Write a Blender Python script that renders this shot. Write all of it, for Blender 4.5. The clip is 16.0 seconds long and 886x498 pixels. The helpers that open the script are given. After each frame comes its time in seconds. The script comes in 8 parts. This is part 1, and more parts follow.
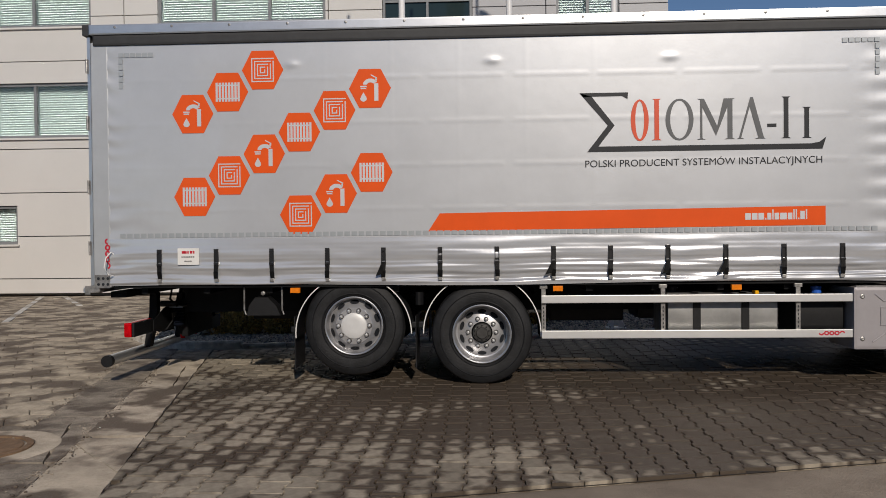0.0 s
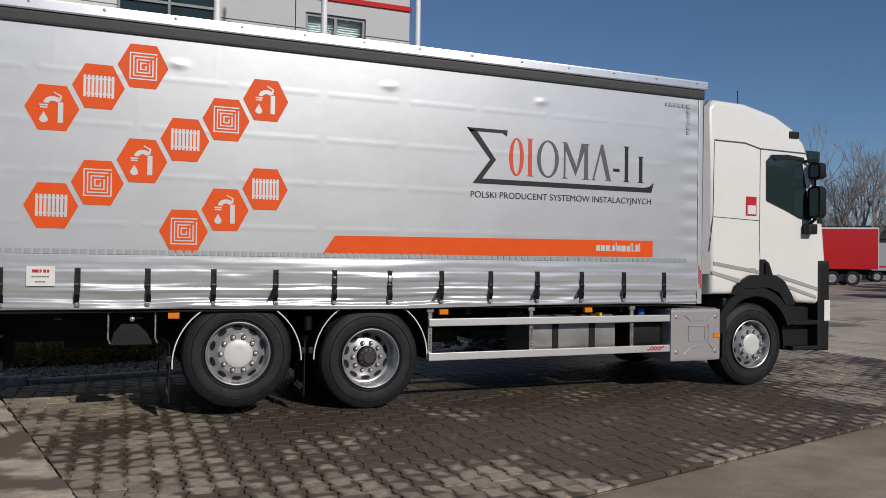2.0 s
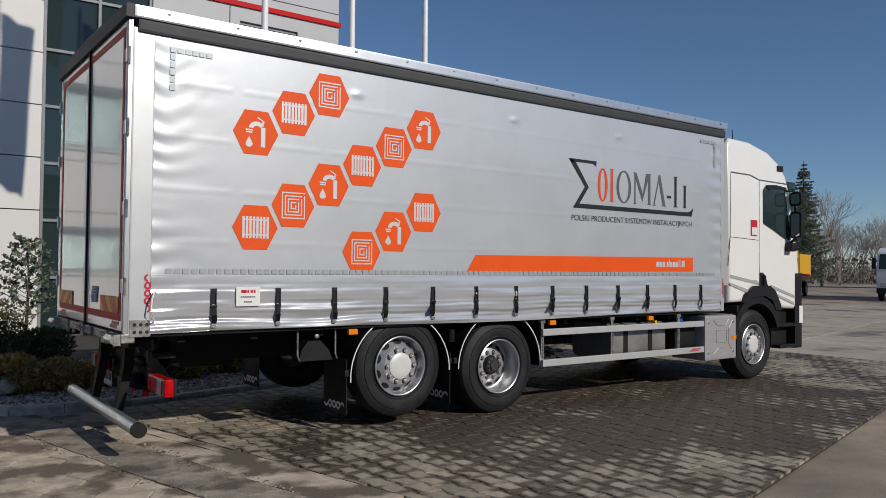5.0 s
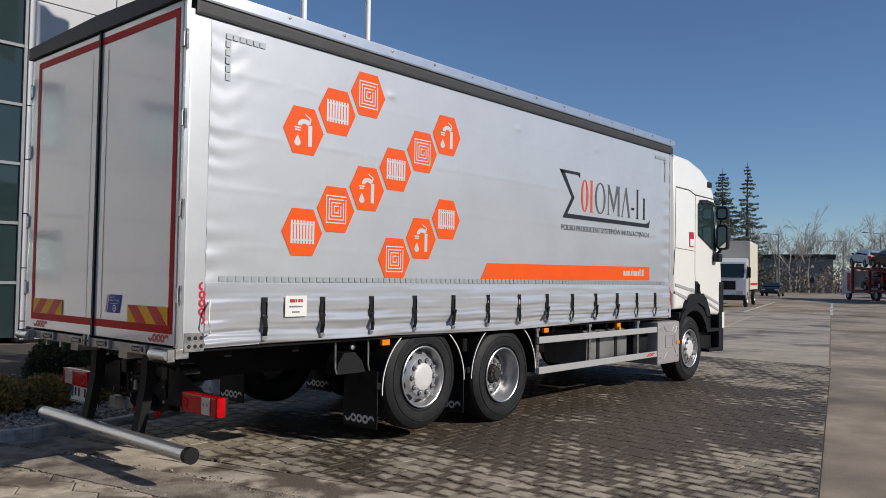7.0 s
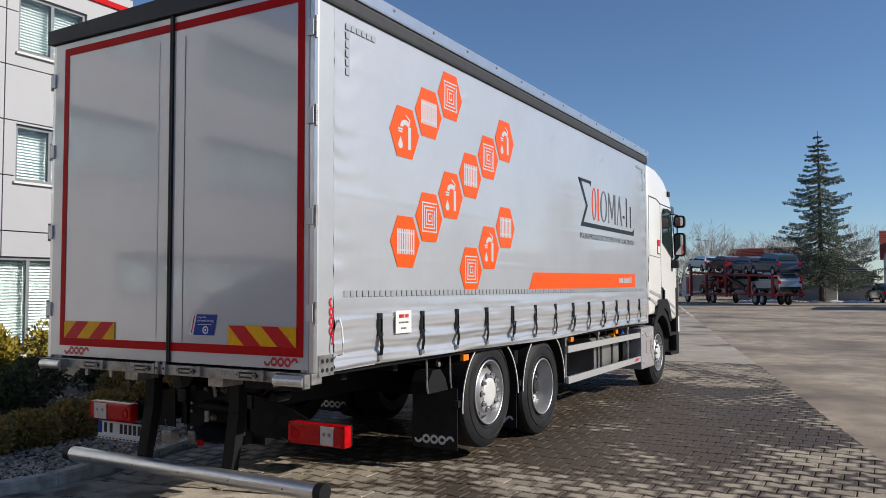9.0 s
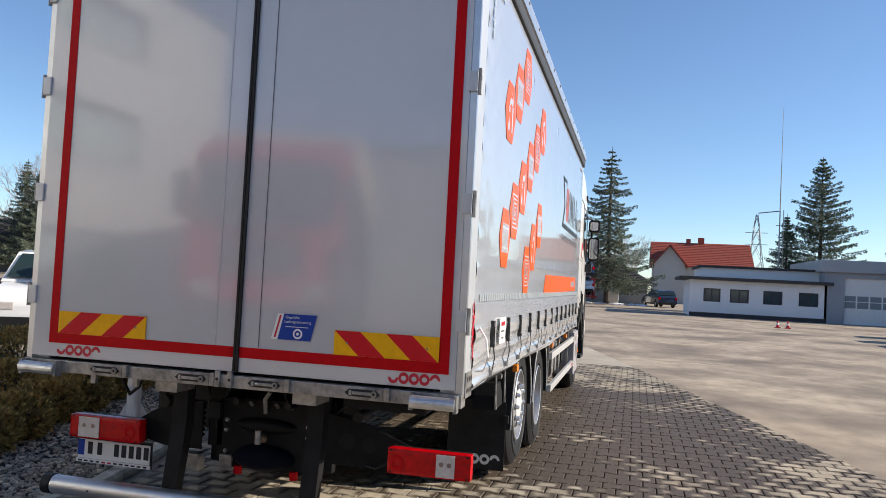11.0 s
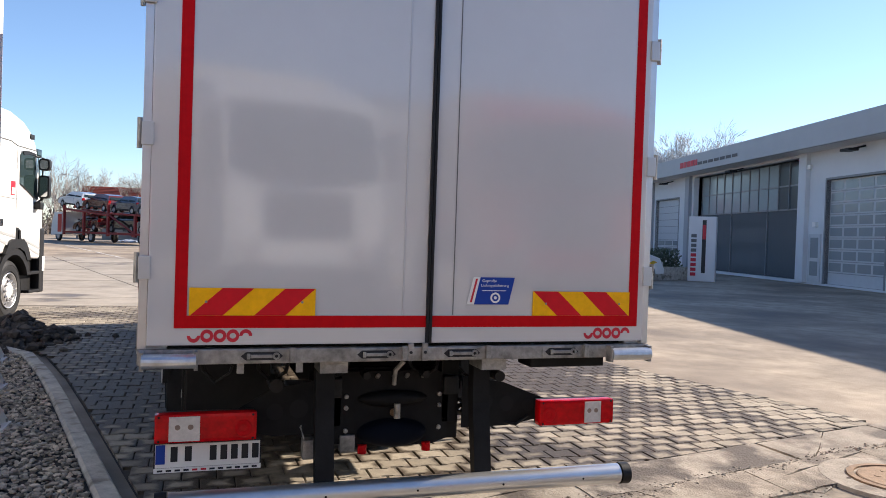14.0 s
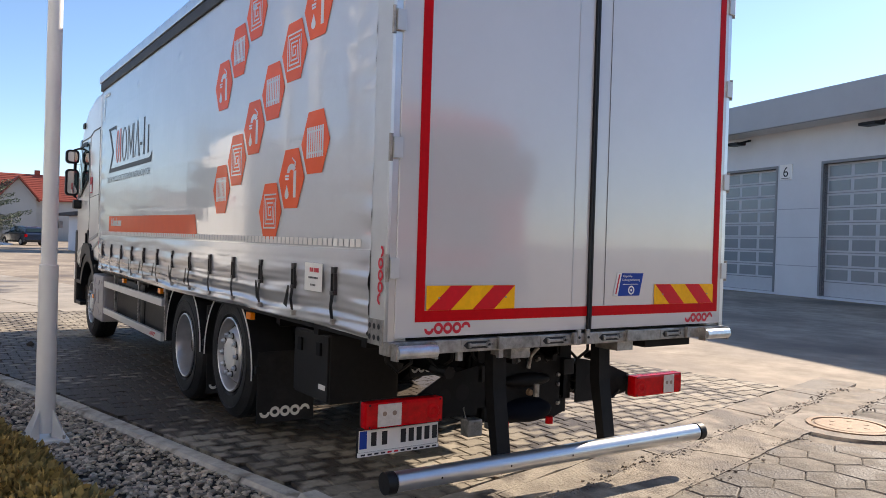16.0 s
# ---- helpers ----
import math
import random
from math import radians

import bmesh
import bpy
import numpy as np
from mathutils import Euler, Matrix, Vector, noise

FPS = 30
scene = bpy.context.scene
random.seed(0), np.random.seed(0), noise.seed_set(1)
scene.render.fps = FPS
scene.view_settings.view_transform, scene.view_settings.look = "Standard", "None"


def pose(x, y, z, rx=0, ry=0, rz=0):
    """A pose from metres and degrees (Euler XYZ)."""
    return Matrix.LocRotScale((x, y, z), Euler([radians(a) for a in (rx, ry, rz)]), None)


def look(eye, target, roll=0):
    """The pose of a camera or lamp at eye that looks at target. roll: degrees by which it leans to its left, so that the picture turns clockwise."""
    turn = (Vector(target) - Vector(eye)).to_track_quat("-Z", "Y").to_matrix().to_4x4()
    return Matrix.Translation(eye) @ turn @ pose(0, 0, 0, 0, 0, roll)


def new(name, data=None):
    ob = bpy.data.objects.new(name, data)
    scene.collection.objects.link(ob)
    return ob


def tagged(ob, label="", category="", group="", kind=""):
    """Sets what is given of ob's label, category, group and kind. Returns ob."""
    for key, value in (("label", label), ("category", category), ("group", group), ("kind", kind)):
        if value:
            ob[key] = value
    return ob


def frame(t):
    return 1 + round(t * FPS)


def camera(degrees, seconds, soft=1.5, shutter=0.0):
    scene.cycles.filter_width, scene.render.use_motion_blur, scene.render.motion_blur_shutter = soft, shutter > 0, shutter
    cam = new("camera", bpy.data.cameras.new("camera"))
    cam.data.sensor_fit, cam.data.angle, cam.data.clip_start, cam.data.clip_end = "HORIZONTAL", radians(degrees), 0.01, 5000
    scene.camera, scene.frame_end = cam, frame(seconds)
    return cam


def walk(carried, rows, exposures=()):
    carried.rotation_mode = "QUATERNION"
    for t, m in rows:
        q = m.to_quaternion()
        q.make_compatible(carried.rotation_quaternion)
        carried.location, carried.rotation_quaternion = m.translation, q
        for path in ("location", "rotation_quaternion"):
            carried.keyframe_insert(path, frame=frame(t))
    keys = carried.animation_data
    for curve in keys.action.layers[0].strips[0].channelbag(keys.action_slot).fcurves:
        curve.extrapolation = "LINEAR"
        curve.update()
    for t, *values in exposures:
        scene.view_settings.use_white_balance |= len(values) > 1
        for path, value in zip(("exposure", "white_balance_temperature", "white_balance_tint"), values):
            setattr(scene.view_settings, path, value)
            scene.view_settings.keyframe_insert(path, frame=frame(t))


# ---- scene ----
cam = camera(59.3, 16.0, soft=0.9)
PATH = [
    (0, (3.61, -7.142, 1.352), (3.518, -5.144, 1.321), -0.6),
    (0.5, (3.028, -7.073, 1.296), (3.218, -5.082, 1.275), -0.1),
    (1, (2.534, -6.977, 1.295), (2.997, -5.031, 1.286), -0.5),
    (1.5, (2.025, -6.912, 1.39), (2.674, -5.021, 1.408), 1.0),
    (2, (1.49, -6.818, 1.367), (2.253, -4.97, 1.394), 0.8),
    (2.5, (1.005, -6.751, 1.384), (1.87, -4.947, 1.414), 1.2),
    (3, (0.45, -6.66, 1.398), (1.368, -4.883, 1.442), 1.1),
    (3.5, (-0.09, -6.521, 1.407), (0.826, -4.744, 1.468), 1.0),
    (4, (-0.618, -6.381, 1.415), (0.339, -4.626, 1.463), 0.9),
    (4.5, (-1.059, -6.198, 1.405), (-0.026, -4.486, 1.463), 0.2),
    (4.7, (-1.259, -6.108, 1.414), (-0.163, -4.436, 1.472), 0.3),
    (6.8, (-2.635, -4.803, 1.45), (-1.148, -3.466, 1.506), 1.0),
    (7, (-2.756, -4.652, 1.43), (-1.248, -3.341, 1.501), 0.9),
    (7.5, (-3.074, -4.241, 1.451), (-1.496, -3.015, 1.516), 0.4),
    (8, (-3.289, -3.822, 1.431), (-1.666, -2.656, 1.504), -0.1),
    (8.5, (-3.508, -3.356, 1.409), (-1.816, -2.292, 1.495), -0.2),
    (8.7, (-3.591, -3.181, 1.417), (-1.879, -2.151, 1.51), -0.3),
    (10.8, (-3.696, -0.997, 1.451), (-1.778, -0.433, 1.530), 3.00),
    (11, (-3.709, -0.788, 1.474), (-1.770, -0.303, 1.554), 2.98),
    (11.5, (-3.683, -0.282, 1.479), (-1.709, 0.024, 1.557), 1.93),
    (12, (-3.702, 0.239, 1.460), (-1.703, 0.292, 1.479), 2.48),
    (12.5, (-3.723, 0.734, 1.447), (-1.727, 0.621, 1.378), 2.97),
    (13, (-3.688, 1.242, 1.457), (-1.715, 0.918, 1.408), 3.43),
    (13.5, (-3.667, 1.746, 1.424), (-1.731, 1.249, 1.360), 2.66),
    (14, (-3.568, 2.281, 1.453), (-1.665, 1.666, 1.421), 1.90),
    (14.5, (-3.535, 2.813, 1.424), (-1.696, 2.026, 1.424), 2.45),
    (15, (-3.421, 3.317, 1.408), (-1.633, 2.420, 1.388), 1.70),
    (15.5, (-3.312, 3.816, 1.421), (-1.595, 2.791, 1.401), 1.51),
    (16, (-3.221, 4.314, 1.413), (-1.556, 3.206, 1.394), 1.77),
]
EXPOSURES = [(0.0, -0.66, 6800, 12), (1.5, -0.58, 6450, 11), (4.0, -0.50, 6400, 10), (4.7, -0.48, 6400, 10), (7.0, -0.12, 6450, 10), (8.7, 0.08, 6500, 10), (11.0, 0.78, 6800, 10), (12.3, 1.10, 7150, 16), (14.0, 1.16, 7000, 14), (16.0, 1.16, 7200, 14)]
walk(cam, [(t, look(eye, target, roll)) for t, eye, target, roll in PATH], EXPOSURES)

# ---- light ----
SUN_TO = Vector((0.45, -1.78, 1.0)).normalized()
world = bpy.data.worlds.new("sky_world")
scene.world = world
world.use_nodes = True
wn = world.node_tree.nodes
sky = wn.new("ShaderNodeTexSky")
sky.sky_type = "NISHITA"
sky.sun_disc = False
sky.sun_elevation = math.asin(SUN_TO.z)
sky.sun_rotation = math.atan2(SUN_TO.x, SUN_TO.y)
sky.air_density, sky.dust_density, sky.ozone_density = 0.85, 0.1, 5.0
wn["Background"].inputs["Strength"].default_value = 0.1
world.node_tree.links.new(sky.outputs[0], wn["Background"].inputs["Color"])
sun_data = bpy.data.lights.new("sun", "SUN")
sun_data.energy, sun_data.angle, sun_data.color = 4.2, radians(0.5), (1.0, 0.93, 0.83)
sun = new("sun", sun_data)
sun.matrix_world = look(SUN_TO * 60, (0, 0, 0))

# ---- materials ----


def mat(name, color, rough=0.6, metal=0.0, vary=0.12, scale=6.0, bump=0.0, bump_scale=40.0, stain=None, stain_scale=1.2, coat=0.0, island=0.0, spec=0.5):
    m = bpy.data.materials.new(name)
    m.use_nodes = True
    nt = m.node_tree
    b = nt.nodes["Principled BSDF"]
    b.inputs["Roughness"].default_value = rough
    b.inputs["Metallic"].default_value = metal
    b.inputs["Coat Weight"].default_value = coat
    b.inputs["Coat Roughness"].default_value = 0.09
    b.inputs["Specular IOR Level"].default_value = spec
    geo = nt.nodes.new("ShaderNodeTexCoord")
    n1 = nt.nodes.new("ShaderNodeTexNoise")
    n1.inputs["Scale"].default_value, n1.inputs["Detail"].default_value, n1.inputs["Roughness"].default_value = scale, 6, 0.65
    nt.links.new(geo.outputs["Object"], n1.inputs["Vector"])
    ramp = nt.nodes.new("ShaderNodeMapRange")
    ramp.inputs[1].default_value, ramp.inputs[2].default_value = 0.3, 0.7
    ramp.inputs[3].default_value, ramp.inputs[4].default_value = 1 - vary, 1 + vary
    nt.links.new(n1.outputs[0], ramp.inputs[0])
    mul = nt.nodes.new("ShaderNodeVectorMath")
    mul.operation = "SCALE"
    mul.inputs[0].default_value = color
    nt.links.new(ramp.outputs[0], mul.inputs["Scale"])
    out = mul.outputs[0]
    if island:
        oi = nt.nodes.new("ShaderNodeObjectInfo")
        gi = nt.nodes.new("ShaderNodeNewGeometry")
        add = nt.nodes.new("ShaderNodeMath")
        nt.links.new(oi.outputs["Random"], add.inputs[0])
        nt.links.new(gi.outputs["Random Per Island"], add.inputs[1])
        fr = nt.nodes.new("ShaderNodeMath")
        fr.operation = "FRACT"
        nt.links.new(add.outputs[0], fr.inputs[0])
        mr = nt.nodes.new("ShaderNodeMapRange")
        mr.inputs[3].default_value, mr.inputs[4].default_value = 1 - island, 1 + island
        nt.links.new(fr.outputs[0], mr.inputs[0])
        m2 = nt.nodes.new("ShaderNodeVectorMath")
        m2.operation = "SCALE"
        nt.links.new(out, m2.inputs[0])
        nt.links.new(mr.outputs[0], m2.inputs["Scale"])
        out = m2.outputs[0]
    if stain:
        n2 = nt.nodes.new("ShaderNodeTexNoise")
        n2.inputs["Scale"].default_value, n2.inputs["Detail"].default_value = stain_scale, 5
        tc = nt.nodes.new("ShaderNodeNewGeometry")
        nt.links.new(tc.outputs["Position"], n2.inputs["Vector"])
        r2 = nt.nodes.new("ShaderNodeMapRange")
        r2.inputs[1].default_value, r2.inputs[2].default_value = stain[3], stain[4]
        nt.links.new(n2.outputs[0], r2.inputs[0])
        mix = nt.nodes.new("ShaderNodeMix")
        mix.data_type = "RGBA"
        nt.links.new(r2.outputs[0], mix.inputs[0])
        nt.links.new(out, mix.inputs[6])
        mix.inputs[7].default_value = (*stain[:3], 1)
        out = mix.outputs[2]
        if len(stain) > 5:
            r3 = nt.nodes.new("ShaderNodeMapRange")
            r3.inputs[3].default_value, r3.inputs[4].default_value = rough, stain[5]
            nt.links.new(r2.outputs[0], r3.inputs[0])
            nt.links.new(r3.outputs[0], b.inputs["Roughness"])
            r4 = nt.nodes.new("ShaderNodeMapRange")
            r4.inputs[3].default_value, r4.inputs[4].default_value = spec, 0.25
            nt.links.new(r2.outputs[0], r4.inputs[0])
            nt.links.new(r4.outputs[0], b.inputs["Specular IOR Level"])
    nt.links.new(out, b.inputs["Base Color"])
    if bump:
        n3 = nt.nodes.new("ShaderNodeTexNoise")
        n3.inputs["Scale"].default_value, n3.inputs["Detail"].default_value = bump_scale, 4
        nt.links.new(geo.outputs["Object"], n3.inputs["Vector"])
        bp = nt.nodes.new("ShaderNodeBump")
        bp.inputs["Strength"].default_value, bp.inputs["Distance"].default_value = bump, 0.01
        nt.links.new(n3.outputs[0], bp.inputs["Height"])
        nt.links.new(bp.outputs[0], b.inputs["Normal"])
    return m


def glass(name, color, rough=0.03):
    m = mat(name, color, rough, 0.0, 0.03, coat=0.0)
    m.node_tree.nodes["Principled BSDF"].inputs["IOR"].default_value = 1.5
    return m


M_CURTAIN = mat("silver_vinyl", (0.545, 0.56, 0.58), 0.40, 0.34, 0.05, 2.2, 0.06, 9.0, coat=1.0)
M_CURTAIN.node_tree.nodes["Principled BSDF"].inputs["Coat Roughness"].default_value = 0.06
M_CURTAIN_LOW = mat("glossy_silver_vinyl", (0.60, 0.61, 0.63), 0.22, 0.42, 0.05, 2.2, 0.10, 7.0, coat=0.4)
M_ORANGE = mat("orange_print", (0.82, 0.098, 0.010), 0.5, 0, 0.05, 4, coat=0.22, spec=0.2)
M_BELT = mat("grey_belt_stripe", (0.36, 0.37, 0.37), 0.45, 0, 0.05)
M_INK = mat("black_print", (0.02, 0.022, 0.026), 0.45, 0, 0.1, spec=0.3)
M_GREYINK = mat("grey_print", (0.10, 0.105, 0.11), 0.4, 0, 0.1)
M_REFLGREY = mat("reflective_marking", (0.40, 0.43, 0.45), 0.4, 0.2, 0.1)
M_WHITEPRINT = mat("white_print", (0.78, 0.77, 0.74), 0.5, 0, 0.05)
M_DOOR = mat("grey_door_panel", (0.56, 0.555, 0.56), 0.22, 0.0, 0.04, 1.2, 0.02, 3.0, coat=1.0, spec=0.7)
M_DOOR.node_tree.nodes["Principled BSDF"].inputs["Coat IOR"].default_value = 1.8
M_DOOR.node_tree.nodes["Principled BSDF"].inputs["Coat Roughness"].default_value = 0.07
M_TANK = mat("dull_aluminium_tank", (0.40, 0.40, 0.39), 0.36, 0.7, 0.2, 5)
M_ALU = mat("aluminium", (0.66, 0.67, 0.68), 0.32, 0.85, 0.06, 8)
M_POST = mat("anodised_post", (0.54, 0.555, 0.565), 0.42, 0.45, 0.05, 5)
M_GALV = mat("galvanised_steel", (0.29, 0.282, 0.27), 0.42, 0.6, 0.5, 14, 0.25, 60)
M_ZINC = mat("bright_zinc", (0.62, 0.64, 0.66), 0.28, 0.8, 0.2, 14, 0.1, 60)
M_BLACK = mat("black_chassis_paint", (0.006, 0.0062, 0.007), 0.55, 0, 0.3, 8, spec=0.2)
M_PLASTIC = mat("black_plastic", (0.011, 0.0112, 0.012), 0.5, 0, 0.2, 20, 0.1, 120, spec=0.3)
M_TARP = mat("roof_tarpaulin", (0.03, 0.031, 0.033), 0.6, 0, 0.2, 10)
M_RUBBER = mat("tyre_rubber", (0.012, 0.0125, 0.0138), 0.62, 0, 0.5, 9, 0.3, 60, spec=0.35)
M_RIM = mat("painted_rim", (0.47, 0.47, 0.48), 0.34, 0.6, 0.10, 10)
M_HUBCAP = mat("hub_cap_grey", (0.66, 0.66, 0.65), 0.42, 0.1, 0.05, 10)
M_RUSTHUB = mat("dark_hub", (0.05, 0.048, 0.046), 0.55, 0.4, 0.4, 30)
M_WHITE = mat("white_truck_paint", (0.85, 0.84, 0.80), 0.28, 0, 0.02, 3, coat=0.6)
M_GREYPAINT = mat("grey_fairing_paint", (0.42, 0.42, 0.42), 0.4, 0.1, 0.05)
M_BOXGREY = mat("grey_moulded_cover", (0.36, 0.34, 0.35), 0.45, 0.15, 0.05, 8)
M_RED = mat("red_reflective_tape", (0.52, 0.004, 0.008), 0.45, 0, 0.08, 30, spec=0.1)
M_YELLOW = mat("yellow_reflective", (0.92, 0.45, 0.006), 0.45, 0, 0.08, 30, spec=0.2)
M_HAZARD = mat("red_hazard_film", (0.62, 0.006, 0.016), 0.4, 0, 0.06, 30, spec=0.25)
M_REDPRINT = mat("red_print", (0.55, 0.010, 0.030), 0.45, 0, 0.05)
M_LAMPRED = mat("red_lamp_lens", (0.50, 0.002, 0.006), 0.2, 0, 0.3, 25, coat=0.1, spec=0.2)
M_BULB = mat("dim_bulb", (0.22, 0.15, 0.12), 0.3, 0, 0.1, 30)
M_LAMPWHITE = mat("clear_lamp_lens", (0.56, 0.52, 0.50), 0.15, 0, 0.15, 30, coat=0.6)
M_AMBER = mat("amber_lens", (0.85, 0.22, 0.01), 0.2, 0, 0.15, 40)
M_BLUE = mat("blue_sticker", (0.012, 0.05, 0.30), 0.45, 0, 0.05, spec=0.2)
M_GLASSDARK = glass("tinted_glass", (0.02, 0.035, 0.035))
M_FACADE = mat("white_facade_panel", (0.64, 0.625, 0.595), 0.5, 0, 0.035, 0.7, 0.05, 30, island=0.015)
# white panels greyed in colour to stand for dimmer light on them
M_FACADEDIM = mat("grey_facade_panel", (0.42, 0.42, 0.43), 0.5, 0, 0.04, 0.7)
M_JOINT = mat("dark_joint", (0.12, 0.12, 0.12), 0.8)
M_WINFRAME = mat("grey_window_frame", (0.20, 0.21, 0.22), 0.5)
M_PANE = glass("window_pane", (0.05, 0.075, 0.085), 0.04)
M_BLIND = mat("window_blind", (0.55, 0.58, 0.58), 0.6, 0, 0.05)
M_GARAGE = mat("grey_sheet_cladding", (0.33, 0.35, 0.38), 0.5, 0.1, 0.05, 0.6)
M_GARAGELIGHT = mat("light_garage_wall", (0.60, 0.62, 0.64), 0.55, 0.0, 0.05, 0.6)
M_SOFFIT = mat("pale_soffit_boards", (0.72, 0.70, 0.66), 0.6, 0.0, 0.05, 0.8)
M_FASCIA = mat("grey_fascia", (0.36, 0.37, 0.385), 0.45, 0.1, 0.05, 0.8)
M_GDOOR = mat("sectional_door", (0.50, 0.52, 0.54), 0.45, 0.05, 0.05)
M_CONCRETE = mat("old_concrete", (0.42, 0.365, 0.295), 0.9, 0, 0.34, 3.0, 0.8, 45, spec=0.06, stain=(0.125, 0.100, 0.078, 0.475, 0.56, 0.7), stain_scale=1.7)
M_OLDPATCH = mat("crumbling_concrete", (0.33, 0.285, 0.23), 0.92, 0, 0.4, 5.0, 1.0, 60, spec=0.06, stain=(0.14, 0.112, 0.088, 0.48, 0.60, 0.75), stain_scale=2.8)
M_SLABPALE = mat("pale_concrete_slab", (0.44, 0.385, 0.315), 0.9, 0, 0.2, 1.2, 0.5, 60, spec=0.12, stain=(0.20, 0.168, 0.135, 0.56, 0.66, 0.5), stain_scale=0.5, island=0.10)
M_ASPHALT = mat("worn_asphalt", (0.40, 0.335, 0.262), 0.9, 0, 0.28, 2.0, 0.6, 90, spec=0.12, stain=(0.16, 0.127, 0.098, 0.43, 0.70, 0.6), stain_scale=0.35)


def damp_pavers():
    """Concrete pavers that dry from their middles: joints stay wet, and truck shade is painted in."""
    m = mat("concrete_paver", (0.345, 0.30, 0.235), 0.85, 0, 0.2, 16, 0.3, 120, island=0.22, spec=0.2)
    nt = m.node_tree
    nd, lk = nt.nodes, nt.links
    b = nd["Principled BSDF"]
    dry = b.inputs["Base Color"].links[0].from_socket
    pos = nd.new("ShaderNodeNewGeometry")

    def math_node(op, a, c, clamp=False):
        q = nd.new("ShaderNodeMath")
        q.operation, q.use_clamp = op, clamp
        for k, v in enumerate((a, c)):
            if isinstance(v, (int, float)):
                q.inputs[k].default_value = v
            else:
                lk.new(v, q.inputs[k])
        return q.outputs[0]
    sep = nd.new("ShaderNodeSeparateXYZ")
    lk.new(pos.outputs["Position"], sep.inputs[0])
    com = nd.new("ShaderNodeCombineXYZ")
    lk.new(math_node("ADD", sep.outputs[1], 13.4), com.inputs[0])
    lk.new(math_node("ADD", sep.outputs[0], 3.0825), com.inputs[1])
    # one cell for each paver, soft towards its edges
    br = nd.new("ShaderNodeTexBrick")
    br.offset, br.offset_frequency, br.squash = 0.5, 2, 1.0
    br.inputs["Scale"].default_value = 1.0
    br.inputs["Mortar Size"].default_value, br.inputs["Mortar Smooth"].default_value = 0.075, 1.0
    br.inputs["Brick Width"].default_value, br.inputs["Row Height"].default_value = 0.2, 0.165
    lk.new(com.outputs[0], br.inputs["Vector"])
    big = nd.new("ShaderNodeTexNoise")
    big.inputs["Scale"].default_value, big.inputs["Detail"].default_value = 1.1, 6
    lk.new(pos.outputs["Position"], big.inputs["Vector"])
    fine = nd.new("ShaderNodeTexNoise")
    fine.inputs["Scale"].default_value, fine.inputs["Detail"].default_value = 9.0, 4
    lk.new(pos.outputs["Position"], fine.inputs["Vector"])
    # darker round this point: real damp, plus the truck's shade put into the colour
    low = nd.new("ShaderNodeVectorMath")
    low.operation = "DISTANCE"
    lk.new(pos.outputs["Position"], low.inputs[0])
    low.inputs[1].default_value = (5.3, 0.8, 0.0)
    damp_shade = nd.new("ShaderNodeMapRange")
    damp_shade.interpolation_type = "SMOOTHSTEP"
    damp_shade.inputs[1].default_value, damp_shade.inputs[2].default_value = 2.4, 4.4
    damp_shade.inputs[3].default_value, damp_shade.inputs[4].default_value = 0.50, -0.06
    lk.new(low.outputs["Value"], damp_shade.inputs[0])
    w = math_node("ADD", math_node("MULTIPLY", big.outputs[0], 2.3), damp_shade.outputs[0])
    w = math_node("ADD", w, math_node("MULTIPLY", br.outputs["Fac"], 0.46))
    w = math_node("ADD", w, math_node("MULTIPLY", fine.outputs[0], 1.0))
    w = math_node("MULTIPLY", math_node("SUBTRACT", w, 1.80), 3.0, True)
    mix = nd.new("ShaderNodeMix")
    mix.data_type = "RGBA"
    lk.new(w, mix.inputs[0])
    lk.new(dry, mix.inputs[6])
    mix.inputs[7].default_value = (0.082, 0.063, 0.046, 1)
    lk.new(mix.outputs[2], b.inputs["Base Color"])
    rg = nd.new("ShaderNodeMapRange")
    rg.inputs[3].default_value, rg.inputs[4].default_value = 0.85, 0.55
    lk.new(w, rg.inputs[0])
    lk.new(rg.outputs[0], b.inputs["Roughness"])
    sp = nd.new("ShaderNodeMapRange")
    sp.inputs[3].default_value, sp.inputs[4].default_value = 0.15, 0.22
    lk.new(w, sp.inputs[0])
    lk.new(sp.outputs[0], b.inputs["Specular IOR Level"])
    return m


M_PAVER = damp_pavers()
M_JOINTSAND = mat("joint_sand", (0.058, 0.047, 0.038), 0.95, 0, 0.3, 20)
M_KERB = mat("kerb_concrete", (0.50, 0.47, 0.41), 0.9, 0, 0.3, 9, 0.7, 50, stain=(0.24, 0.21, 0.17, 0.54, 0.68), stain_scale=5.0)
M_SOIL = mat("dark_soil", (0.075, 0.062, 0.052), 0.95, 0, 0.4, 8, 0.5, 40, island=0.4)
M_PEBBLE = mat("grey_pebbles", (0.45, 0.38, 0.295), 0.75, 0, 0.25, 20, island=0.6)
for gm in (M_CONCRETE, M_SLABPALE, M_KERB, M_PEBBLE):
    gm.node_tree.nodes["Principled BSDF"].inputs["Diffuse Roughness"].default_value = 0.3
M_APRONJOINT = mat("soil_filled_joint", (0.20, 0.165, 0.125), 0.95, 0, 0.4, 12)
M_POLE = mat("white_flagpole_paint", (0.78, 0.77, 0.75), 0.35, 0, 0.03)
M_ROOF = mat("red_roof_tile", (0.30, 0.06, 0.035), 0.7, 0, 0.2, 4, island=0.1)
M_HOUSE = mat("house_render", (0.44, 0.43, 0.41), 0.85, 0, 0.05, 0.5)
M_DARKROOF = mat("dark_roof", (0.055, 0.05, 0.05), 0.8, 0, 0.2, 3)
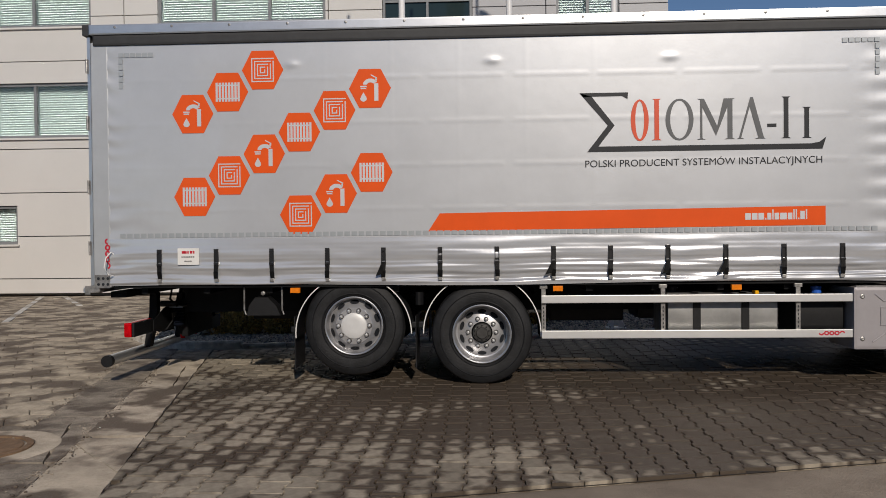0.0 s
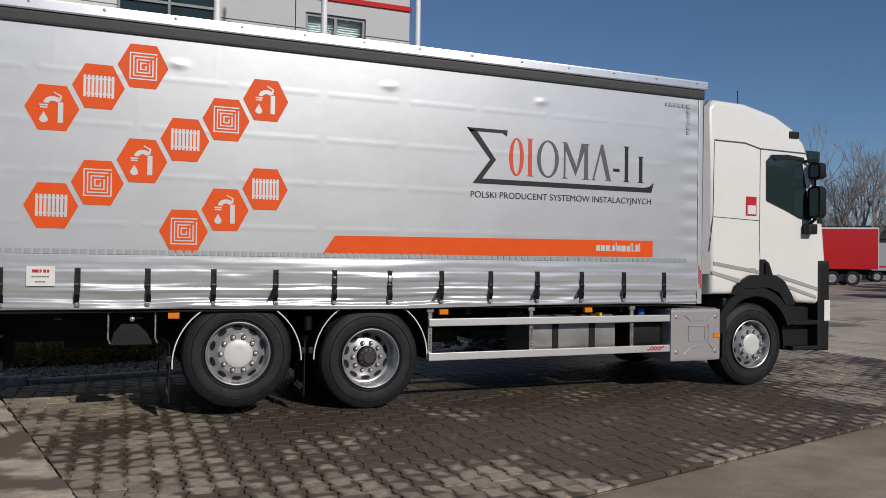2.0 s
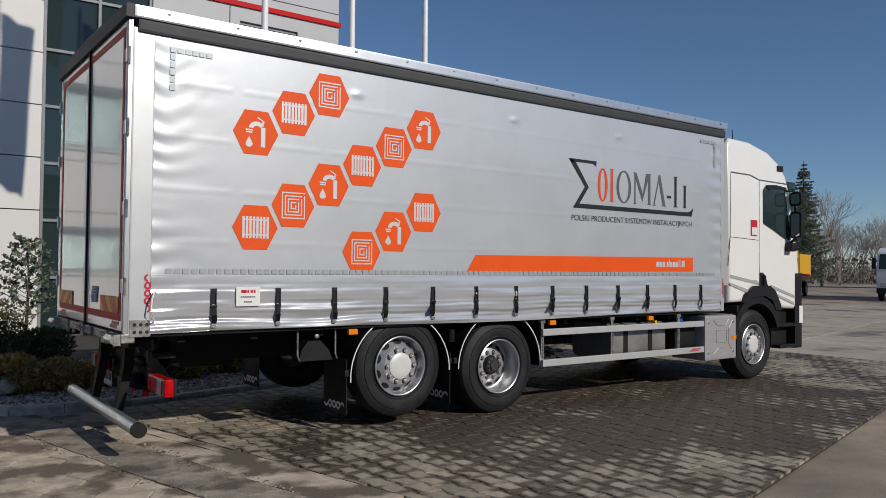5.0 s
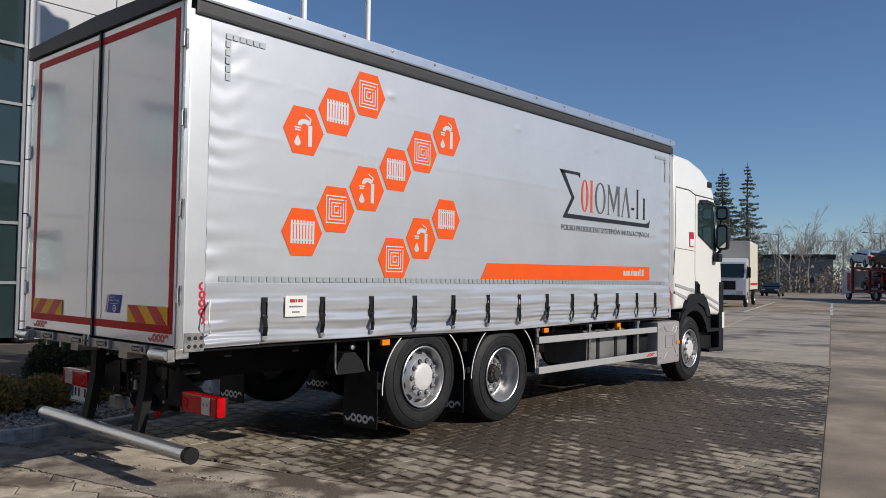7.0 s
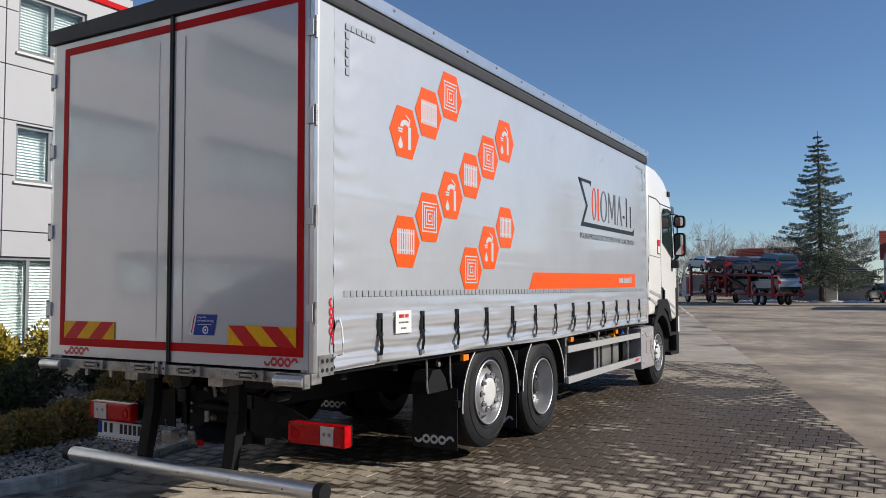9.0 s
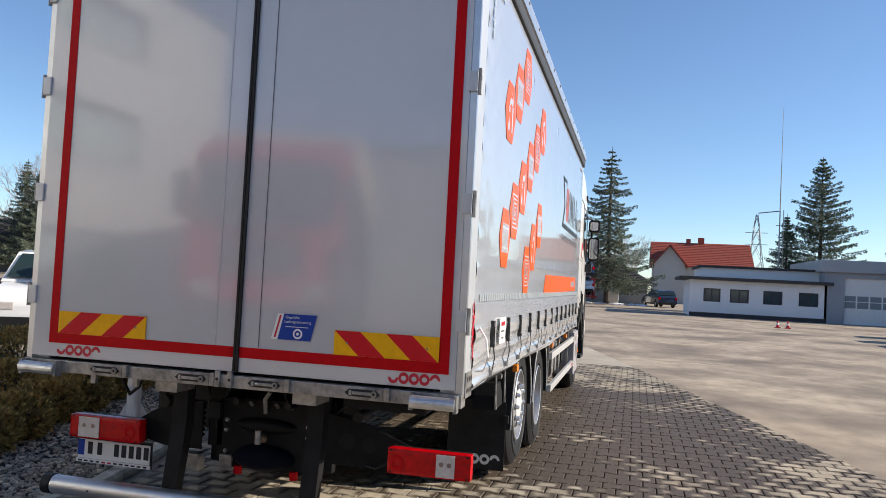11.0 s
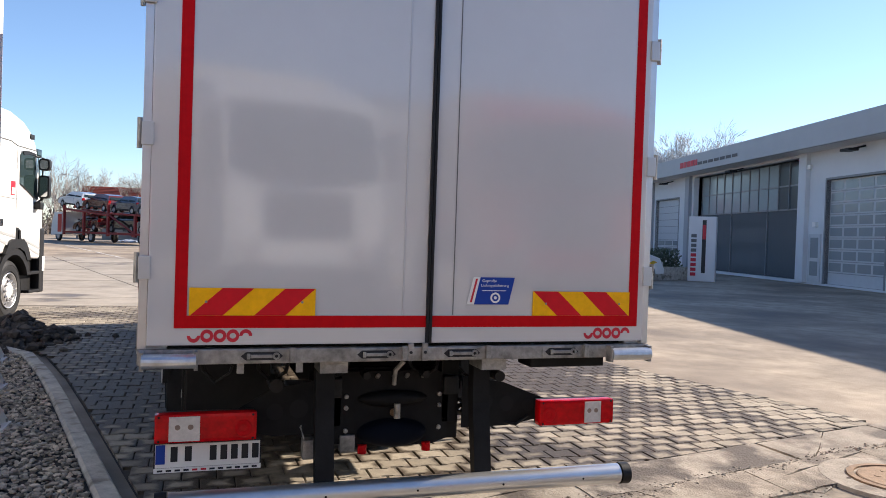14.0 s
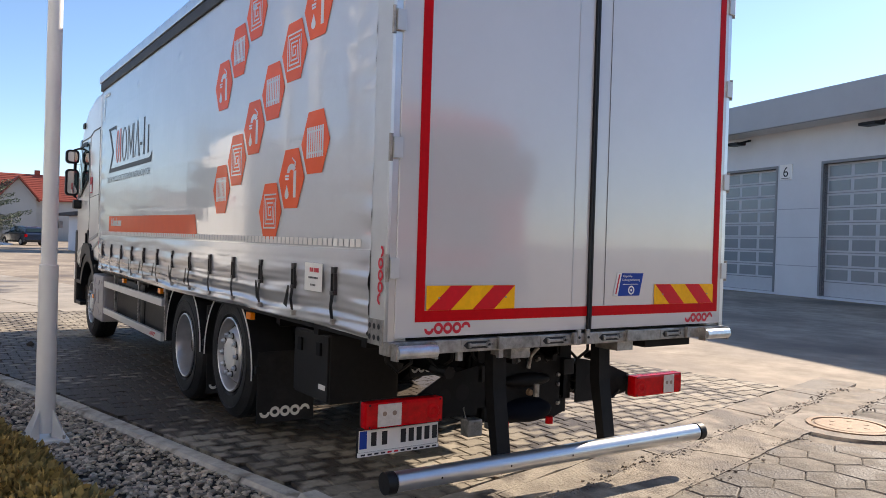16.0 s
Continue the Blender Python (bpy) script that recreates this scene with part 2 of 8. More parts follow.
M_BARK = mat("bark", (0.075, 0.06, 0.045), 0.9, 0, 0.3, 12, 0.5, 30)
M_NEEDLE = mat("spruce_needles", (0.10, 0.125, 0.08), 0.75, 0, 0.35, 2.0, island=0.35)
M_SHRUB = mat("conifer_shrub", (0.075, 0.08, 0.03), 0.8, 0, 0.35, 8, island=0.4)
M_SHRUBBROWN = mat("brown_heather", (0.36, 0.25, 0.08), 0.85, 0, 0.35, 8, island=0.4)
M_TWIG = mat("bare_twigs", (0.25, 0.225, 0.205), 0.9, 0, 0.3, 2, island=0.25)
M_RUST = mat("rusty_iron", (0.24, 0.15, 0.085), 0.75, 0.2, 0.3, 14, 0.4, 50)
M_GOLD = mat("golden_conifer", (0.33, 0.26, 0.03), 0.8, 0, 0.3, 8, island=0.35)
M_BIRCH = mat("birch_twigs", (0.58, 0.59, 0.60), 0.9, 0, 0.3, 2, island=0.2)
M_SCRUB = mat("brown_scrub", (0.17, 0.145, 0.12), 0.9, 0, 0.3, 0.3, island=0.3)
# house wall with its shade put into the colour
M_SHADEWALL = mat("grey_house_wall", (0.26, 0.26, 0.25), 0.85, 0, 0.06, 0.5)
M_BLOCK = mat("hexagonal_block", (0.34, 0.295, 0.235), 0.9, 0, 0.36, 4.0, 0.9, 45, spec=0.06, stain=(0.12, 0.096, 0.075, 0.455, 0.56, 0.7), stain_scale=2.4, island=0.12)
M_BLOCK.node_tree.nodes["Principled BSDF"].inputs["Diffuse Roughness"].default_value = 0.5
# the sky's reflection is painted into this pane colour
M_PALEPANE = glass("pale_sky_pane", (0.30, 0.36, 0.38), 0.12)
M_STEEL = mat("lattice_steel", (0.25, 0.26, 0.27), 0.5, 0.5)

# ---- building helpers ----
ORG = {}


def thing(name, at, label, category, group="", kind=""):
    ob = new(name)
    ob.empty_display_size = 0.2
    ob.location = at
    ORG[ob] = Vector(at)
    return tagged(ob, label, category, group, kind)


def part(name, bm, material, parent, label="", smooth=0.0):
    """Links a bmesh, given in world metres, as one mesh under a thing or part."""
    o = ORG[parent]
    bmesh.ops.translate(bm, verts=bm.verts, vec=-o)
    bm.normal_update()
    me = bpy.data.meshes.new(name)
    bm.to_mesh(me)
    bm.free()
    for mm in (material if isinstance(material, (list, tuple)) else [material]):
        me.materials.append(mm)
    if smooth:
        me.shade_smooth()
        me.set_sharp_from_angle(angle=radians(smooth))
    ob = new(name, me)
    ob.parent = parent
    ORG[ob] = o
    return tagged(ob, label)


def single(name, bm, material, label, category, kind="", group="", smooth=0.0):
    bm.normal_update()
    me = bpy.data.meshes.new(name)
    bm.to_mesh(me)
    bm.free()
    for mm in (material if isinstance(material, (list, tuple)) else [material]):
        me.materials.append(mm)
    if smooth:
        me.shade_smooth()
        me.set_sharp_from_angle(angle=radians(smooth))
    ob = new(name, me)
    ORG[ob] = Vector((0, 0, 0))
    return tagged(ob, label, category, group, kind)


def box(bm, x0, x1, y0, y1, z0, z1, bev=0.0, mi=0):
    v = [bm.verts.new((x, y, z)) for x in (x0, x1) for y in (y0, y1) for z in (z0, z1)]
    fs = [bm.faces.new([v[k] for k in q]) for q in ((0, 1, 3, 2), (4, 6, 7, 5), (0, 4, 5, 1), (2, 3, 7, 6), (0, 2, 6, 4), (1, 5, 7, 3))]
    for f in fs:
        f.material_index = mi
    if bev:
        es = list({e for f in fs for e in f.edges})
        bmesh.ops.bevel(bm, geom=es, offset=bev, segments=2, affect="EDGES", profile=0.7)
    return bm


def B(*a, **k):
    return box(bmesh.new(), *a, **k)


def tube(bm, pts, r, seg=10, caps=True, radii=None):
    """A swept round bar through the points."""
    pts = [Vector(p) for p in pts]
    rings = []
    for k, p in enumerate(pts):
        d = (pts[min(k + 1, len(pts) - 1)] - pts[max(k - 1, 0)]).normalized()
        a = d.orthogonal().normalized() if abs(d.z) < 0.99 else Vector((1, 0, 0))
        if abs(d.z) < 0.99:
            a = d.cross(Vector((0, 0, 1))).normalized()
        c = d.cross(a).normalized()
        rr = radii[k] if radii else r
        rings.append([bm.verts.new(p + (a * math.cos(t) + c * math.sin(t)) * rr) for t in [2 * math.pi * j / seg for j in range(seg)]])
    for q, w in zip(rings, rings[1:]):
        for j in range(seg):
            bm.faces.new((q[j], q[(j + 1) % seg], w[(j + 1) % seg], w[j]))
    if caps:
        bm.faces.new(rings[0][::-1])
        bm.faces.new(rings[-1])
    return bm


def T(*a, **k):
    return tube(bmesh.new(), *a, **k)


def prism(bm, poly, axis, d0, d1, mi=0):
    """A flat outline pulled along an axis. poly: (u, v); axis y: u=x, v=z; axis x: u=y, v=z; axis z: u=x, v=y."""
    def at(u, v, d):
        return {"y": (u, d, v), "x": (d, u, v), "z": (u, v, d)}[axis]
    a = [bm.verts.new(at(u, v, d0)) for u, v in poly]
    b = [bm.verts.new(at(u, v, d1)) for u, v in poly]
    n = len(poly)
    fs = [bm.faces.new(a), bm.faces.new(b[::-1])]
    for k in range(n):
        fs.append(bm.faces.new((a[k], b[k], b[(k + 1) % n], a[(k + 1) % n])))
    for f in fs:
        f.material_index = mi
    bmesh.ops.recalc_face_normals(bm, faces=fs)
    return bm


def P(*a, **k):
    return prism(bmesh.new(), *a, **k)


def revolve(bm, prof, centre, axis="y", seg=40, a0=0.0, a1=2 * math.pi, mi=0):
    """A profile of (radius, along) turned round an axis through centre."""
    full = abs(a1 - a0 - 2 * math.pi) < 1e-6
    n = seg if full else seg + 1
    c = Vector(centre)
    rings = []
    for k in range(n):
        t = a0 + (a1 - a0) * k / seg
        ct, st = math.cos(t), math.sin(t)
        ring = []
        for r, d in prof:
            off = {"y": (r * ct, d, r * st), "x": (d, r * ct, r * st), "z": (r * ct, r * st, d)}[axis]
            ring.append(bm.verts.new(c + Vector(off)))
        rings.append(ring)
    fs = []
    for k in range(seg):
        q, w = rings[k], rings[(k + 1) % n]
        for j in range(len(prof) - 1):
            fs.append(bm.faces.new((q[j], w[j], w[j + 1], q[j + 1])))
    for f in fs:
        f.material_index = mi
    bmesh.ops.recalc_face_normals(bm, faces=fs)
    return bm


def R(*a, **k):
    return revolve(bmesh.new(), *a, **k)


def text_bm(body, width, height):
    """Letters of the built-in font as a flat mesh in the xy plane, fitted to a width and height from the lower left corner."""
    cu = bpy.data.curves.new("letters", "FONT")
    cu.body = body
    cu.extrude = 0.0
    ob = new("letters", cu)
    me = bpy.data.meshes.new_from_object(ob.evaluated_get(bpy.context.evaluated_depsgraph_get()))
    bm = bmesh.new()
    bm.from_mesh(me)
    bpy.data.objects.remove(ob)
    bpy.data.curves.remove(cu)
    bpy.data.meshes.remove(me)
    xs = [v.co.x for v in bm.verts]
    ys = [v.co.y for v in bm.verts]
    for v in bm.verts:
        v.co = Vector(((v.co.x - min(xs)) / (max(xs) - min(xs)) * width, (v.co.y - min(ys)) / (max(ys) - min(ys)) * height, 0))
    return bm


def split_words(bm, gap):
    """Splits a line of letters, laid along x, into one mesh a word at gaps wider than the given one."""
    islands, seen = [], set()
    for f in bm.faces:
        if f in seen:
            continue
        todo, isl = [f], []
        seen.add(f)
        while todo:
            g = todo.pop()
            isl.append(g)
            for e in g.edges:
                for k in e.link_faces:
                    if k not in seen:
                        seen.add(k)
                        todo.append(k)
        xs = [v.co.x for g in isl for v in g.verts]
        islands.append((min(xs), max(xs), isl))
    islands.sort(key=lambda q: q[0])
    words, end = [], -1e9
    for lo, hi, isl in islands:
        if lo - end > gap:
            words.append([])
        words[-1] += isl
        end = max(end, hi)
    out = []
    for fs in words:
        w = bmesh.new()
        m = {}
        for f in fs:
            for v in f.verts:
                if v not in m:
                    m[v] = w.verts.new(v.co)
        for f in fs:
            w.faces.new([m[v] for v in f.verts])
        out.append(w)
    return out


def placed(bm, origin, right, up):
    """Moves a flat xy mesh to a plane given by its lower left corner and two directions."""
    o, r, u = Vector(origin), Vector(right), Vector(up)
    for v in bm.verts:
        v.co = o + r * v.co.x + u * v.co.y
    return bm



# ---- ground and large structure ----
W = 2.49          # body width


def sheet(name, poly, z, material, label, category="ground", kind="structure", div=0):
    bm = bmesh.new()
    bm.faces.new([bm.verts.new((x, y, z)) for x, y in poly])
    return single(name, bm, material, label, category, kind)


sheet("ground", [(-2500, -2500), (2500, -2500), (2500, 2500), (-2500, 2500)], -0.03, M_ASPHALT, "worn brown-grey asphalt yard with damp patches")


def facade():
    """Office block with panel joints, ribbon windows and a glazed stair."""
    y = 12.03
    ob = thing("office_building", (0, y, 0), "white panelled office building with ribbon windows and red trim", "building")
    wins = []
    for x0, x1, n in ((-14.2, -10.6, 3), (-9.05, -6.05, 2), (-4.35, -0.12, 3)):
        for z0, z1 in ((1.3, 2.28), (3.98, 5.36), (6.75, 8.0)):
            if x0 > -9.1 and x0 < -9 and z0 < 2:
                wins.append((-10.4, -8.03, z0, z1, 2))
            else:
                wins.append((x0, x1, z0, z1, n))
    for z0, z1 in ((3.6, 4.75), (6.2, 7.42)):
        wins.append((5.55, 7.08, z0, z1, 2))
    wins.append((5.09, 6.7, 0.15, 2.1, 2))
    rows = [(-18.0, 1.3), (3.5, 8.26)]
    xs = [-18.0, -14.5, -10.0, -5.2, -0.05, 1.3, 3.5, 5.3, 8.26]
    zs = [0.05, 0.43, 1.5, 2.6, 3.7, 4.8, 5.9, 7.0, 8.1, 8.85]
    holes = [(a, b, c, d) for a, b, c, d, n in wins]

    def cut(rects, h):
        out = []
        for a, b, c, d in rects:
            x0, x1, z0, z1 = max(a, h[0]), min(b, h[1]), max(c, h[2]), min(d, h[3])
            if x0 >= x1 or z0 >= z1:
                out.append((a, b, c, d))
                continue
            for q in ((a, x0, c, d), (x1, b, c, d), (x0, x1, c, z0), (x0, x1, z1, d)):
                if q[1] - q[0] > 0.01 and q[3] - q[2] > 0.01:
                    out.append(q)
        return out
    g = 0.012
    for a, b in zip(xs, xs[1:]):
        if a == 1.3:
            continue
        for c, d in zip(zs, zs[1:]):
            bm = bmesh.new()
            rects = [(a + g, b - g, c + g, d - g)]
            for h in holes:
                rects = cut(rects, h)
            for q in rects:
                box(bm, q[0], q[1], y, y + 0.12, q[2], q[3])
            if len(bm.verts):
                part("wall_panel", bm, M_FACADE if a < 1.3 else M_FACADEDIM, ob)
    bm = bmesh.new()
    rects = [(-18, 1.3, 0.0, 8.85)]
    for h in holes:
        rects = cut(rects, h)
    for q in rects:
        box(bm, q[0], q[1], y + 0.121, y + 0.4, q[2], q[3])
    rects = [(3.5, 8.26, 0.0, 8.85)]
    for h in holes:
        rects = cut(rects, h)
    for q in rects:
        box(bm, q[0], q[1], y + 0.121, y + 0.4, q[2], q[3])
    part("wall", bm, M_JOINT, ob)
    part("side_wall", B(8.0, 8.25, y + 0.4, y + 14, 0, 8.85), M_FACADEDIM, ob)
    part("back_wall", B(-18, 8.25, y + 14, y + 14.3, 0, 8.85), M_FACADEDIM, ob)
    part("end_wall", B(-18.2, -18, y, y + 14.3, 0, 8.85), M_FACADE, ob)
    part("roof", B(-18.2, 8.3, y - 0.02, y + 14.3, 8.85, 9.05), M_JOINT, ob)
    part("red_trim", B(3.5, 8.3, y - 0.05, y - 0.004, 7.76, 7.88), M_RED, ob, "red painted trim band")
    part("floor_slab", B(-18, 8.0, y + 0.45, y + 14, 3.0, 3.2), M_JOINT, ob)
    part("stair_core", B(1.1, 3.7, y + 1.6, y + 1.7, 0, 8.8), M_JOINT, ob)
    part("wall_lamp", B(4.72, 4.98, y - 0.16, y, 1.62, 1.86, bev=0.02), M_GREYPAINT, ob, "grey wall lamp")
    # glazed stair
    gl = part("stair_glazing", B(1.3, 3.5, y + 0.10, y + 0.13, 0.1, 8.85), M_GLASSDARK, ob, "dark full-height stair glazing")
    for z in (1.2, 2.4, 3.6, 4.8, 6.0, 7.2, 8.4):
        part("transom", B(1.3, 3.5, y + 0.05, y + 0.099, z - 0.03, z + 0.03), M_WINFRAME, gl)
    for x in (1.33, 2.4, 3.47):
        part("mullion", B(x - 0.03, x + 0.03, y + 0.04, y + 0.098, 0.1, 8.85), M_WINFRAME, gl)
    for x0, x1, z0, z1, n in wins:
        w = part("window", B(x0, x1, y + 0.30, y + 0.31, z0, z1), M_BLIND, ob, "window with drawn light blinds behind glass")
        fr = bmesh.new()
        f = 0.07
        box(fr, x0, x1, y + 0.06, y + 0.16, z0, z0 + f)
        box(fr, x0, x1, y + 0.06, y + 0.16, z1 - f, z1)
        for k in range(n + 1):
            x = x0 + (x1 - x0) * k / n
            xa, xb = max(x0, x - f / 2 - (f / 2 if k in (0, n) else 0)), min(x1, x + f / 2 + (f / 2 if k in (0, n) else 0))
            box(fr, xa, xb, y + 0.061, y + 0.159, z0 + f, z1 - f)
        part("window_frame", fr, M_WINFRAME, w)
        part("window_sill", B(x0 - 0.05, x1 + 0.05, y - 0.06, y + 0.08, z0 - 0.05, z0 - 0.004), M_FACADE, w)
        sl = bmesh.new()
        nz = int((z1 - z0) / 0.06)
        for k in range(nz):
            z = z0 + 0.04 + k * 0.06
            vs = [sl.verts.new(p) for p in ((x0 + 0.07, y + 0.25, z), (x1 - 0.07, y + 0.25, z), (x1 - 0.07, y + 0.28, z + 0.035), (x0 + 0.07, y + 0.28, z + 0.035))]
            sl.faces.new(vs)
        part("blind_slats", sl, M_BLIND, w)
        for k in range(n):
            xa, xb = x0 + (x1 - x0) * k / n + f / 2, x0 + (x1 - x0) * (k + 1) / n - f / 2
            p = part("pane", B(xa, xb, y + 0.10, y + 0.108, z0 + f, z1 - f), M_CLEAR, w)
            p.visible_shadow = False
    return ob


M_CLEAR = bpy.data.materials.new("clear_glass")
M_CLEAR.use_nodes = True
_b = M_CLEAR.node_tree.nodes["Principled BSDF"]
_b.inputs["Base Color"].default_value = (0.75, 0.85, 0.85, 1)
_b.inputs["Roughness"].default_value = 0.02
_b.inputs["Transmission Weight"].default_value = 1.0
_b.inputs["IOR"].default_value = 1.45
facade()

# ---- the truck ----
truck = thing("curtainside_truck", (3.7, W / 2, 0), "white-cab three-axle curtainside truck with silver curtains and orange hexagon prints", "truck")


def outer(side, d):
    """The y of a plane d metres outside the body's right (0) or left (1) face."""
    return -d if side == 0 else W + d


def flat(poly, side, d, thick=0.001):
    a, b = outer(side, d), outer(side, d + thick)
    return P(poly, "y", a, b)


def curtain_dent(x, z):
    """Relief of the curtain: sags, weld ridges, creases at the rear edge and in the skirt."""
    d = 0.0012 * (noise.noise(Vector((x * 0.7, z * 0.9, 2))) - 1.0)
    d += 0.006 * math.exp(-max(0.0, x - 0.17) / 0.12) * math.sin(z * 37 + 9.0 * noise.noise(Vector((x * 2, z * 1.1, 5)))) * (0.45 + noise.noise(Vector((0, z * 2.3, 21))))
    d += 0.0022 * math.exp(-((x - 0.45) / 0.2) ** 2) * noise.noise(Vector((x * 3, z * 7, 8)))
    d += 0.003 * math.exp(-((x - 7.25) / 0.15) ** 2) * math.sin(z * 33)
    if z < 1.36:
        s = (1.36 - z) / 0.42
        n1 = noise.noise(Vector((x * 0.7, 0, 7)))
        d += 0.020 * math.sin(min(1.0, s * 1.25) * math.pi) * (0.7 + 0.5 * n1)
        d += 0.009 * s * math.sin(z * 48 + 2.6 * n1 + 1.2 * noise.noise(Vector((x * 2.3, 0, 3))))
        d += 0.015 * s * noise.noise(Vector((x * 1.1, z * 12, 11)))
        d += 0.004 * s * noise.noise(Vector((x * 5.0, z * 20, 15)))
        d += 0.007 * s * noise.noise(Vector((x * 0.9, z * 34, 31)))
        d += 0.0035 * s * s * math.sin(z * 135 + 5.0 * noise.noise(Vector((x * 1.0, 0, 41))))
    else:
        u = (x - 0.35) % 0.615
        if u < 0.03:
            d += 0.0005 * math.sin(u / 0.03 * math.pi)
    for zz in (1.62, 2.02, 2.42, 2.83):
        if abs(z - zz) < 0.03 and (x % 0.77) > 0.09:
            d += 0.0007 * math.cos((z - zz) / 0.03 * math.pi / 2)
    for xx in (1.9, 3.75, 5.35):
        d += 0.006 * math.exp(-(((x - xx) / 0.06) ** 2 + ((z - 2.96) / 0.03) ** 2))
    return d


def curtain(side):
    lab = "silver vinyl side curtain with orange prints and buckled straps"
    bm = bmesh.new()
    x0, x1, z0, z1 = 0.157, 7.315, 0.920, 3.19
    nx = 360
    zl = [z0 + (1.36 - z0) * k / 62 for k in range(62)] + [1.36 + (z1 - 1.36) * k / 150 for k in range(151)]
    grid = []
    for z in zl:
        row = []
        for i in range(nx + 1):
            x = x0 + (x1 - x0) * i / nx
            zz = z + (0.012 * math.sin(x * 1.3) if z == z0 else 0)
            row.append(bm.verts.new((x, outer(side, curtain_dent(x, z)), zz)))
        grid.append(row)
    for a, b in zip(grid, grid[1:]):
        for i in range(nx):
            q = (a[i], a[i + 1], b[i + 1], b[i])
            f = bm.faces.new(q if side == 0 else q[::-1])
            f.smooth = True
            f.material_index = 1 if q[2].co.z < 1.362 else 0
    cu = part("side_curtain", bm, [M_CURTAIN, M_CURTAIN_LOW], truck, lab)
    mirror = side == 1

    d = 0.0014
    # hexagons with icons
    cells = [((0.966 + 0.331 * k, 2.518 + 0.1975 * k), (0, 1, 2)[k]) for k in range(3)]
    cells += [((0.972 + 0.3304 * k, 1.749 + 0.1952 * k), (1, 2, 0, 1, 2, 0)[k]) for k in range(6)]
    cells += [((1.966 + 0.3325 * k, 1.572 + 0.191 * k), (2, 0, 1)[k]) for k in range(3)]

    for (cx, cz), icon in cells:
        c2 = cx if not mirror else 3.485 - cx
        sgn = -1 if mirror else 1

        def pt(u, v):
            return (c2 + sgn * u, cz + v)
        hexa = [pt(0.194 * a, 0.178 * b) for a, b in ((-1, 0), (-0.52, 1), (0.52, 1), (1, 0), (0.52, -1), (-0.52, -1))]
        part("hexagon_print", flat(hexa, side, d), M_ORANGE, cu, "orange hexagon print")
        bm = bmesh.new()
        a, b = outer(side, d + 0.002), outer(side, d + 0.0028)

        def bar(u0, u1, v0, v1):
            prism(bm, [pt(u0, v0), pt(u1, v0), pt(u1, v1), pt(u0, v1)], "y", a, b)
        if icon == 0:
            arc = []
            for k in range(9):
                t = math.pi - math.pi * k / 8 * 0.86
                arc.append((0.005 + 0.068 * math.cos(t), 0.035 + 0.055 * math.sin(t)))
            inner = [(0.005 + (u - 0.005) * 0.45, 0.035 + (v - 0.035) * 0.35) for u, v in arc]
            for k in range(len(arc) - 1):
                q = [arc[k], arc[k + 1], inner[k + 1], inner[k]]
                prism(bm, [pt(*p) for p in q], "y", a, b)
            bar(0.04, 0.078, -0.115, 0.045)
            bar(-0.09, -0.03, 0.012, 0.024)
            bar(-0.086, -0.034, -0.006, 0.006)
            prism(bm, [pt(0.01, 0.128), (pt(0.068, 0.098)), pt(0.068, 0.085), pt(0.008, 0.12)], "y", a, b)
            bar(0.05, 0.066, 0.07, 0.09)
            drop = [(-0.06, -0.035)] + [(-0.06 + 0.03 * math.cos(t), -0.095 + 0.026 * math.sin(t)) for t in [math.pi * (0.85 + 1.3 * k / 10) for k in range(11)]]
            prism(bm, [pt(*p) for p in drop], "y", a, b)
        elif icon == 1:
            for k in range(8):
                u = -0.112 + k * 0.0295
                bar(u, u + 0.020, -0.088, 0.088)
            for v in (-0.066, 0.056):
                for k in range(7):
                    u = -0.112 + k * 0.0295 + 0.0202
                    bar(u, u + 0.0091, v, v + 0.012)
        else:
            s, w = 0.105, 0.010
            x0s, x1s, z0s, z1s = -s, s, -s * 1.05, s * 1.05
            for k in range(4):
                o = 0.0265 * k
                bar(x0s + o, x0s + o + w, z0s + o, z1s - o)
                bar(x0s + o + w, x1s - o, z0s + o, z0s + o + w)
                bar(x1s - o - w, x1s - o, z0s + o + w, z1s - o - 0.0265)
                bar(x0s + o + w, x1s - o, z1s - o - w, z1s - o)
        part("icon_print", bm, M_CURTAINPRINT, cu, "silver icon on the hexagon")
    # orange bar
    if not mirror:
        poly = [(3.255, 1.569), (6.723, 1.597), (6.723, 1.425), (3.147, 1.405)]
    else:
        poly = [(3.17, 1.572), (6.73, 1.592), (6.73, 1.405), (3.10, 1.385)]
    part("orange_bar_print", flat(poly, side, d), M_ORANGE, cu, "long orange bar print")
    # web address as plain bars
    a, b = outer(side, d + 0.002), outer(side, d + 0.0028)
    u = 6.012
    for w, hgt in ((0.05, 0.06), (0.05, 0.06), (0.05, 0.06), (0.012, 0.015), (0.035, 0.06), (0.012, 0.09), (0.04, 0.06), (0.06, 0.06), (0.04, 0.06), (0.012, 0.09), (0.012, 0.09), (0.012, 0.015), (0.04, 0.075), (0.012, 0.09)):
        uu = u if not mirror else u + 0.02
        part("web_address_bar", P([(uu, 1.478), (uu + w, 1.478), (uu + w, 1.478 + hgt), (uu, 1.478 + hgt)], "y", a, b), M_CURTAINPRINT, cu)
        u += w + 0.0085
    # angular mark, word mark shapes and line of text
    def lx(px):
        v = 4.537 + (px - 30) / 2.22 * 0.005449
        return v if not mirror else 6.88 - (v - 4.537)

    def lz(py):
        return 2.644 - (py - 60) / 2.22 * 0.00519
    bm = bmesh.new()
    a, b = outer(side, d), outer(side, d + 0.001)
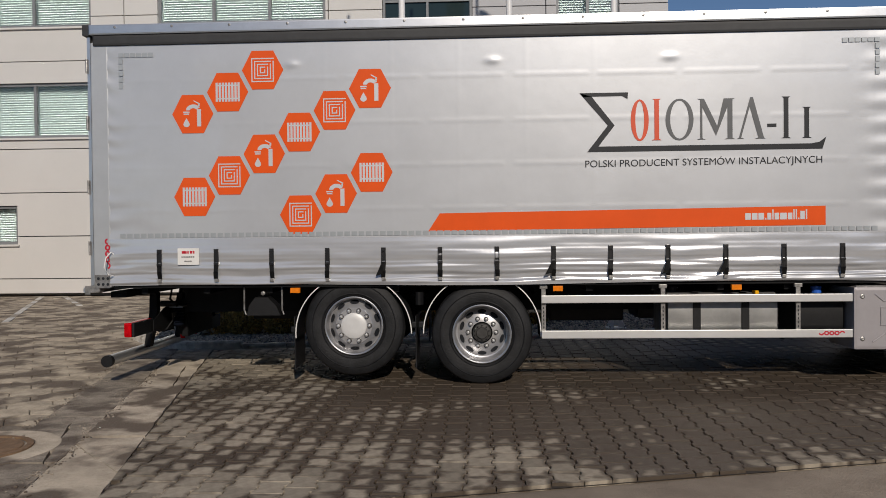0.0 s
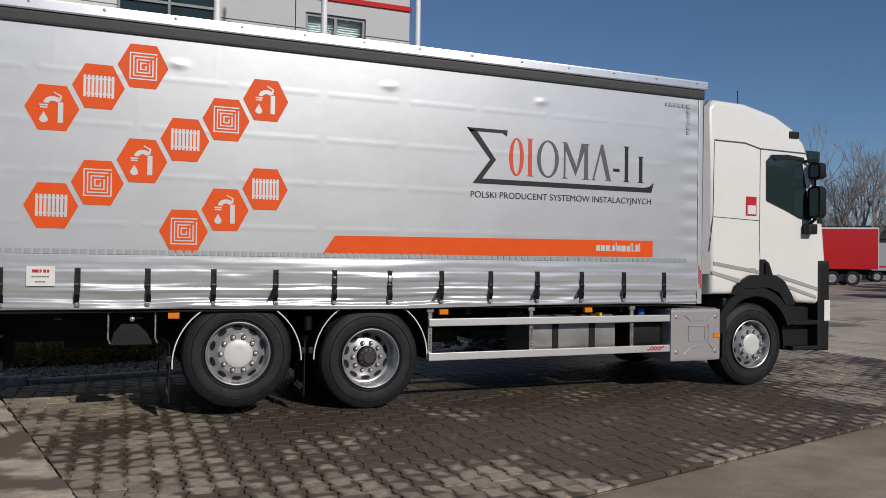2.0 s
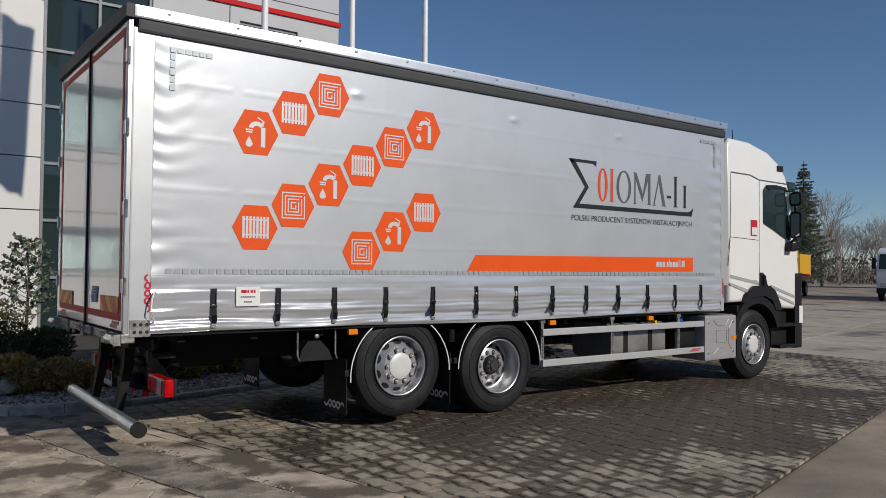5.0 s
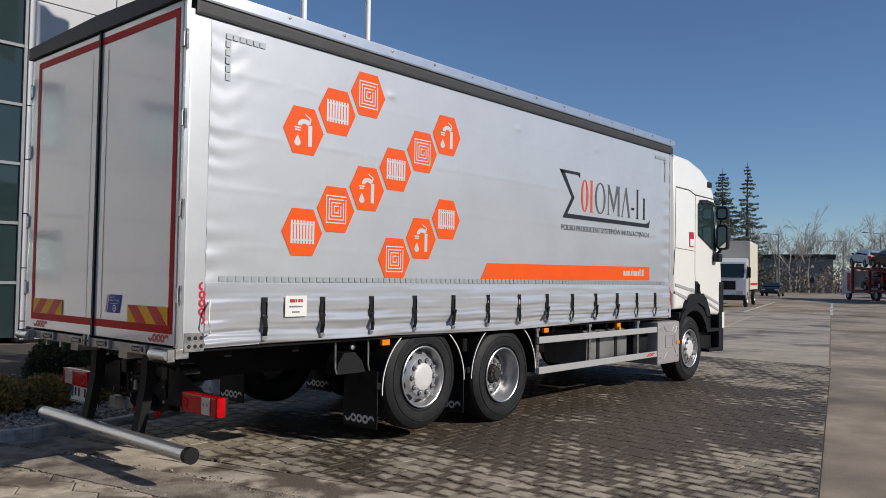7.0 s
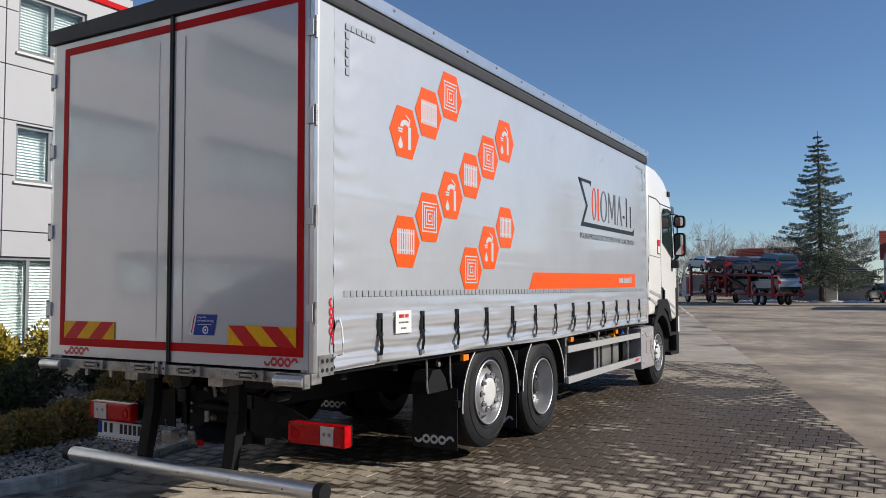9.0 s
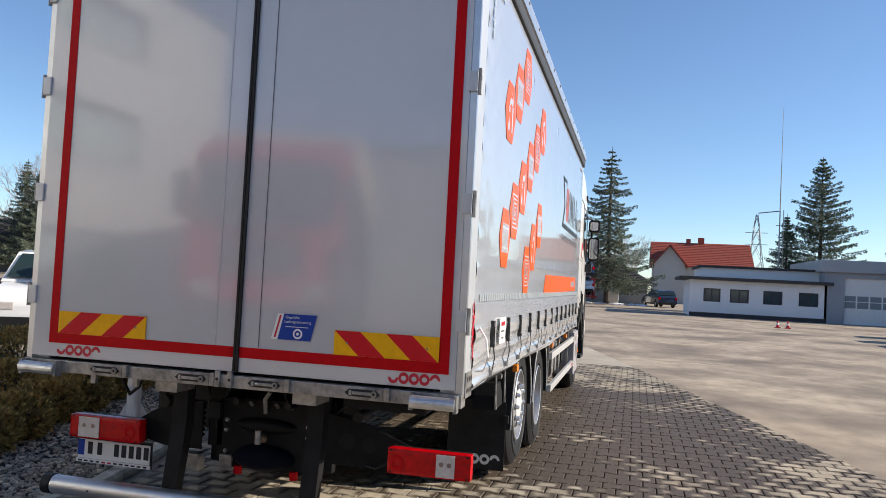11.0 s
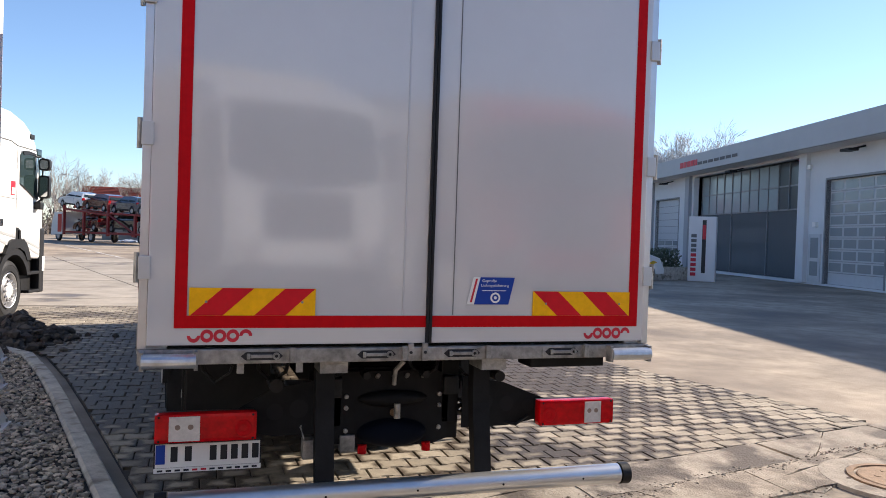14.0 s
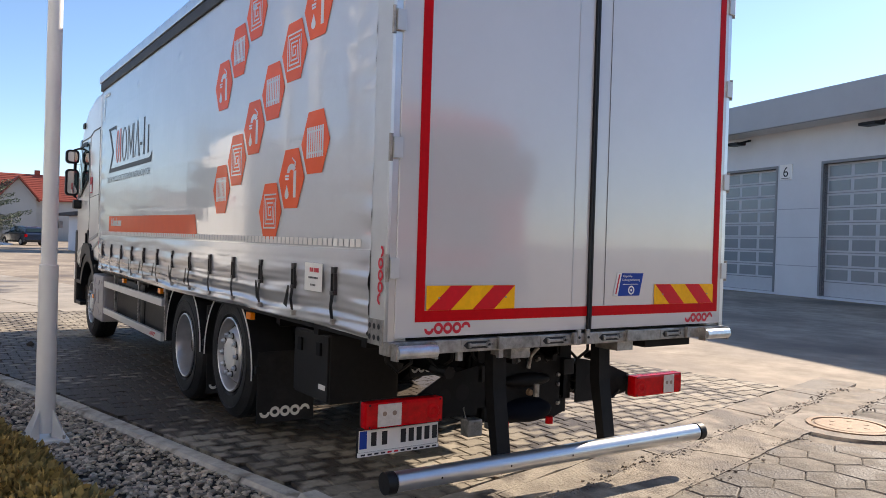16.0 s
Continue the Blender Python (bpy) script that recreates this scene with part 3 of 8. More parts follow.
    for q in ([(30, 60), (208, 60), (206, 86), (186, 74), (74, 74), (44, 77)], [(30, 60), (74, 74), (158, 187), (133, 187)], [(133, 187), (158, 187), (98, 268), (57, 289)], [(98, 268), (870, 268), (890, 289), (57, 289)], [(870, 268), (900, 262), (924, 243), (910, 289), (890, 289)]):
        prism(bm, [(lx(u), lz(v)) for u, v in q], "y", a, b)
    part("angular_mark", bm, M_INK, cu, "black angular mark print")

    def ring_shape(bm, u0, u1, t, bt, wide, thin):
        """An upright oval ring, heavy at its sides."""
        cu_, cv_, ru, rv_ = (u0 + u1) / 2, (t + bt) / 2, (u1 - u0) / 2, (bt - t) / 2
        n_ = 28
        loops = []
        for f, y in ((0, a), (0, b), (1, b), (1, a)):
            loops.append([bm.verts.new((lx(cu_ + (ru - wide * f) * math.cos(an)), y, lz(cv_ + (rv_ - thin * f) * math.sin(an)))) for an in [2 * math.pi * k / n_ for k in range(n_)]])
        for la, lb in zip(loops, loops[1:] + loops[:1]):
            for k in range(n_):
                bm.faces.new((la[k - 1], la[k], lb[k], lb[k - 1]))
        bmesh.ops.recalc_face_normals(bm, faces=bm.faces[:])

    t, bt = 90, 247
    shapes = (("ring", 217, 283), ("stem", 300, 324), ("ring", 344, 446), ("gate", 458, 597), ("peak", 602, 706), ("bar", 712, 745), ("stem", 760, 800), ("stem", 840, 868))
    for gi, (kind, u0, u1) in enumerate(shapes):
        bm = bmesh.new()
        mid = (u0 + u1) / 2
        if kind == "ring":
            ring_shape(bm, u0, u1, t - 2, bt + 2, 17, 7)
        else:
            h0 = 128 if gi == 7 else t - 3
            q = {"stem": [(mid - 16, h0), (mid + 16, h0), (mid + 8.5, h0 + 5), (mid + 8.5, bt - 5), (mid + 18, bt), (mid - 18, bt), (mid - 8.5, bt - 5), (mid - 8.5, h0 + 5)],
                 "gate": [(u0 + 2, t), (u0 + 26, t), (mid + 4, bt - 52), (u1 - 42, t), (u1 - 2, t), (u1 - 10, t + 5), (u1 - 10, bt - 5), (u1, bt), (u1 - 40, bt), (u1 - 28, bt - 5), (u1 - 28, t + 32), (mid, bt - 14), (u0 + 20, t + 32), (u0 + 20, bt - 5), (u0 + 32, bt), (u0, bt), (u0 + 12, bt - 5), (u0 + 12, t + 5)],
                 "peak": [(mid - 3, t - 3), (mid + 7, t - 3), (u1 - 6, bt - 5), (u1, bt), (u1 - 38, bt), (u1 - 26, bt - 5), (mid - 5, t + 34), (u0 + 16, bt - 5), (u0 + 28, bt), (u0, bt), (u0 + 8, bt - 5)],
                 "bar": [(u0, 190), (u1, 190), (u1, 203), (u0, 203)]}[kind]
            prism(bm, [(lx(u), lz(v)) for u, v in q], "y", a, b)
        part("word_mark_shape", bm, M_ORANGEINK if gi < 2 else (M_GREYINK if gi < 5 else M_INK), cu)
    for wb_ in split_words(text_bm("POLSKI PRODUCENT SYSTEMÓW INSTALACYJNYCH", 2.11, 0.098), 0.018):
        if not mirror:
            placed(wb_, (4.585, -d - 0.001, 1.951), (1, 0, 0.006), (0, 0, 1))
        else:
            placed(wb_, (6.87, W + d + 0.001, 1.975), (-1, 0, 0), (0, 0, 1))
        part("slogan_word", wb_, M_INK, cu)
    # reflective dashes
    a, b = outer(side, 0.004), outer(side, 0.0048)
    sq = M_REFLGREY if not mirror else M_REFLWHITE
    dash = P([(0, 1.372), (0.052, 1.372), (0.052, 1.412), (0, 1.412)], "y", a, b)
    first = part("reflective_dash", dash, sq, cu)
    shift = Vector((0.26, 0, 0))
    first.matrix_basis = Matrix.Translation(shift)
    for k in range(1, 105):
        o2 = new("reflective_dash", first.data)
        o2.parent = cu
        o2.matrix_basis = Matrix.Translation((0.26 + 0.066 * k, 0, 0))
    for xa, sg in ((0.27, 1), (7.2, -1)):
        a, b = outer(side, 0.0065), outer(side, 0.0073)
        for k in range(6):
            q = xa + sg * (0.0 + 0.056 * k)
            part("corner_dash", P([(q, 3.055), (q + sg * 0.048, 3.055), (q + sg * 0.048, 3.095), (q, 3.095)], "y", a, b), sq, cu)
        for k in range(1, 6):
            part("corner_dash", P([(xa, 3.055 - 0.058 * k), (xa + sg * 0.04, 3.055 - 0.058 * k), (xa + sg * 0.04, 3.103 - 0.058 * k), (xa, 3.103 - 0.058 * k)], "y", a, b), sq, cu)
    # label
    lx0 = 0.811 if not mirror else 0.66
    lw = 0.2 if not mirror else 0.23
    part("curtain_label", flat([(lx0, 1.117), (lx0 + lw, 1.117), (lx0 + lw, 1.272), (lx0, 1.272)], side, 0.024, 0.002), M_WHITEPRINT, cu, "white maker's label")
    for k, wk in enumerate((0.028, 0.02, 0.014, 0.02, 0.016)):
        q = lx0 + 0.04 + k * 0.026
        part("label_bar", P([(q, 1.222), (q + wk, 1.222), (q + wk, 1.246), (q, 1.246)], "y", outer(side, 0.027), outer(side, 0.028)), M_REDPRINT, cu)
    for z, n_ in ((1.185, 7), (1.145, 4)):
        for k in range(n_):
            q = lx0 + lw / 2 - n_ * 0.009 + k * 0.018
            part("label_bar", P([(q, z), (q + 0.013, z), (q + 0.013, z + 0.011), (q, z + 0.011)], "y", outer(side, 0.027), outer(side, 0.028)), M_JOINT, cu)
    # buckled straps
    xs = [0.53 + 0.54 * k for k in range(13)] if mirror else [0.633, 1.172] + [1.172 + 0.5206 * k for k in range(1, 6)] + [3.775 + 0.515 * k for k in range(1, 7)]
    for k, x in enumerate(xs):
        rnd = random.Random(k + 40 * side)
        bm = bmesh.new()
        o0, o1 = outer(side, 0.006), outer(side, 0.026)
        box(bm, x - 0.021, x + 0.021, min(o0, o1), max(o0, o1), 1.225, 1.262, 0.004)
        box(bm, x - 0.021, x - 0.014, min(o0, o1), max(o0, o1), 1.13, 1.225)
        box(bm, x + 0.014, x + 0.021, min(o0, o1), max(o0, o1), 1.13, 1.225)
        box(bm, x - 0.0145, x + 0.0145, min(o0, outer(side, 0.018)), max(o0, outer(side, 0.018)), 1.14, 1.224)
        box(bm, x - 0.023, x + 0.023, min(o0, outer(side, 0.030)), max(o0, outer(side, 0.030)), 1.112, 1.132, 0.003)
        bk = part("buckle", bm, M_BUCKLE, cu, "black steel strap buckle")
        bm = bmesh.new()
        tilt = rnd.uniform(-0.008, 0.008)
        pts = [(1.112, 0.024, 0), (1.05, 0.032, tilt * 0.5), (0.985, 0.022, tilt)]
        for (za, da, ta), (zb, db, tb_) in zip(pts, pts[1:]):
            vs = [bm.verts.new(p) for p in ((x - 0.022 + ta, outer(side, da), za), (x + 0.022 + ta, outer(side, da), za), (x + 0.019 + tb_, outer(side, db), zb), (x - 0.019 + tb_, outer(side, db), zb))]
            bm.faces.new(vs if side else vs[::-1])
        bmesh.ops.solidify(bm, geom=bm.faces[:], thickness=0.003)
        if rnd.random() < 0.5:
            e0 = x + rnd.uniform(0.03, 0.07) * rnd.choice((-1, 1))
            vs = [bm.verts.new(p) for p in ((x - 0.012, outer(side, 0.048), 1.13), (x + 0.016, outer(side, 0.048), 1.13), (e0 + 0.03, outer(side, 0.05), 1.015), (e0 - 0.025, outer(side, 0.05), 1.0))]
            fresh = bm.faces.new(vs)
            bmesh.ops.solidify(bm, geom=[fresh], thickness=0.003)
        part("strap", bm, M_PLASTIC, cu)
        part("strap_hook", B(x - 0.018, x + 0.018, min(outer(side, 0.005), outer(side, 0.026)), max(outer(side, 0.005), outer(side, 0.026)), 0.955, 0.985, 0.003), M_GALV, cu)
    return cu


M_CURTAINPRINT = mat("bare_silver_print", (0.62, 0.63, 0.64), 0.45, 0.2, 0.04, coat=0.8)
M_ORANGEINK = mat("orange_letter_print", (0.70, 0.07, 0.012), 0.4, 0, 0.05)
M_REFLWHITE = mat("white_reflective_marking", (0.75, 0.73, 0.70), 0.4, 0.0, 0.1)
M_BUCKLE = mat("black_buckle_steel", (0.04, 0.04, 0.042), 0.35, 0.6, 0.2)
for s in (0, 1):
    curtain(s)


def red_word(parent, origin, right, up, length, height, material=None):
    """A maker's word mark, drawn as plain round-ended shapes."""
    material = material or M_REDPRINT
    w = length / 5
    for k in range(5):
        bm = bmesh.new()
        cxm, cym = (k + 0.5) * w, height / 2
        rx_, ry_ = w * 0.50, height / 2
        # heavy rings between two half rings
        span = (0.0, 2 * math.pi)
        if k in (0, 4):
            span = (-math.pi * 1.02, math.pi * 0.02) if k == 0 else (-0.02 * math.pi, 1.02 * math.pi)
        an = [span[0] + (span[1] - span[0]) * q / 16 for q in range(17)]
        outr = [bm.verts.new((cxm + rx_ * math.cos(t), cym + ry_ * math.sin(t), 0)) for t in an]
        innr = [bm.verts.new((cxm + rx_ * 0.50 * math.cos(t), cym + ry_ * 0.42 * math.sin(t), 0)) for t in an]
        for q in range(16):
            bm.faces.new((outr[q], outr[q + 1], innr[q + 1], innr[q]))
        placed(bm, origin, right, up)
        part("maker_mark", bm, material, parent, "word-mark ring shape")


# body frame
for s in (0, 1):
    y0, y1 = (0.0, 0.12) if s == 0 else (W - 0.12, W)
    po = part("rear_corner_post", B(0.0, 0.165, y0, y1, 0.91, 3.2, bev=0.012), M_POST, truck, "grey anodised rear corner post")
    part("post_seal", B(0.166, 0.205, y0 + 0.012, y1 - 0.012, 0.93, 3.19), M_PLASTIC, po)
    part("corner_plate", B(0.01, 0.155, *((-0.006, -0.001) if s == 0 else (W + 0.001, W + 0.006)), 0.905, 1.03), M_GALV, po)
    for k in range(6):
        part("corner_hole", R([(0.0, 0), (0.014, 0)], (0.045 + 0.045 * (k % 3), outer(s, 0.0075), 0.94 + 0.055 * (k // 3)), seg=10), M_INK, po)
    red_word(po, (0.075 - (0.0 if s else -0.035), outer(s, 0.004), 1.37 if s == 0 else 1.10), (0, 0, -1 if s == 0 else 1), (1 if s == 0 else -1, 0, 0), 0.285, 0.052)
    fp = part("front_corner_post", B(7.322, 7.385, y0, y1, 0.92, 3.24, bev=0.01), M_POST, truck)
    red_word(fp, (7.335, outer(s, 0.004), 1.34), (0, 0, -1), (1, 0, 0), 0.25, 0.038)
    a, b = (-0.02, 0.10) if s == 0 else (W - 0.10, W + 0.02)
    part("tarpaulin_rail", B(0.03, 7.39, a, b, 3.165, 3.262, bev=0.02), M_TARP, truck, "black tarpaulin roller edge")
    a, b = (-0.03, 0.13) if s == 0 else (W - 0.13, W + 0.03)
    rr = part("roof_rail", B(0.0, 7.43, a, b, 3.264, 3.36, bev=0.015), M_ALU, truck, "aluminium roof edge rail")
    for k in range(14):
        part("rivet", R([(0.0, -0.006), (0.012, -0.004), (0.012, 0.0)], (0.25 + k * 0.54, outer(s, 0.031), 3.33), seg=8), M_GALV, rr)
    part("lower_rail", B(0.17, 7.32, *((0.03, 0.09) if s == 0 else (W - 0.09, W - 0.03)), 0.90, 0.945), M_BLACK, truck)
bm = bmesh.new()
for k in range(24):
    xa, xb = 0.0 + 7.43 * k / 24, 7.43 * (k + 1) / 24
    ya, yb = 0.13, W - 0.13
    vs = [bm.verts.new(p) for p in ((xa, ya, 3.35), (xb, ya, 3.35), (xb, W / 2, 3.37), (xa, W / 2, 3.37))]
    bm.faces.new(vs)
    vs = [bm.verts.new(p) for p in ((xa, W / 2, 3.37), (xb, W / 2, 3.37), (xb, yb, 3.35), (xa, yb, 3.35))]
    bm.faces.new(vs)
part("roof_sheet", bm, M_WHITEPRINT, truck)
part("load_floor", B(0.05, 7.34, 0.1, W - 0.1, 0.905, 0.95), M_BLACK, truck)
part("bulkhead", B(7.34, 7.38, 0.121, W - 0.121, 0.95, 3.26), M_GREYPAINT, truck)
part("roof_canopy_edge", P([(-0.03, 3.26), (W + 0.03, 3.26), (W + 0.03, 3.36), (W / 2, 3.39), (-0.03, 3.36)], "x", -0.06, -0.002), M_TARP, truck)

# rear doors
for s in (0, 1):
    y0, y1 = (0.035, 1.190) if s == 0 else (1.210, 2.455)
    dr = part("rear_door", B(-0.035, -0.002, y0, y1, 0.945, 3.25, bev=0.006), M_DOOR, truck, "smooth grey rear door with a red reflective border")
    a, b = (0.07, 1.188) if s == 0 else (1.212, 2.345)
    xt = (-0.0385, -0.0365)
    part("red_border", B(*xt, a, b, 1.02, 1.075), M_RED, dr)
    part("red_border", B(*xt, a, b, 3.15, 3.205), M_RED, dr)
    part("red_border", B(*xt, *((0.07, 0.122) if s == 0 else (2.293, 2.345)), 1.075, 3.15), M_RED, dr)
    ga, gb = (1.186, 1.188) if s == 0 else (1.202, 1.214)
    part("door_seal", B(-0.05, -0.004, ga, gb + 0.011 if s == 0 else gb, 0.945, 3.26), M_PLASTIC, dr, "black rubber door seal")
    part("panel_joint", B(-0.0375, -0.0365, *((1.078, 1.082) if s == 0 else (1.326, 1.330)), 1.08, 3.1), M_POST if s else M_JOINT, dr)
    # hazard board
    h0, h1 = (0.122, 0.665) if s == 0 else (1.74, 2.285)
    part("hazard_board", B(-0.044, -0.0395, h0, h1, 1.076, 1.197), M_YELLOW, dr, "yellow board with red diagonal stripes")
    wd = h1 - h0
    for lo, hi in ((0.01, 0.255), (0.505, 0.75)):
        # stripes lean towards the middle of the vehicle at their tops
        pts = [((h1 - f * wd) if s else (h0 + f * wd), z) for f, z in ((lo, 1.0765), (lo + 0.25, 1.0765), (hi + 0.245, 1.1965), (hi, 1.1965))]
        part("hazard_stripe", P(pts, "x", -0.0455, -0.0445), M_HAZARD, dr)
    for f in (0.11, 0.87):
        part("board_screw", R([(0.0, -0.002), (0.006, 0.0)], (-0.0456, h0 + f * wd, 1.136), "x", 8), M_GALV, dr)
    red_word(dr, (-0.037, 2.29 if s else 0.375, 0.957), (0, -1, 0), (0, 0, 1), 0.275 if s else 0.265, 0.058)
    # hinges and lock gear
    for z in (1.28, 1.85, 2.45, 2.98):
        hy = (-0.004, 0.045) if s == 0 else (W - 0.045, W + 0.004)
        hg = part("hinge", B(-0.048, -0.0355, hy[0], hy[1], z - 0.05, z + 0.05, bev=0.004), M_POST, dr, "grey door hinge")
        yy = -0.012 if s == 0 else W + 0.012
        part("hinge_pin", T([(-0.03, yy, z - 0.065), (-0.03, yy, z + 0.065)], 0.011, 8), M_GALV, hg)
    yy = -0.005 if s == 0 else W + 0.005
    part("door_edge_profile", B(-0.03, -0.001, *((0.0, 0.034) if s == 0 else (2.456, W)), 0.93, 3.25), M_ALU, truck)
    # lock rods at the foot
    for y in ((0.50, 1.03) if s == 0 else (1.45, 1.97)):
        lt = part("door_latch", B(-0.0485, -0.0455, y - 0.105, y + 0.105, 0.870, 0.922, bev=0.001), M_GALV, truck, "galvanised recessed door latch")
        part("latch_recess", P([(y - 0.092, 0.896), (y - 0.07, 0.915), (y + 0.07, 0.915), (y + 0.092, 0.896), (y + 0.07, 0.878), (y - 0.07, 0.878)], "x", -0.0497, -0.0487), M_INK, lt)
        bm = bmesh.new()
        box(bm, -0.060, -0.0507, y - 0.045, y + 0.05, 0.889, 0.904, 0.003)
        box(bm, -0.064, -0.0507, y + 0.052, y + 0.066, 0.884, 0.909, 0.003)
        part("latch_lever", bm, M_GALV, lt)
        part("latch_ring", R([(0.008, 0), (0.008, -0.010), (0.016, -0.010), (0.016, 0)], (-0.0505, y - 0.062, 0.896), "x", 12), M_GALV, lt)
        part("latch_keeper", B(-0.066, -0.0455, y - 0.145, y - 0.120, 0.868, 0.934, bev=0.004), M_GALV, lt)
    yk = 1.205 if s == 0 else 1.275
    kp = part("centre_keeper", B(-0.064, -0.0455, yk, yk + 0.028, 0.864, 0.948, bev=0.005), M_GALV, truck)
    part("keeper_bolt", R([(0.0, -0.006), (0.007, -0.005), (0.008, 0)], (-0.064, yk + 0.014, 0.905), "x", 8), M_INK, kp)
    y0b, y1b = (0.02, 0.24) if s == 0 else (2.25, 2.47)
    bf = part("rubber_roller", T([(-0.085, y0b, 0.885), (-0.085, y1b, 0.885)], 0.032, 16), M_ZINC, truck, "galvanised dock buffer roller")
    for yb in (y0b, y1b):
        part("roller_bracket", B(-0.095, -0.045, yb - 0.008, yb + 0.008, 0.845, 0.925), M_GALV, bf)
sk = part("blue_sticker", P([(0.765, 1.262), (0.945, 1.262), (0.975, 1.13), (0.795, 1.13)], "x", -0.0405, -0.039), M_BLUE, truck, "blue and white inspection sticker on the door")
part("sticker_edge", P([(0.945, 1.262), (0.98, 1.262), (1.012, 1.13), (0.975, 1.13)], "x", -0.0403, -0.0392), M_WHITEPRINT, sk)
part("sticker_mark", P([(0.958, 1.255), (0.968, 1.255), (0.996, 1.14), (0.986, 1.14)], "x", -0.0415, -0.0405), M_REDPRINT, sk)
part("sticker_text", placed(text_bm("Geprüfte", 0.075, 0.017), (-0.0415, 0.935, 1.235), (0, -1, 0), (0, 0, 1)), M_WHITEPRINT, sk)
part("sticker_text", placed(text_bm("Ladungssicherung", 0.145, 0.017), (-0.0415, 0.94, 1.213), (0, -1, 0), (0, 0, 1)), M_WHITEPRINT, sk)
part("sticker_line", B(-0.0412, -0.0406, 0.81, 0.935, 1.196, 1.199), M_WHITEPRINT, sk)
part("sticker_seal", R([(0.0, 0), (0.026, 0)], (-0.0413, 0.865, 1.163), "x", 20), M_WHITEPRINT, sk)
part("seal_mark", R([(0.008, 0), (0.017, 0)], (-0.0419, 0.865, 1.163), "x", 16), M_BLUE, sk)
part("rear_sill", B(-0.045, 0.05, 0.0, W, 0.862, 0.928, bev=0.006), M_GALV, truck, "galvanised steel rear sill beam")
# loose end of the curtain tensioning cord at the rear corner
part("tension_cord", T([(0.19, -0.012, 1.02), (0.17, -0.06, 1.03), (0.14, -0.085, 1.10), (0.15, -0.07, 1.19), (0.18, -0.03, 1.24), (0.20, -0.01, 1.22)], 0.006, 6), M_WHITEPRINT, truck, "loose white curtain cord")
part("door_seal", B(-0.012, 0.0, 1.15, 1.35, 0.95, 3.2), M_BLACK, truck)


M_POSTBLACK = mat("worn_black_steel", (0.009, 0.0092, 0.010), 0.6, 0.0, 0.35, 9, 0.1, 60, spec=0.18)
M_HOLE = mat("bracket_shade_hole", (0.008, 0.008, 0.009), 0.9)
M_BLUEDARK = mat("dark_blue_steel", (0.004, 0.006, 0.012), 0.75, 0.0, 0.2, spec=0.08)
M_ALURAIL = mat("brushed_aluminium_rail", (0.68, 0.68, 0.67), 0.42, 0.6, 0.05, 6)
M_BLUECAP = mat("blue_cap_plastic", (0.02, 0.12, 0.55), 0.4)
M_MIRROR = mat("mirror_glass", (0.45, 0.46, 0.47), 0.03, 1.0, 0.01)


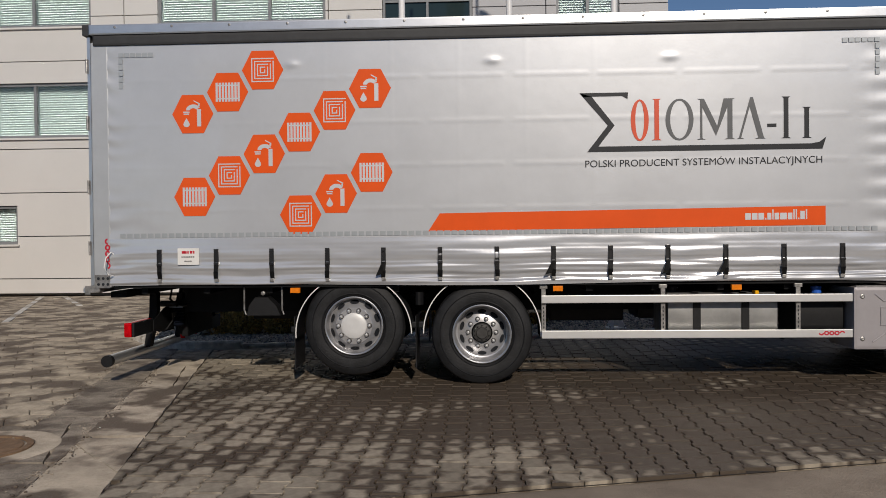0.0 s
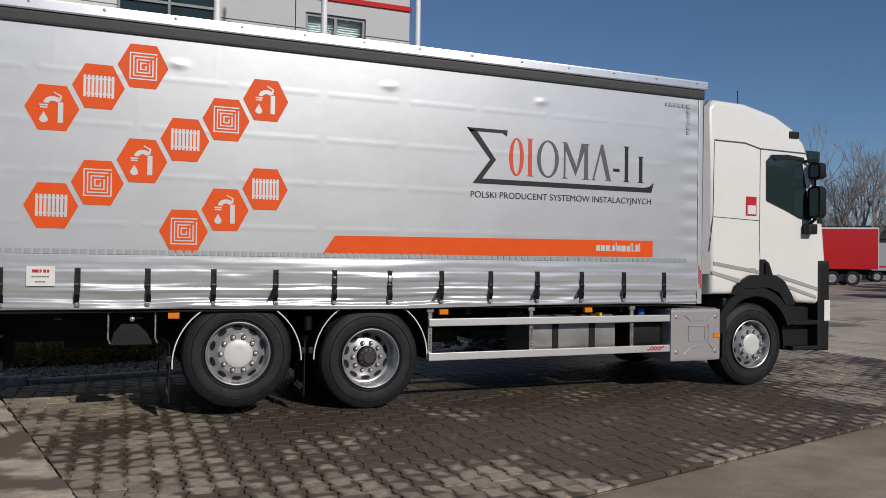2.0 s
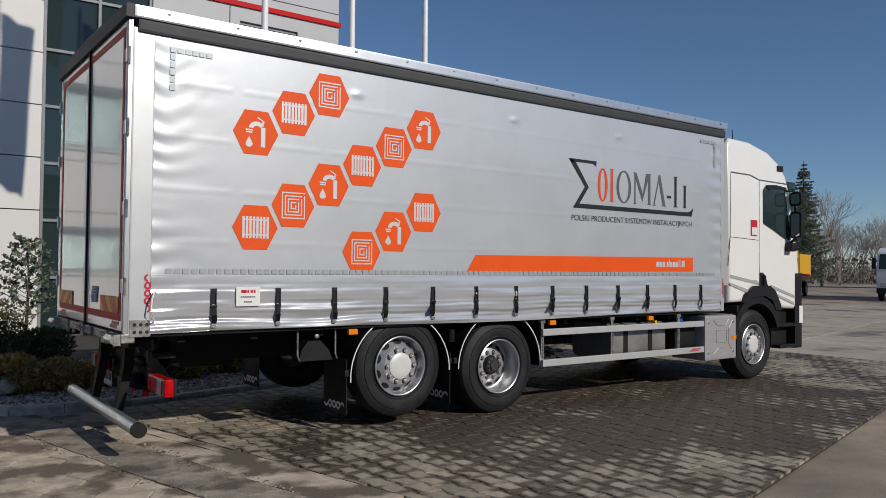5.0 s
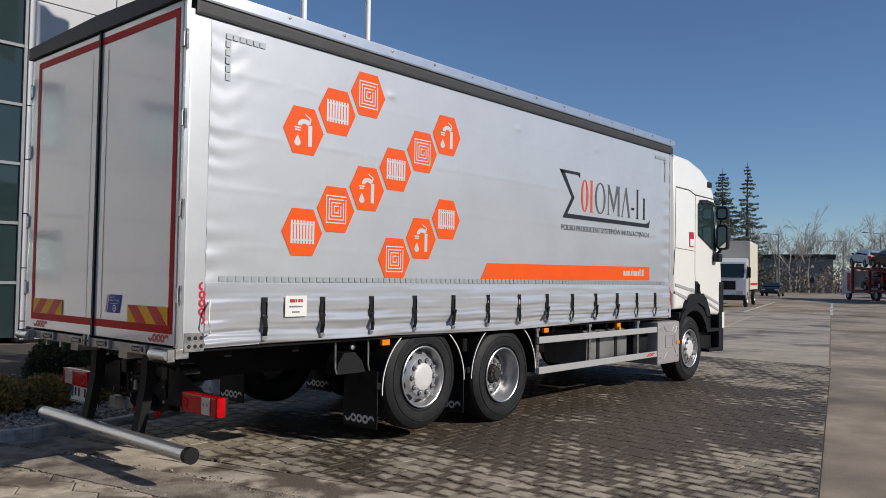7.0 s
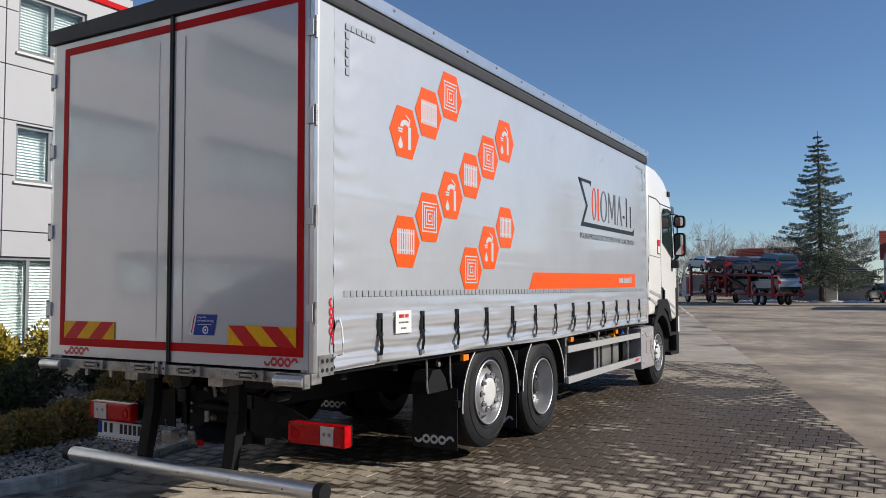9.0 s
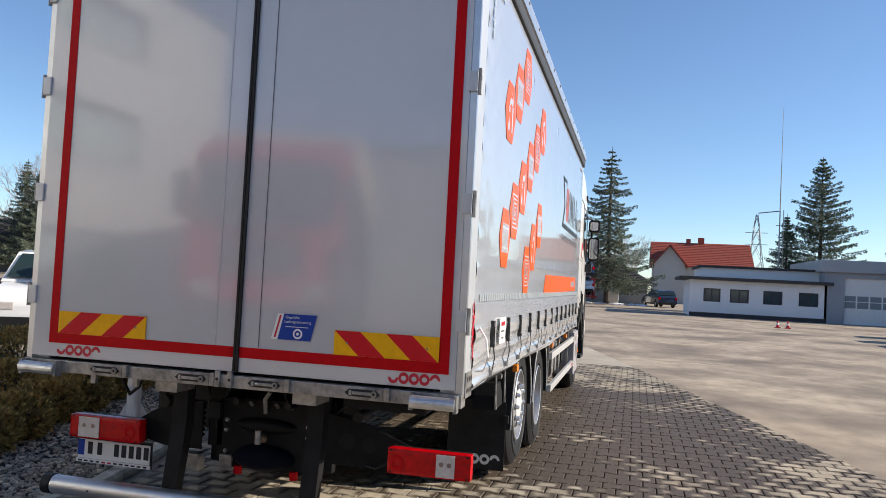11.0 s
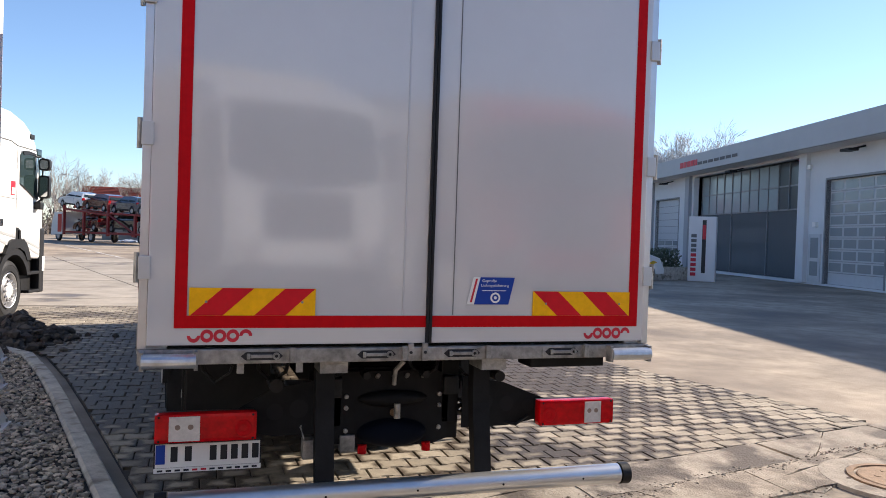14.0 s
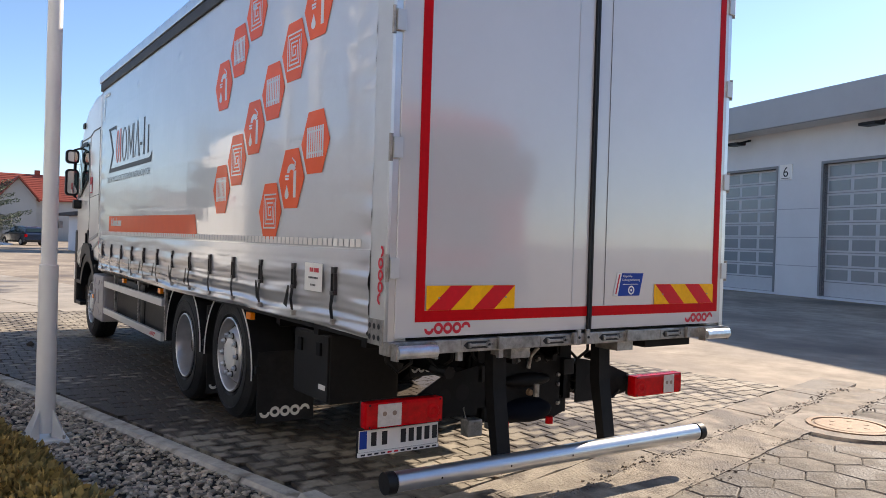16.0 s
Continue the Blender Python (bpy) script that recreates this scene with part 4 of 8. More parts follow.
# wheels
def wheel(x, z, side, cap, dish=0.0, twin=False):
    """A truck wheel: tyre with grooves, pierced rim, nuts and hub."""
    yo = 0.075 if side == 0 else W - 0.075
    s = 1 if side == 0 else -1
    c = (x, yo, z)
    w = part("wheel", R([(0.262, 0.03 * s), (0.30, 0.0), (0.36, -0.012 * s), (0.415, -0.004 * s), (0.456, 0.022 * s), (0.47, 0.05 * s), (0.47, 0.082 * s), (0.462, 0.084 * s), (0.462, 0.092 * s), (0.47, 0.094 * s), (0.47, 0.135 * s), (0.462, 0.137 * s), (0.462, 0.146 * s), (0.47, 0.148 * s), (0.47, 0.19 * s), (0.46, 0.25 * s), (0.36, 0.29 * s), (0.262, 0.27 * s)], c, seg=64), M_RUBBER, truck, "black truck tyre on a pierced silver rim", 25)
    part("sidewall_ring", R([(0.385, -0.0095 * s), (0.39, -0.0145 * s), (0.395, -0.0085 * s)], c, seg=48), M_RUBBER, w)
    part("sidewall_ring", R([(0.296, 0.002 * s), (0.302, -0.006 * s), (0.308, -0.002 * s)], c, seg=48), M_RUBBER, w)
    d = dish * s
    if cap:
        prof = [(0.268, 0.012), (0.272, 0.002), (0.262, -0.004), (0.256, 0.014), (0.250, 0.06), (0.246, 0.088), (0.236, 0.080), (0.205, 0.046), (0.180, 0.012), (0.170, 0.004), (0.10, 0.002)]
    else:
        prof = [(0.268, 0.012), (0.272, 0.002), (0.262, -0.004), (0.256, 0.014), (0.250, 0.06), (0.244, 0.090 + dish), (0.232, 0.095 + dish), (0.215, 0.085 + dish), (0.16, 0.058 + dish), (0.10, 0.05 + dish)]
    part("rim", R([(r, q * s) for r, q in prof], c, seg=56), M_RIM, w, "silver painted steel rim", 30)
    part("rim_lip", R([(0.261, -0.006 * s), (0.268, -0.010 * s), (0.275, -0.006 * s), (0.275, 0.004 * s)], c, seg=56), M_ALU, w, "", 30)
    n = 10
    hr, hy, slope = (0.219, 0.061, 1.1) if cap else (0.198, 0.076 + dish, 0.49)
    for k in range(n):
        t = 2 * math.pi * (k + 0.5) / n
        bm = bmesh.new()
        cc = Vector((x + hr * math.cos(t), yo + (hy - 0.005) * s, z + hr * math.sin(t)))
        tang = Vector((-math.sin(t), 0, math.cos(t)))
        rad = Vector((math.cos(t), slope * s, math.sin(t)))
        vs = [bm.verts.new(cc + tang * 0.042 * math.cos(q) + rad * 0.019 * math.sin(q)) for q in [2 * math.pi * j / 16 for j in range(16)]]
        bm.faces.new(vs)
        part("rim_hole", bm, M_INK, w)
    br_, by_ = (0.147, 0.002) if cap else (0.132, 0.054 + dish)
    for k in range(n):
        t = 2 * math.pi * k / n
        cc = (x + br_ * math.cos(t), yo + by_ * s, z + br_ * math.sin(t))
        part("nut_washer", R([(0.012, -0.007 * s), (0.022, -0.006 * s), (0.024, 0.002 * s)], cc, seg=12), M_RUSTHUB, w)
        part("wheel_nut", R([(0.0, -0.036 * s), (0.012, -0.034 * s), (0.0175, -0.02 * s), (0.0175, 0.004 * s)], cc, seg=8), M_ALU, w)
    if cap:
        part("hub_cap", R([(0.0, -0.013 * s), (0.06, -0.013 * s), (0.108, -0.011 * s), (0.120, -0.004 * s), (0.124, 0.006 * s)], c, seg=40), M_HUBCAP, w, "round grey hub cap", 30)
    else:
        part("hub", R([(0.0, -0.02 * s + d), (0.05, -0.02 * s + d), (0.055, -0.005 * s + d), (0.082, 0.0 * s + d), (0.09, 0.05 * s + d)], c, seg=32), M_RUSTHUB, w, "dark greasy drive hub", 30)
        for k in range(10):
            t = 2 * math.pi * (k + 0.5) / 10
            part("hub_bolt", R([(0.0, -0.014 * s), (0.007, -0.012 * s), (0.007, 0.01 * s)], (x + 0.07 * math.cos(t), yo + d + 0.0 * s, z + 0.07 * math.sin(t)), seg=6), M_BLACK, w)
    if twin:
        ci = (x, yo + 0.33 * s, z)
        part("inner_tyre", R([(0.262, 0.03 * s), (0.36, -0.01 * s), (0.45, 0.022 * s), (0.46, 0.05 * s), (0.46, 0.2 * s), (0.36, 0.27 * s), (0.262, 0.25 * s)], ci, seg=40), M_RUBBER, truck, "", 25)
    return w


for s in (0, 1):
    wheel(2.437, 0.53, s, True)
    wheel(3.632, 0.447, s, False, dish=0.085, twin=True)
    wheel(8.165, 0.447, s, True)
for x, z in ((2.437, 0.53), (3.632, 0.46), (8.165, 0.455)):
    part("axle", T([(x, 0.3, z), (x, W - 0.3, z)], 0.07, 12), M_BLACK, truck)
part("differential", R([(0.0, -0.2), (0.12, -0.17), (0.19, 0.0), (0.12, 0.17), (0.0, 0.2)], (3.632, W / 2, 0.46), seg=20), M_BLACK, truck, "", 40)


def fender(x, z, side, a0, a1, r=0.535):
    y0, y1 = (0.05, 0.36) if side == 0 else (W - 0.36, W - 0.05)
    bm = bmesh.new()
    revolve(bm, [(r, y0), (r, y1), (r + 0.012, y1), (r + 0.012, y0), (r, y0)], (x, 0, z), seg=14, a0=math.radians(a0), a1=math.radians(a1))
    f = part("mudguard", bm, M_PLASTIC, truck, "black plastic mudguard with a white edge")
    yo = outer(side, -0.048)
    s = 1 if side == 0 else -1
    part("white_edge", R([(r + 0.002, yo), (r + 0.002, yo - 0.006 * s), (r + 0.0115, yo - 0.006 * s), (r + 0.0115, yo)], (x, 0, z), seg=14, a0=math.radians(a0), a1=math.radians(a1)), M_WHITEPRINT, f)
    for a in (a0 + 8, a1 - 8):
        q = math.radians(a)
        px_, pz_ = x + (r + 0.035) * math.cos(q), z + (r + 0.035) * math.sin(q)
        part("mudguard_clamp", B(px_ - 0.022, px_ + 0.022, *sorted((yo + 0.01 * s, yo + 0.05 * s)), pz_ - 0.028, pz_ + 0.028, bev=0.008), M_PLASTIC, f)
    return f


for s in (0, 1):
    fender(2.437, 0.46, s, 110, 184)
    fender(2.437, 0.46, s, 0, 60)
    fender(3.632, 0.46, s, 118, 180)
    fender(3.632, 0.46, s, -4, 66)
    y0, y1 = (0.08, 0.50) if s == 0 else (W - 0.50, W - 0.08)
    for x, m in ((1.88, 1), (3.02, 1)):
        fl = part("mud_flap", B(x - 0.008, x, y0, y1, 0.13, 0.62, bev=0.003), M_RUBBER, truck, "black rubber mud flap")
        red_word(fl, (x - 0.0095, y0 + 0.40, 0.165), (0, -1, 0), (0, 0, 1), 0.37, 0.075, M_WHITEPRINT)
    # fender struts and spring clutter
    for x in (1.93, 2.98, 3.08, 4.14):
        part("mudguard_stay", T([(x, 0.25 if s == 0 else W - 0.25, 0.80), (x, 0.9 if s == 0 else W - 0.9, 0.80)], 0.018, 8), M_BLACK, truck)
    part("air_valve", T([(3.05, outer(s, -0.12), 0.72), (3.05, outer(s, -0.12), 0.84)], 0.04, 10), M_BLACK, truck)

# chassis
for y in (0.82, W - 0.9):
    part("frame_rail", B(0.55, 8.8, y, y + 0.08, 0.60, 0.87), M_BLACK, truck)
for x in (0.75, 1.6, 2.95, 4.4, 5.6, 6.8):
    part("cross_member", B(x, x + 0.08, 0.9, W - 0.9, 0.62, 0.84), M_BLACK, truck)
for k in range(12):
    x = 0.4 + k * 0.6
    part("floor_bearer", B(x, x + 0.06, 0.12, W - 0.12, 0.84, 0.904), M_BLACK, truck)

# rear light carriers, lamps, bumper
for s in (0, 1):
    a, b = (0.0, 0.455) if s == 0 else (1.955, 2.425)
    lamp = part("tail_lamp", B(0.275, 0.345, a, b, 0.438, 0.575, bev=0.018), M_LAMPRED, truck, "red tail lamp with a clear reversing lens")
    wa, wb = (0.03, 0.13) if s == 0 else (2.22, 2.36)
    if s == 0:
        wa, wb = 0.085, 0.185
    part("reversing_lens", B(0.268, 0.2735, wa, wb, 0.448, 0.565, bev=0.002), M_LAMPWHITE, lamp)
    for q in (0.3, 0.72):
        part("bulb", R([(0.0, -0.0005), (0.013, 0.0)], (0.2676, wa + (wb - wa) * q, 0.515), "x", 12), M_BULB, lamp)
    part("reflector_ring", R([(0.018, 0), (0.024, -0.003), (0.036, -0.003), (0.04, 0)], (0.2735, 0.40 if s == 0 else 2.02, 0.5), "x", 20), M_RED, lamp)
    for q in ((a + 0.02, 0.45), (b - 0.02, 0.45), (a + 0.02, 0.563), (b - 0.02, 0.563)):
        part("lamp_screw", R([(0.0, -0.002), (0.006, 0)], (0.2735, q[0], q[1]), "x", 8), M_BLACK, lamp)
    part("lamp_housing", B(0.3455, 0.372, a + 0.01, b - 0.01, 0.44, 0.573, bev=0.01), M_PLASTIC, lamp)
    # perforated bracket
    y0, y1 = (0.42, 0.98) if s == 0 else (1.50, 1.97)
    bm = bmesh.new()
    if s == 0:
        poly = [(0.36, 0.46), (0.36, 0.56), (0.62, 0.66), (0.86, 0.70), (0.86, 0.42), (0.6, 0.42)]
    else:
        poly = [(2.05, 0.46), (2.05, 0.56), (1.87, 0.66), (1.63, 0.70), (1.63, 0.42), (1.87, 0.42)]
    prism(bm, poly, "x", 0.402, 0.412)
    br = part("lamp_bracket", bm, M_POSTBLACK, truck, "black perforated lamp bracket")
    for k in range(3):
        yc = (0.47 + 0.13 * k) if s == 0 else (1.98 - 0.12 * k)
        part("bracket_hole", R([(0.0, 0), (0.036 + 0.006 * k, 0)], (0.400, yc, 0.53 + 0.012 * k), "x", 16), M_HOLE, br)
    bp = part("bumper_post", P([(0.12, 0.24), (0.18, 0.24), (0.26, 0.60), (0.26, 0.86), (0.19, 0.86), (0.18, 0.60)], "y", 0.79 if s == 0 else 1.60, 0.88 if s == 0 else 1.69), M_POSTBLACK, truck, "black steel underrun post")
    part("post_foot", B(0.02, 0.20, 0.77 if s == 0 else 1.57, 0.90 if s == 0 else 1.70, 0.80, 0.861), M_GALV, bp)
tb_ = part("underrun_tube", T([(0.10, 0.07, 0.212), (0.10, 2.352, 0.212)], 0.052, 24), M_ALU, truck, "round aluminium underrun bumper tube with black end caps", 40)
for y0, y1 in ((0.012, 0.062), (2.358, 2.41)):
    part("tube_end_cap", T([(0.10, y0, 0.212), (0.10, y1, 0.212)], 0.056, 24), M_PLASTIC, tb_, "", 40)
for k in range(5):
    part("tube_screw", R([(0.0, -0.002), (0.006, 0)], (0.047, 0.3 + k * 0.45, 0.212), "x", 8), M_BLACK, tb_)
pl = part("number_plate", B(0.355, 0.362, 1.932, 2.42, 0.302, 0.415, bev=0.002), M_WHITEPRINT, truck, "white number plate with a blue edge strip")
part("plate_holder", B(0.3625, 0.375, 1.925, 2.427, 0.276, 0.43), M_PLASTIC, pl)
part("plate_blue_strip", B(0.3535, 0.3545, 2.375, 2.418, 0.32, 0.413), M_BLUE, pl)
part("plate_foot_strip", B(0.352, 0.362, 1.926, 2.426, 0.278, 0.300, bev=0.002), M_WHITEPRINT, pl, "white strip under the plate")
for k in range(12):
    part("foot_strip_bar", B(0.3505, 0.3518, 1.945 + k * 0.04, 1.97 + k * 0.04, 0.284, 0.293), M_REDPRINT if k in (6, 7) else M_INK, pl)
for y in (2.35, 2.285, 2.17, 2.12, 2.07, 2.02, 1.97):
    part("plate_bar", B(0.3528, 0.3543, y - 0.032, y, 0.33, 0.402), M_INK, pl)
# ribbed air springs beside the coupling
for y in (0.765, 1.73):
    prof = [(0.0, 0.46)]
    for k in range(6):
        prof += [(0.042, 0.462 + 0.032 * k), (0.058, 0.478 + 0.032 * k)]
    prof += [(0.042, 0.654), (0.0, 0.656)]
    part("air_spring", R([(r_, z_) for r_, z_ in prof], (0.50, y, 0.0), "z", 16), M_BLUEDARK, truck, "ribbed dark blue air spring", 40)
    part("spring_plate", B(0.43, 0.57, y - 0.07, y + 0.07, 0.656, 0.672), M_STEEL, truck)
part("coupling_pin", T([(0.34, 1.24, 0.50), (0.34, 1.24, 0.575)], 0.018, 12), M_GALV, truck)
part("tool_box", B(0.36, 0.44, 1.62, 1.72, 0.30, 0.40, bev=0.012), M_GALV, truck, "small grey box hanging on a wire")
part("box_wire", T([(0.40, 1.71, 0.40), (0.40, 1.73, 0.46), (0.43, 1.70, 0.50)], 0.005, 6), M_GALV, truck)
# coupling plate, cover, spare clutter under the tail
cpl = part("coupling_plate", P([(0.93, 0.36), (1.02, 0.33), (1.46, 0.33), (1.55, 0.36), (1.55, 0.70), (1.48, 0.73), (1.00, 0.73), (0.93, 0.70)], "x", 0.44, 0.47), M_POSTBLACK, truck, "black bolted plate of the towing coupling")


def dome(cy, cz, ry, rz, deep, base):
    """A shallow oval dome that bulges towards the rear."""
    bm = bmesh.new()
    rings = []
    for f, dx in ((1.0, 0.0), (0.92, 0.5), (0.7, 0.85), (0.35, 1.0)):
        rings.append([bm.verts.new((base - deep * dx, cy + ry * f * math.cos(q), cz + rz * f * math.sin(q))) for q in [2 * math.pi * k / 28 for k in range(28)]])
    for p, q in zip(rings, rings[1:]):
        for k in range(28):
            bm.faces.new((p[k - 1], p[k], q[k], q[k - 1]))
    bm.faces.new(rings[-1])
    bmesh.ops.recalc_face_normals(bm, faces=bm.faces[:])
    return bm


part("coupling_jaw", dome(1.24, 0.405, 0.19, 0.075, 0.09, 0.438), M_BLUEDARK, cpl, "dark blue jaw of the towing coupling", 40)
part("coupling_hood", dome(1.24, 0.585, 0.19, 0.045, 0.05, 0.438), M_BLACK, cpl, "", 40)
part("coupling_crossbeam", B(0.50, 0.56, 0.85, 1.62, 0.34, 0.74, bev=0.01), M_BLACK, truck)
part("coupling_nut", R([(0.0, -0.03), (0.016, -0.026), (0.022, 0.0)], (0.41, 1.24, 0.515), "x", 12), M_RUST, cpl)
for y in (1.08, 1.17, 1.24, 1.33):
    part("valve_stub", T([(0.43, y, 0.70), (0.40, y, 0.715)], 0.011, 8), M_GALV, cpl)
for y in (0.95, 1.52):
    for z in (0.54, 0.60, 0.42):
        part("coupling_bolt", R([(0.0, -0.012), (0.012, -0.010), (0.014, 0.01)], (0.438, y + (0.03 if y < 1 else -0.03), z), "x", 8), M_GALV, truck)
part("air_socket", B(0.42, 0.48, 1.44, 1.52, 0.31, 0.40, bev=0.01), M_GALV, truck, "grey trailer socket")
for y in (1.05, 1.40):
    part("air_coupling", T([(0.43, y, 0.30), (0.43, y, 0.345)], 0.024, 12), M_RED, truck)
for k in range(3):
    part("air_hose", T([(0.5, 0.6 + 0.05 * k, 0.62), (0.45, 0.75 + 0.1 * k, 0.52 - 0.03 * k), (0.48, 0.92 + 0.1 * k, 0.58)], 0.012, 6), M_PLASTIC, truck)
part("coupling_lever", T([(0.42, 1.24, 0.66), (0.40, 1.24, 0.74), (0.38, 1.20, 0.79)], 0.013, 8), M_GALV, truck)
for y in (0.92, 1.56):
    part("frame_end_plate", B(0.44, 0.50, y - 0.05, y + 0.05, 0.44, 0.80, bev=0.008), M_BLACK, truck)
    part("valve_block", B(0.40, 0.47, y - 0.04, y + 0.045, 0.60, 0.70, bev=0.01), M_PLASTIC, truck)
for y, z, r in ((0.66, 0.70, 0.03), (1.86, 0.68, 0.035), (1.08, 0.72, 0.02), (1.40, 0.72, 0.02)):
    part("air_valve", T([(0.36, y, z), (0.52, y, z)], r, 12), M_PLASTIC, truck)
for y in (0.72, 0.98, 1.47, 1.78, 2.05):
    part("hose_loop", T([(0.45, y, 0.84), (0.42, y + 0.03, 0.74), (0.44, y + 0.1, 0.69), (0.46, y + 0.16, 0.75), (0.47, y + 0.18, 0.84)], 0.011, 6), M_PLASTIC, truck)
part("tail_rail", B(0.06, 0.22, 0.20, 0.62, 0.80, 0.86, bev=0.008), M_POSTBLACK, truck, "black step box under the sill")
part("tail_lamp_cable", T([(0.40, 0.47, 0.47), (0.38, 0.55, 0.43), (0.42, 0.64, 0.44), (0.46, 0.70, 0.52)], 0.008, 6), M_PLASTIC, truck)
for y in (1.80, 2.06):
    part("sill_tab", B(-0.02, 0.0, y - 0.015, y + 0.015, 0.815, 0.861), M_GALV, truck)
# left tool box
tbx = part("tool_box", B(0.97, 1.50, W - 0.66, W - 0.19, 0.42, 0.84, bev=0.015), M_PLASTIC, truck, "black plastic tool box with two latches")
part("box_lid_edge", B(0.985, 1.485, W - 0.192, W - 0.178, 0.435, 0.825, bev=0.006), M_PLASTIC, tbx)
for x in (1.10, 1.38):
    part("box_latch", B(x - 0.03, x + 0.03, W - 0.18, W - 0.164, 0.70, 0.78, bev=0.004), M_BLACK, tbx)
part("box_label", B(1.01, 1.10, W - 0.178, W - 0.175, 0.50, 0.53), M_WHITEPRINT, tbx)
# right chock holder
ch = part("wheel_chock", P([(1.42, 0.63), (1.74, 0.63), (1.70, 0.72), (1.62, 0.80), (1.50, 0.80), (1.44, 0.72)], "y", 0.09, 0.24), M_PLASTIC, truck, "black wheel chock in a wire holder")
for x in (1.40, 1.76):
    part("chock_wire", T([(x, 0.085, 0.90), (x, 0.08, 0.68), (x + 0.015, 0.08, 0.64)], 0.008, 6), M_GALV, ch)
part("chock_nut", R([(0.0, -0.02), (0.02, -0.015), (0.02, 0.01)], (1.58, 0.09, 0.84), seg=8), M_GALV, ch)
# marker lamps
for s in (0, 1):
    for x in (1.90, 4.33, 5.94):
        part("side_marker_lamp", B(x - 0.045, x + 0.045, *((0.012, 0.045) if s == 0 else (W - 0.045, W - 0.012)), 0.845, 0.893, bev=0.004), M_AMBER, truck, "amber side marker lamp")

# side guards
for s in (0, 1):
    y0, y1 = (0.0, 0.035) if s == 0 else (W - 0.035, W)
    for z0, z1 in ((0.735, 0.806), (0.411, 0.484)):
        gd = part("guard_rail", B(4.177, 6.962, y0, y1, z0, z1, bev=0.006), M_ALURAIL, truck, "brushed aluminium side guard rail")
        if z0 < 0.5:
            red_word(gd, (6.66 if s == 0 else 4.6, outer(s, 0.0015), 0.43), (1 if s == 0 else -1, 0, 0), (0, 0, 1), 0.23, 0.042)
    for x in (4.20, 5.285, 6.495):
        ps = part("guard_post", B(x - 0.02, x + 0.02, *((0.036, 0.06) if s == 0 else (W - 0.06, W - 0.036)), 0.42, 0.90, bev=0.003), M_GALV, truck, "galvanised guard post")
        part("post_clamp", B(x - 0.035, x + 0.035, *((0.03, 0.075) if s == 0 else (W - 0.075, W - 0.03)), 0.865, 0.90, bev=0.005), M_GALV, ps)
        for k in range(6):
            part("post_slot", B(x - 0.005, x + 0.005, *((0.0345, 0.0355) if s == 0 else (W - 0.0355, W - 0.0345)), 0.50 + k * 0.036, 0.52 + k * 0.036), M_INK, ps)
# tanks


def tank(x0, x1, y0, y1, z0, z1, material, label):
    r = 0.09
    pts = []
    for cy, cz, a in ((y1 - r, z1 - r, 0), (y0 + r, z1 - r, 90), (y0 + r, z0 + r, 180), (y1 - r, z0 + r, 270)):
        for k in range(5):
            t = math.radians(a + 90 * k / 4)
            pts.append((cy + r * math.cos(t), cz + r * math.sin(t)))
    return part("fuel_tank", P(pts, "x", x0, x1), material, truck, label, 40)


ft = tank(5.35, 6.34, 0.12, 0.72, 0.40, 0.815, M_TANK, "aluminium fuel tank with black straps")
for x in (5.61, 6.05):
    part("tank_strap", B(x - 0.035, x + 0.035, 0.112, 0.1185, 0.42, 0.80), M_PLASTIC, ft)
    part("tank_strap_top", B(x - 0.035, x + 0.035, 0.14, 0.70, 0.816, 0.822), M_PLASTIC, ft)
part("tank_cap", T([(5.43, 0.28, 0.81), (5.43, 0.28, 0.865)], 0.05, 16), M_PLASTIC, ft)
part("yellow_strap", B(6.14, 6.17, 0.111, 0.20, 0.78, 0.83), M_YELLOW, ft)
ad = tank(6.53, 6.93, 0.12, 0.6, 0.42, 0.80, M_PLASTIC, "black additive tank with a blue cap")
part("blue_cap", T([(6.72, 0.2, 0.80), (6.72, 0.2, 0.865)], 0.045, 14), M_BLUECAP, ad, "blue filler cap")
part("battery_carrier", B(4.4, 5.25, W - 0.7, W - 0.1, 0.38, 0.80, bev=0.03), M_PLASTIC, truck)
part("left_tank", B(5.4, 6.8, W - 0.72, W - 0.12, 0.40, 0.86, bev=0.06), M_PLASTIC, truck)
# moulded cover box
for s in (0, 1):
    a, b = (-0.01, 0.5) if s == 0 else (W - 0.5, W + 0.01)
    bx = part("exhaust_cover", B(6.965, 7.64, a, b, 0.30, 0.865, bev=0.03), M_BOXGREY, truck, "grey moulded exhaust cover with raised ribs")
    o = lambda d: outer(s, d + 0.01)
    for x, z in ((7.04, 0.78), (7.04, 0.40), (7.57, 0.78), (7.57, 0.40)):
        part("cover_bolt", R([(0.0, o(0.004)), (0.012, o(0.006)), (0.02, o(0.003)), (0.024, o(0.0))], (x, 0, z), seg=12), M_GALV, bx)
    for q in ([(7.15, 0.80), (7.22, 0.74), (7.40, 0.74), (7.47, 0.82)], [(7.54, 0.78), (7.47, 0.70), (7.47, 0.50), (7.54, 0.42)], [(7.13, 0.37), (7.24, 0.45), (7.38, 0.46)], [(7.20, 0.68), (7.43, 0.68)], [(7.20, 0.68), (7.20, 0.52), (7.42, 0.52)], [(7.43, 0.68), (7.42, 0.52)]):
        part("cover_rib", T([(x, o(0.001), z) for x, z in q], 0.006, 6), M_BOXGREY, bx)
    part("cover_marker", B(7.54, 7.63, *sorted((o(0.002), o(0.008))), 0.55, 0.60), M_AMBER, bx)
